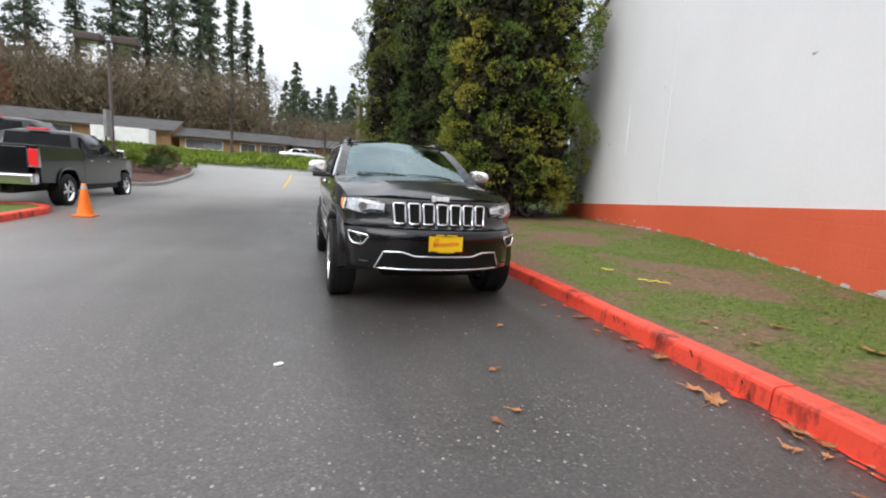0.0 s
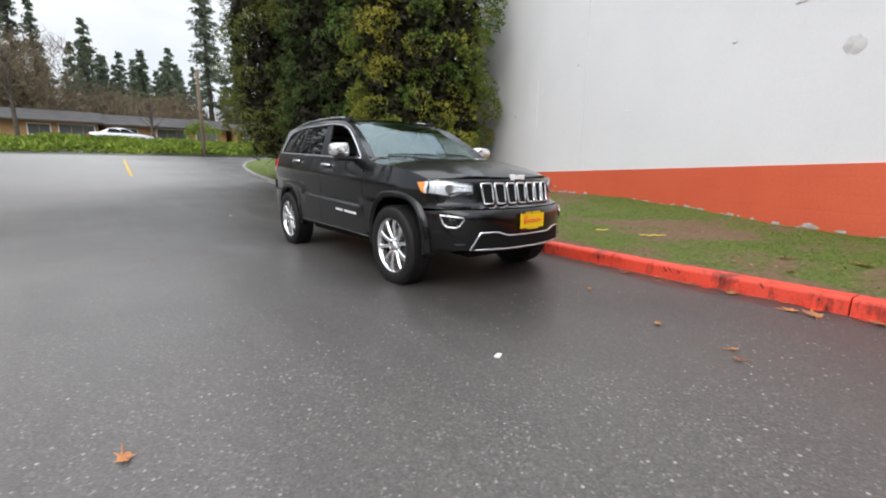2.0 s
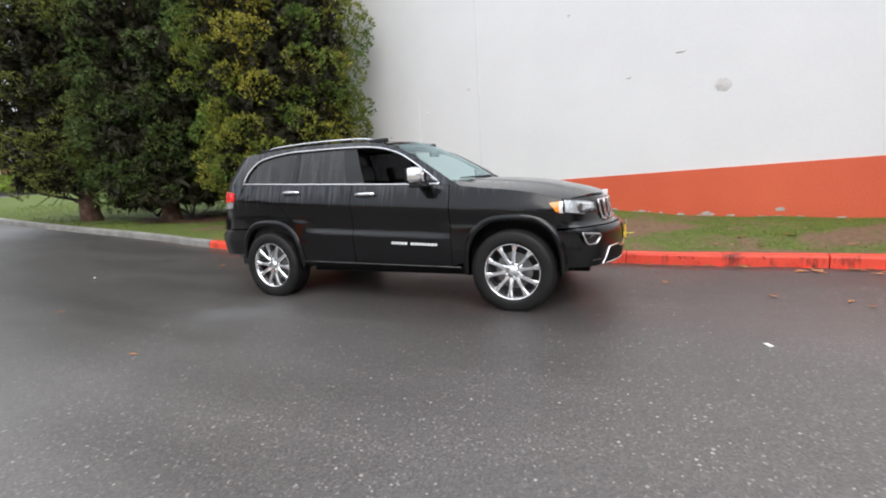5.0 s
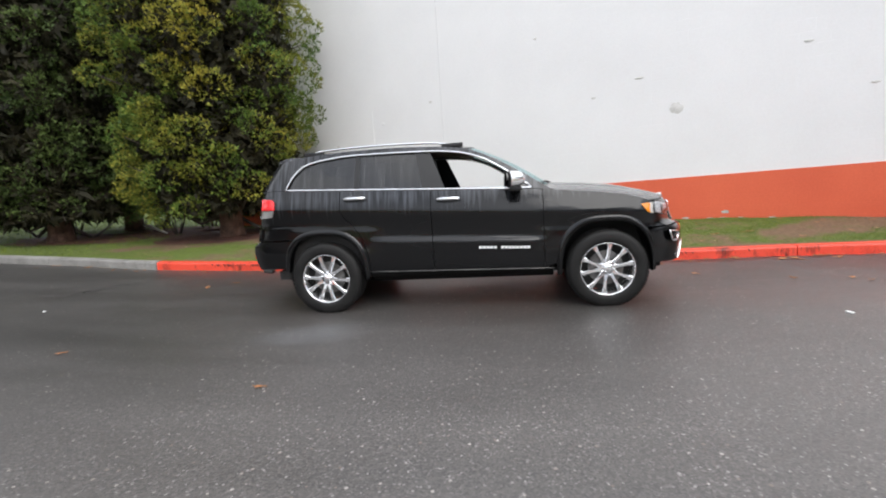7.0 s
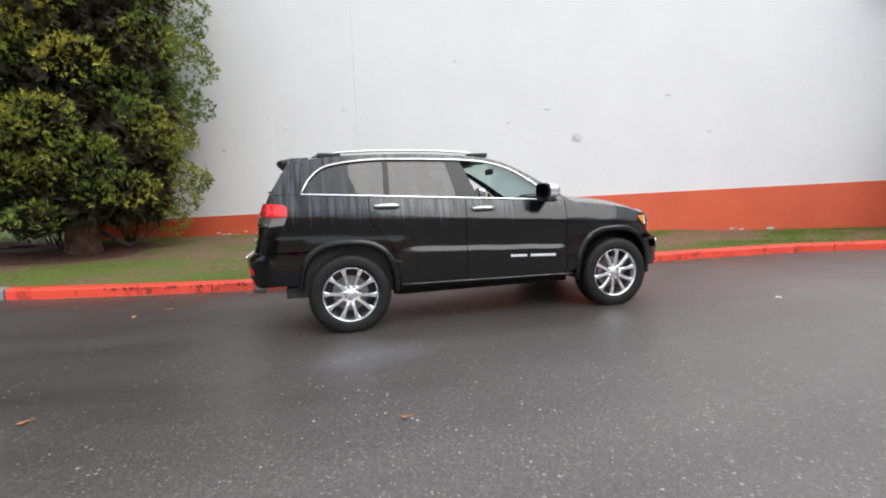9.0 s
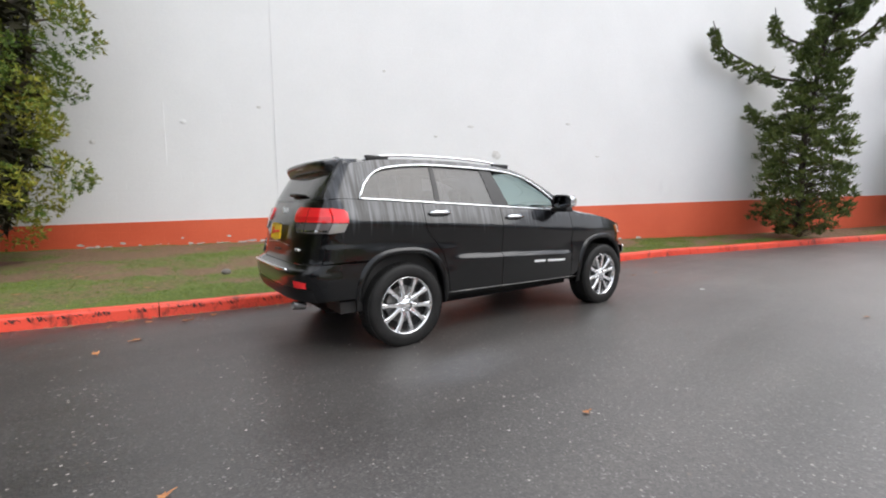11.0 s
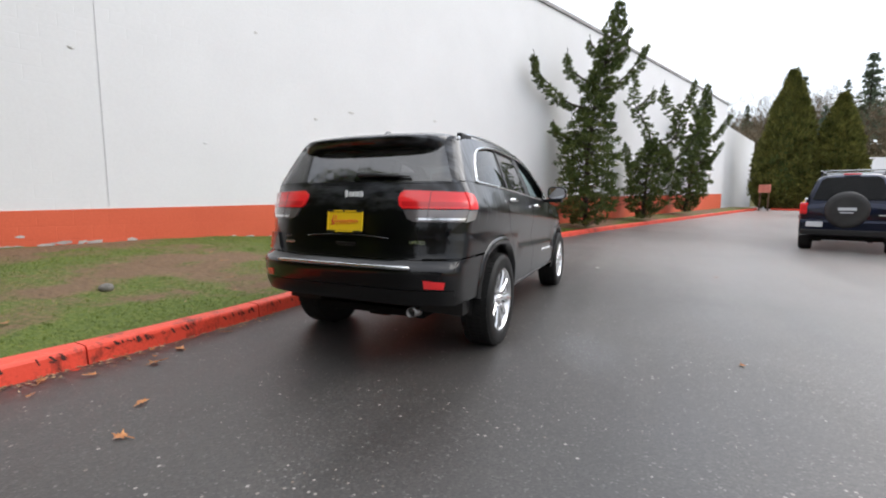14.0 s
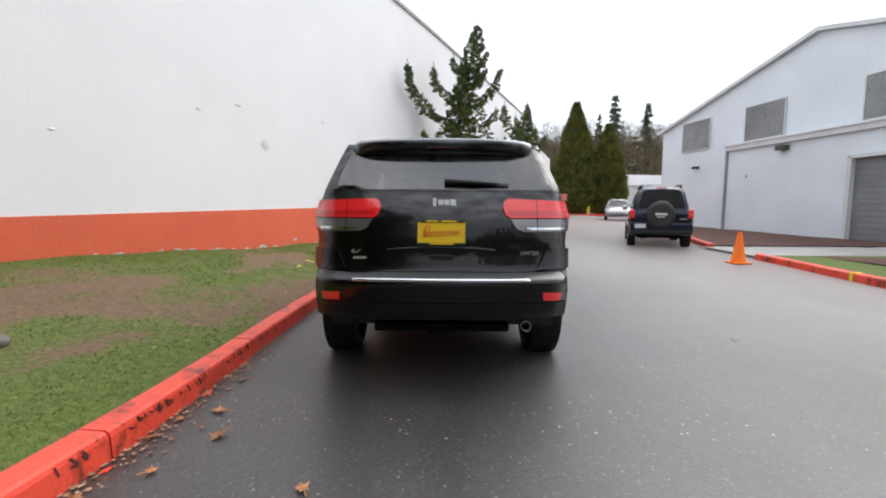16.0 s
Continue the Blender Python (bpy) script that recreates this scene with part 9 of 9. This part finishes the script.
for k in range(520):        # crumbs of leaf and bark swept against the kerb
    y = rr.choice((rr.uniform(-7, 8), rr.uniform(1.5, 5.2)))
    x, r, a0 = kerb_x(y) - abs(rr.gauss(0.02, 0.07)), rr.uniform(0.004, 0.016), rr.uniform(0, 6.3)
    z = road_z(x, y) + 0.006
    bm.faces.new([bm.verts.new((x + r * rr.uniform(0.6, 1.3) * math.cos(a0 + a), y + r * rr.uniform(0.6, 1.6) * math.sin(a0 + a), z + rr.uniform(0, 0.008))) for a in (0, 1.4, 2.9, 4.6)])
for k in range(260):        # and blown over the lawn
    y = rr.uniform(-7, 7)
    x, r, a0 = kerb_x(y) + 0.2 + rr.random() * (wall_x(y) - kerb_x(y) - 0.3), rr.uniform(0.006, 0.018), rr.uniform(0, 6.3)
    z = verge_z(x, y) + 0.022
    bm.faces.new([bm.verts.new((x + r * rr.uniform(0.6, 1.3) * math.cos(a0 + a), y + r * rr.uniform(0.6, 1.6) * math.sin(a0 + a), z + rr.uniform(0, 0.012))) for a in (0, 1.4, 2.9, 4.6)])
tagged(new("leaf_crumbs", mesh_of("leaf_crumbs", bm, DEBRIS)), "crumbs of dry leaf in the gutter and lawn", "leaf litter", kind="stuff")


# ---------- seams and a pale film on the asphalt ----------
TAR = surface("black_tar_seam", (0.012, 0.012, 0.012), (0.03, 0.03, 0.03), rough=(0.2, 0.4), bump=0.1)


def road_strip(name, pts, width, material, label):
    bm, rr = bmesh.new(), random.Random(len(pts) + int(pts[0][0] * 10))
    rows = []
    for (x0, y0), (x1, y1) in zip(pts, pts[1:]):
        d = Vector((x1 - x0, y1 - y0))
        k = max(2, int(d.length / 0.06))
        nrm = Vector((-d.y, d.x)).normalized()
        for i in range(k):
            p = Vector((x0, y0)) + d * i / k + nrm * rr.uniform(-0.012, 0.012)
            w = width * rr.uniform(0.3, 1.0)
            rows.append([bm.verts.new((p.x + s * nrm.x * w, p.y + s * nrm.y * w, road_z(p.x, p.y) + 0.004)) for s in (-1, 1)])
    for a, b in zip(rows, rows[1:]):
        bm.faces.new((a[0], a[1], b[1], b[0]))
    bmesh.ops.recalc_face_normals(bm, faces=bm.faces)
    return tagged(new(name, mesh_of(name, bm, material)), label, "road seam", kind="structure")


road_strip("road_seam_cross", [(-0.43, 5.55), (0.29, 5.34), (0.6, 5.22)], 0.05, TAR, "dark cross seam in the wet asphalt")


def film_material():
    m = bpy.data.materials.new("pale_oil_film")
    m.use_nodes = True
    n, l = m.node_tree.nodes, m.node_tree.links
    p = n["Principled BSDF"]
    p.inputs["Base Color"].default_value, p.inputs["Roughness"].default_value = (0.34, 0.35, 0.37, 1), 0.5
    mix, tr, tx, rp, co, gr = (n.new("ShaderNode" + k) for k in ("MixShader", "BsdfTransparent", "TexNoise", "MapRange", "TexCoord", "TexGradient"))
    tx.inputs["Scale"].default_value, tx.inputs["Detail"].default_value = 3.2, 6
    gr.gradient_type = "SPHERICAL"
    l.new(co.outputs["Object"], gr.inputs["Vector"])
    l.new(co.outputs["Object"], tx.inputs["Vector"])
    mul = n.new("ShaderNodeMath")
    mul.operation = "MULTIPLY"
    l.new(gr.outputs["Fac"], mul.inputs[0])
    l.new(tx.outputs["Fac"], mul.inputs[1])
    rp.inputs["From Min"].default_value, rp.inputs["From Max"].default_value, rp.inputs["To Max"].default_value = 0.10, 0.36, 0.15
    l.new(mul.outputs["Value"], rp.inputs["Value"])
    l.new(rp.outputs["Result"], mix.inputs["Fac"])
    l.new(tr.outputs["BSDF"], mix.inputs[1])
    l.new(p.outputs["BSDF"], mix.inputs[2])
    l.new(mix.outputs["Shader"], n["Material Output"].inputs["Surface"])
    return m


bm = bmesh.new()
bmesh.ops.create_circle(bm, cap_ends=True, radius=1.0, segments=40)
film = new("oil_film", mesh_of("oil_film", bm, film_material()))
film.matrix_world = Matrix.Translation((-1.66, 1.35, 0.005)) @ Matrix.Rotation(radians(12), 4, "Z") @ Matrix.Diagonal((0.42, 0.85, 1, 1))
tagged(film, "pale oily film on the wet asphalt", "stain", kind="structure")


# dark brown ground patches under the evergreens, and a stripped branch
def brown_ring(x, y, rx, ry, seed):
    bm = bmesh.new()
    mid = bm.verts.new((x, y, verge_z(x, y) + 0.03))
    rim = []
    for k in range(40):
        a = k * math.pi / 20
        q = 1 + 0.28 * noise.noise((math.cos(a) * 2.2 + seed, math.sin(a) * 2.2, 0.3))
        px, py = x + rx * q * math.cos(a), y + ry * q * math.sin(a)
        rim.append(bm.verts.new((px, py, verge_z(px, py) + 0.004)))
    for k in range(40):
        bm.faces.new((mid, rim[k], rim[(k + 1) % 40]))
    bmesh.ops.subdivide_edges(bm, edges=bm.edges[:], cuts=3)
    for v in bm.verts:
        d = min(1.0, math.hypot((v.co.x - x) / rx, (v.co.y - y) / ry))
        v.co.z = verge_z(v.co.x, v.co.y) + 0.006 + 0.03 * (1 - d) + 0.012 * (1 - d) * noise.noise(v.co * 6)
    bmesh.ops.recalc_face_normals(bm, faces=bm.faces)
    tagged(new("brown_ground_patch", mesh_of("brown_ground_patch", bm, MULCH)), "dark brown patch of ground under an evergreen", "leaf litter", kind="structure")


brown_ring(5.2, 6.8, 1.4, 1.7, 1)
brown_ring(4.9, 10.7, 1.4, 1.7, 2)
brown_ring(6.6, 9.4, 1.6, 1.9, 3)
br = thing("fallen_branch", "bare pale branch lying under the evergreens", "branch", at=Matrix.Translation((0, 0, 0)))
bm = bmesh.new()
tube(bm, [(7.7, 11.7, verge_z(7.7, 11.7) + 0.16), (6.8, 10.4, verge_z(6.8, 10.4) + 0.12), (5.95, 9.2, verge_z(5.95, 9.2) + 0.05)], [0.05, 0.05, 0.03], 7)
part("limb", bm, surface("stripped_wood", (0.35, 0.33, 0.30), (0.52, 0.49, 0.44), scale=3, fine=30), br, shade=True)
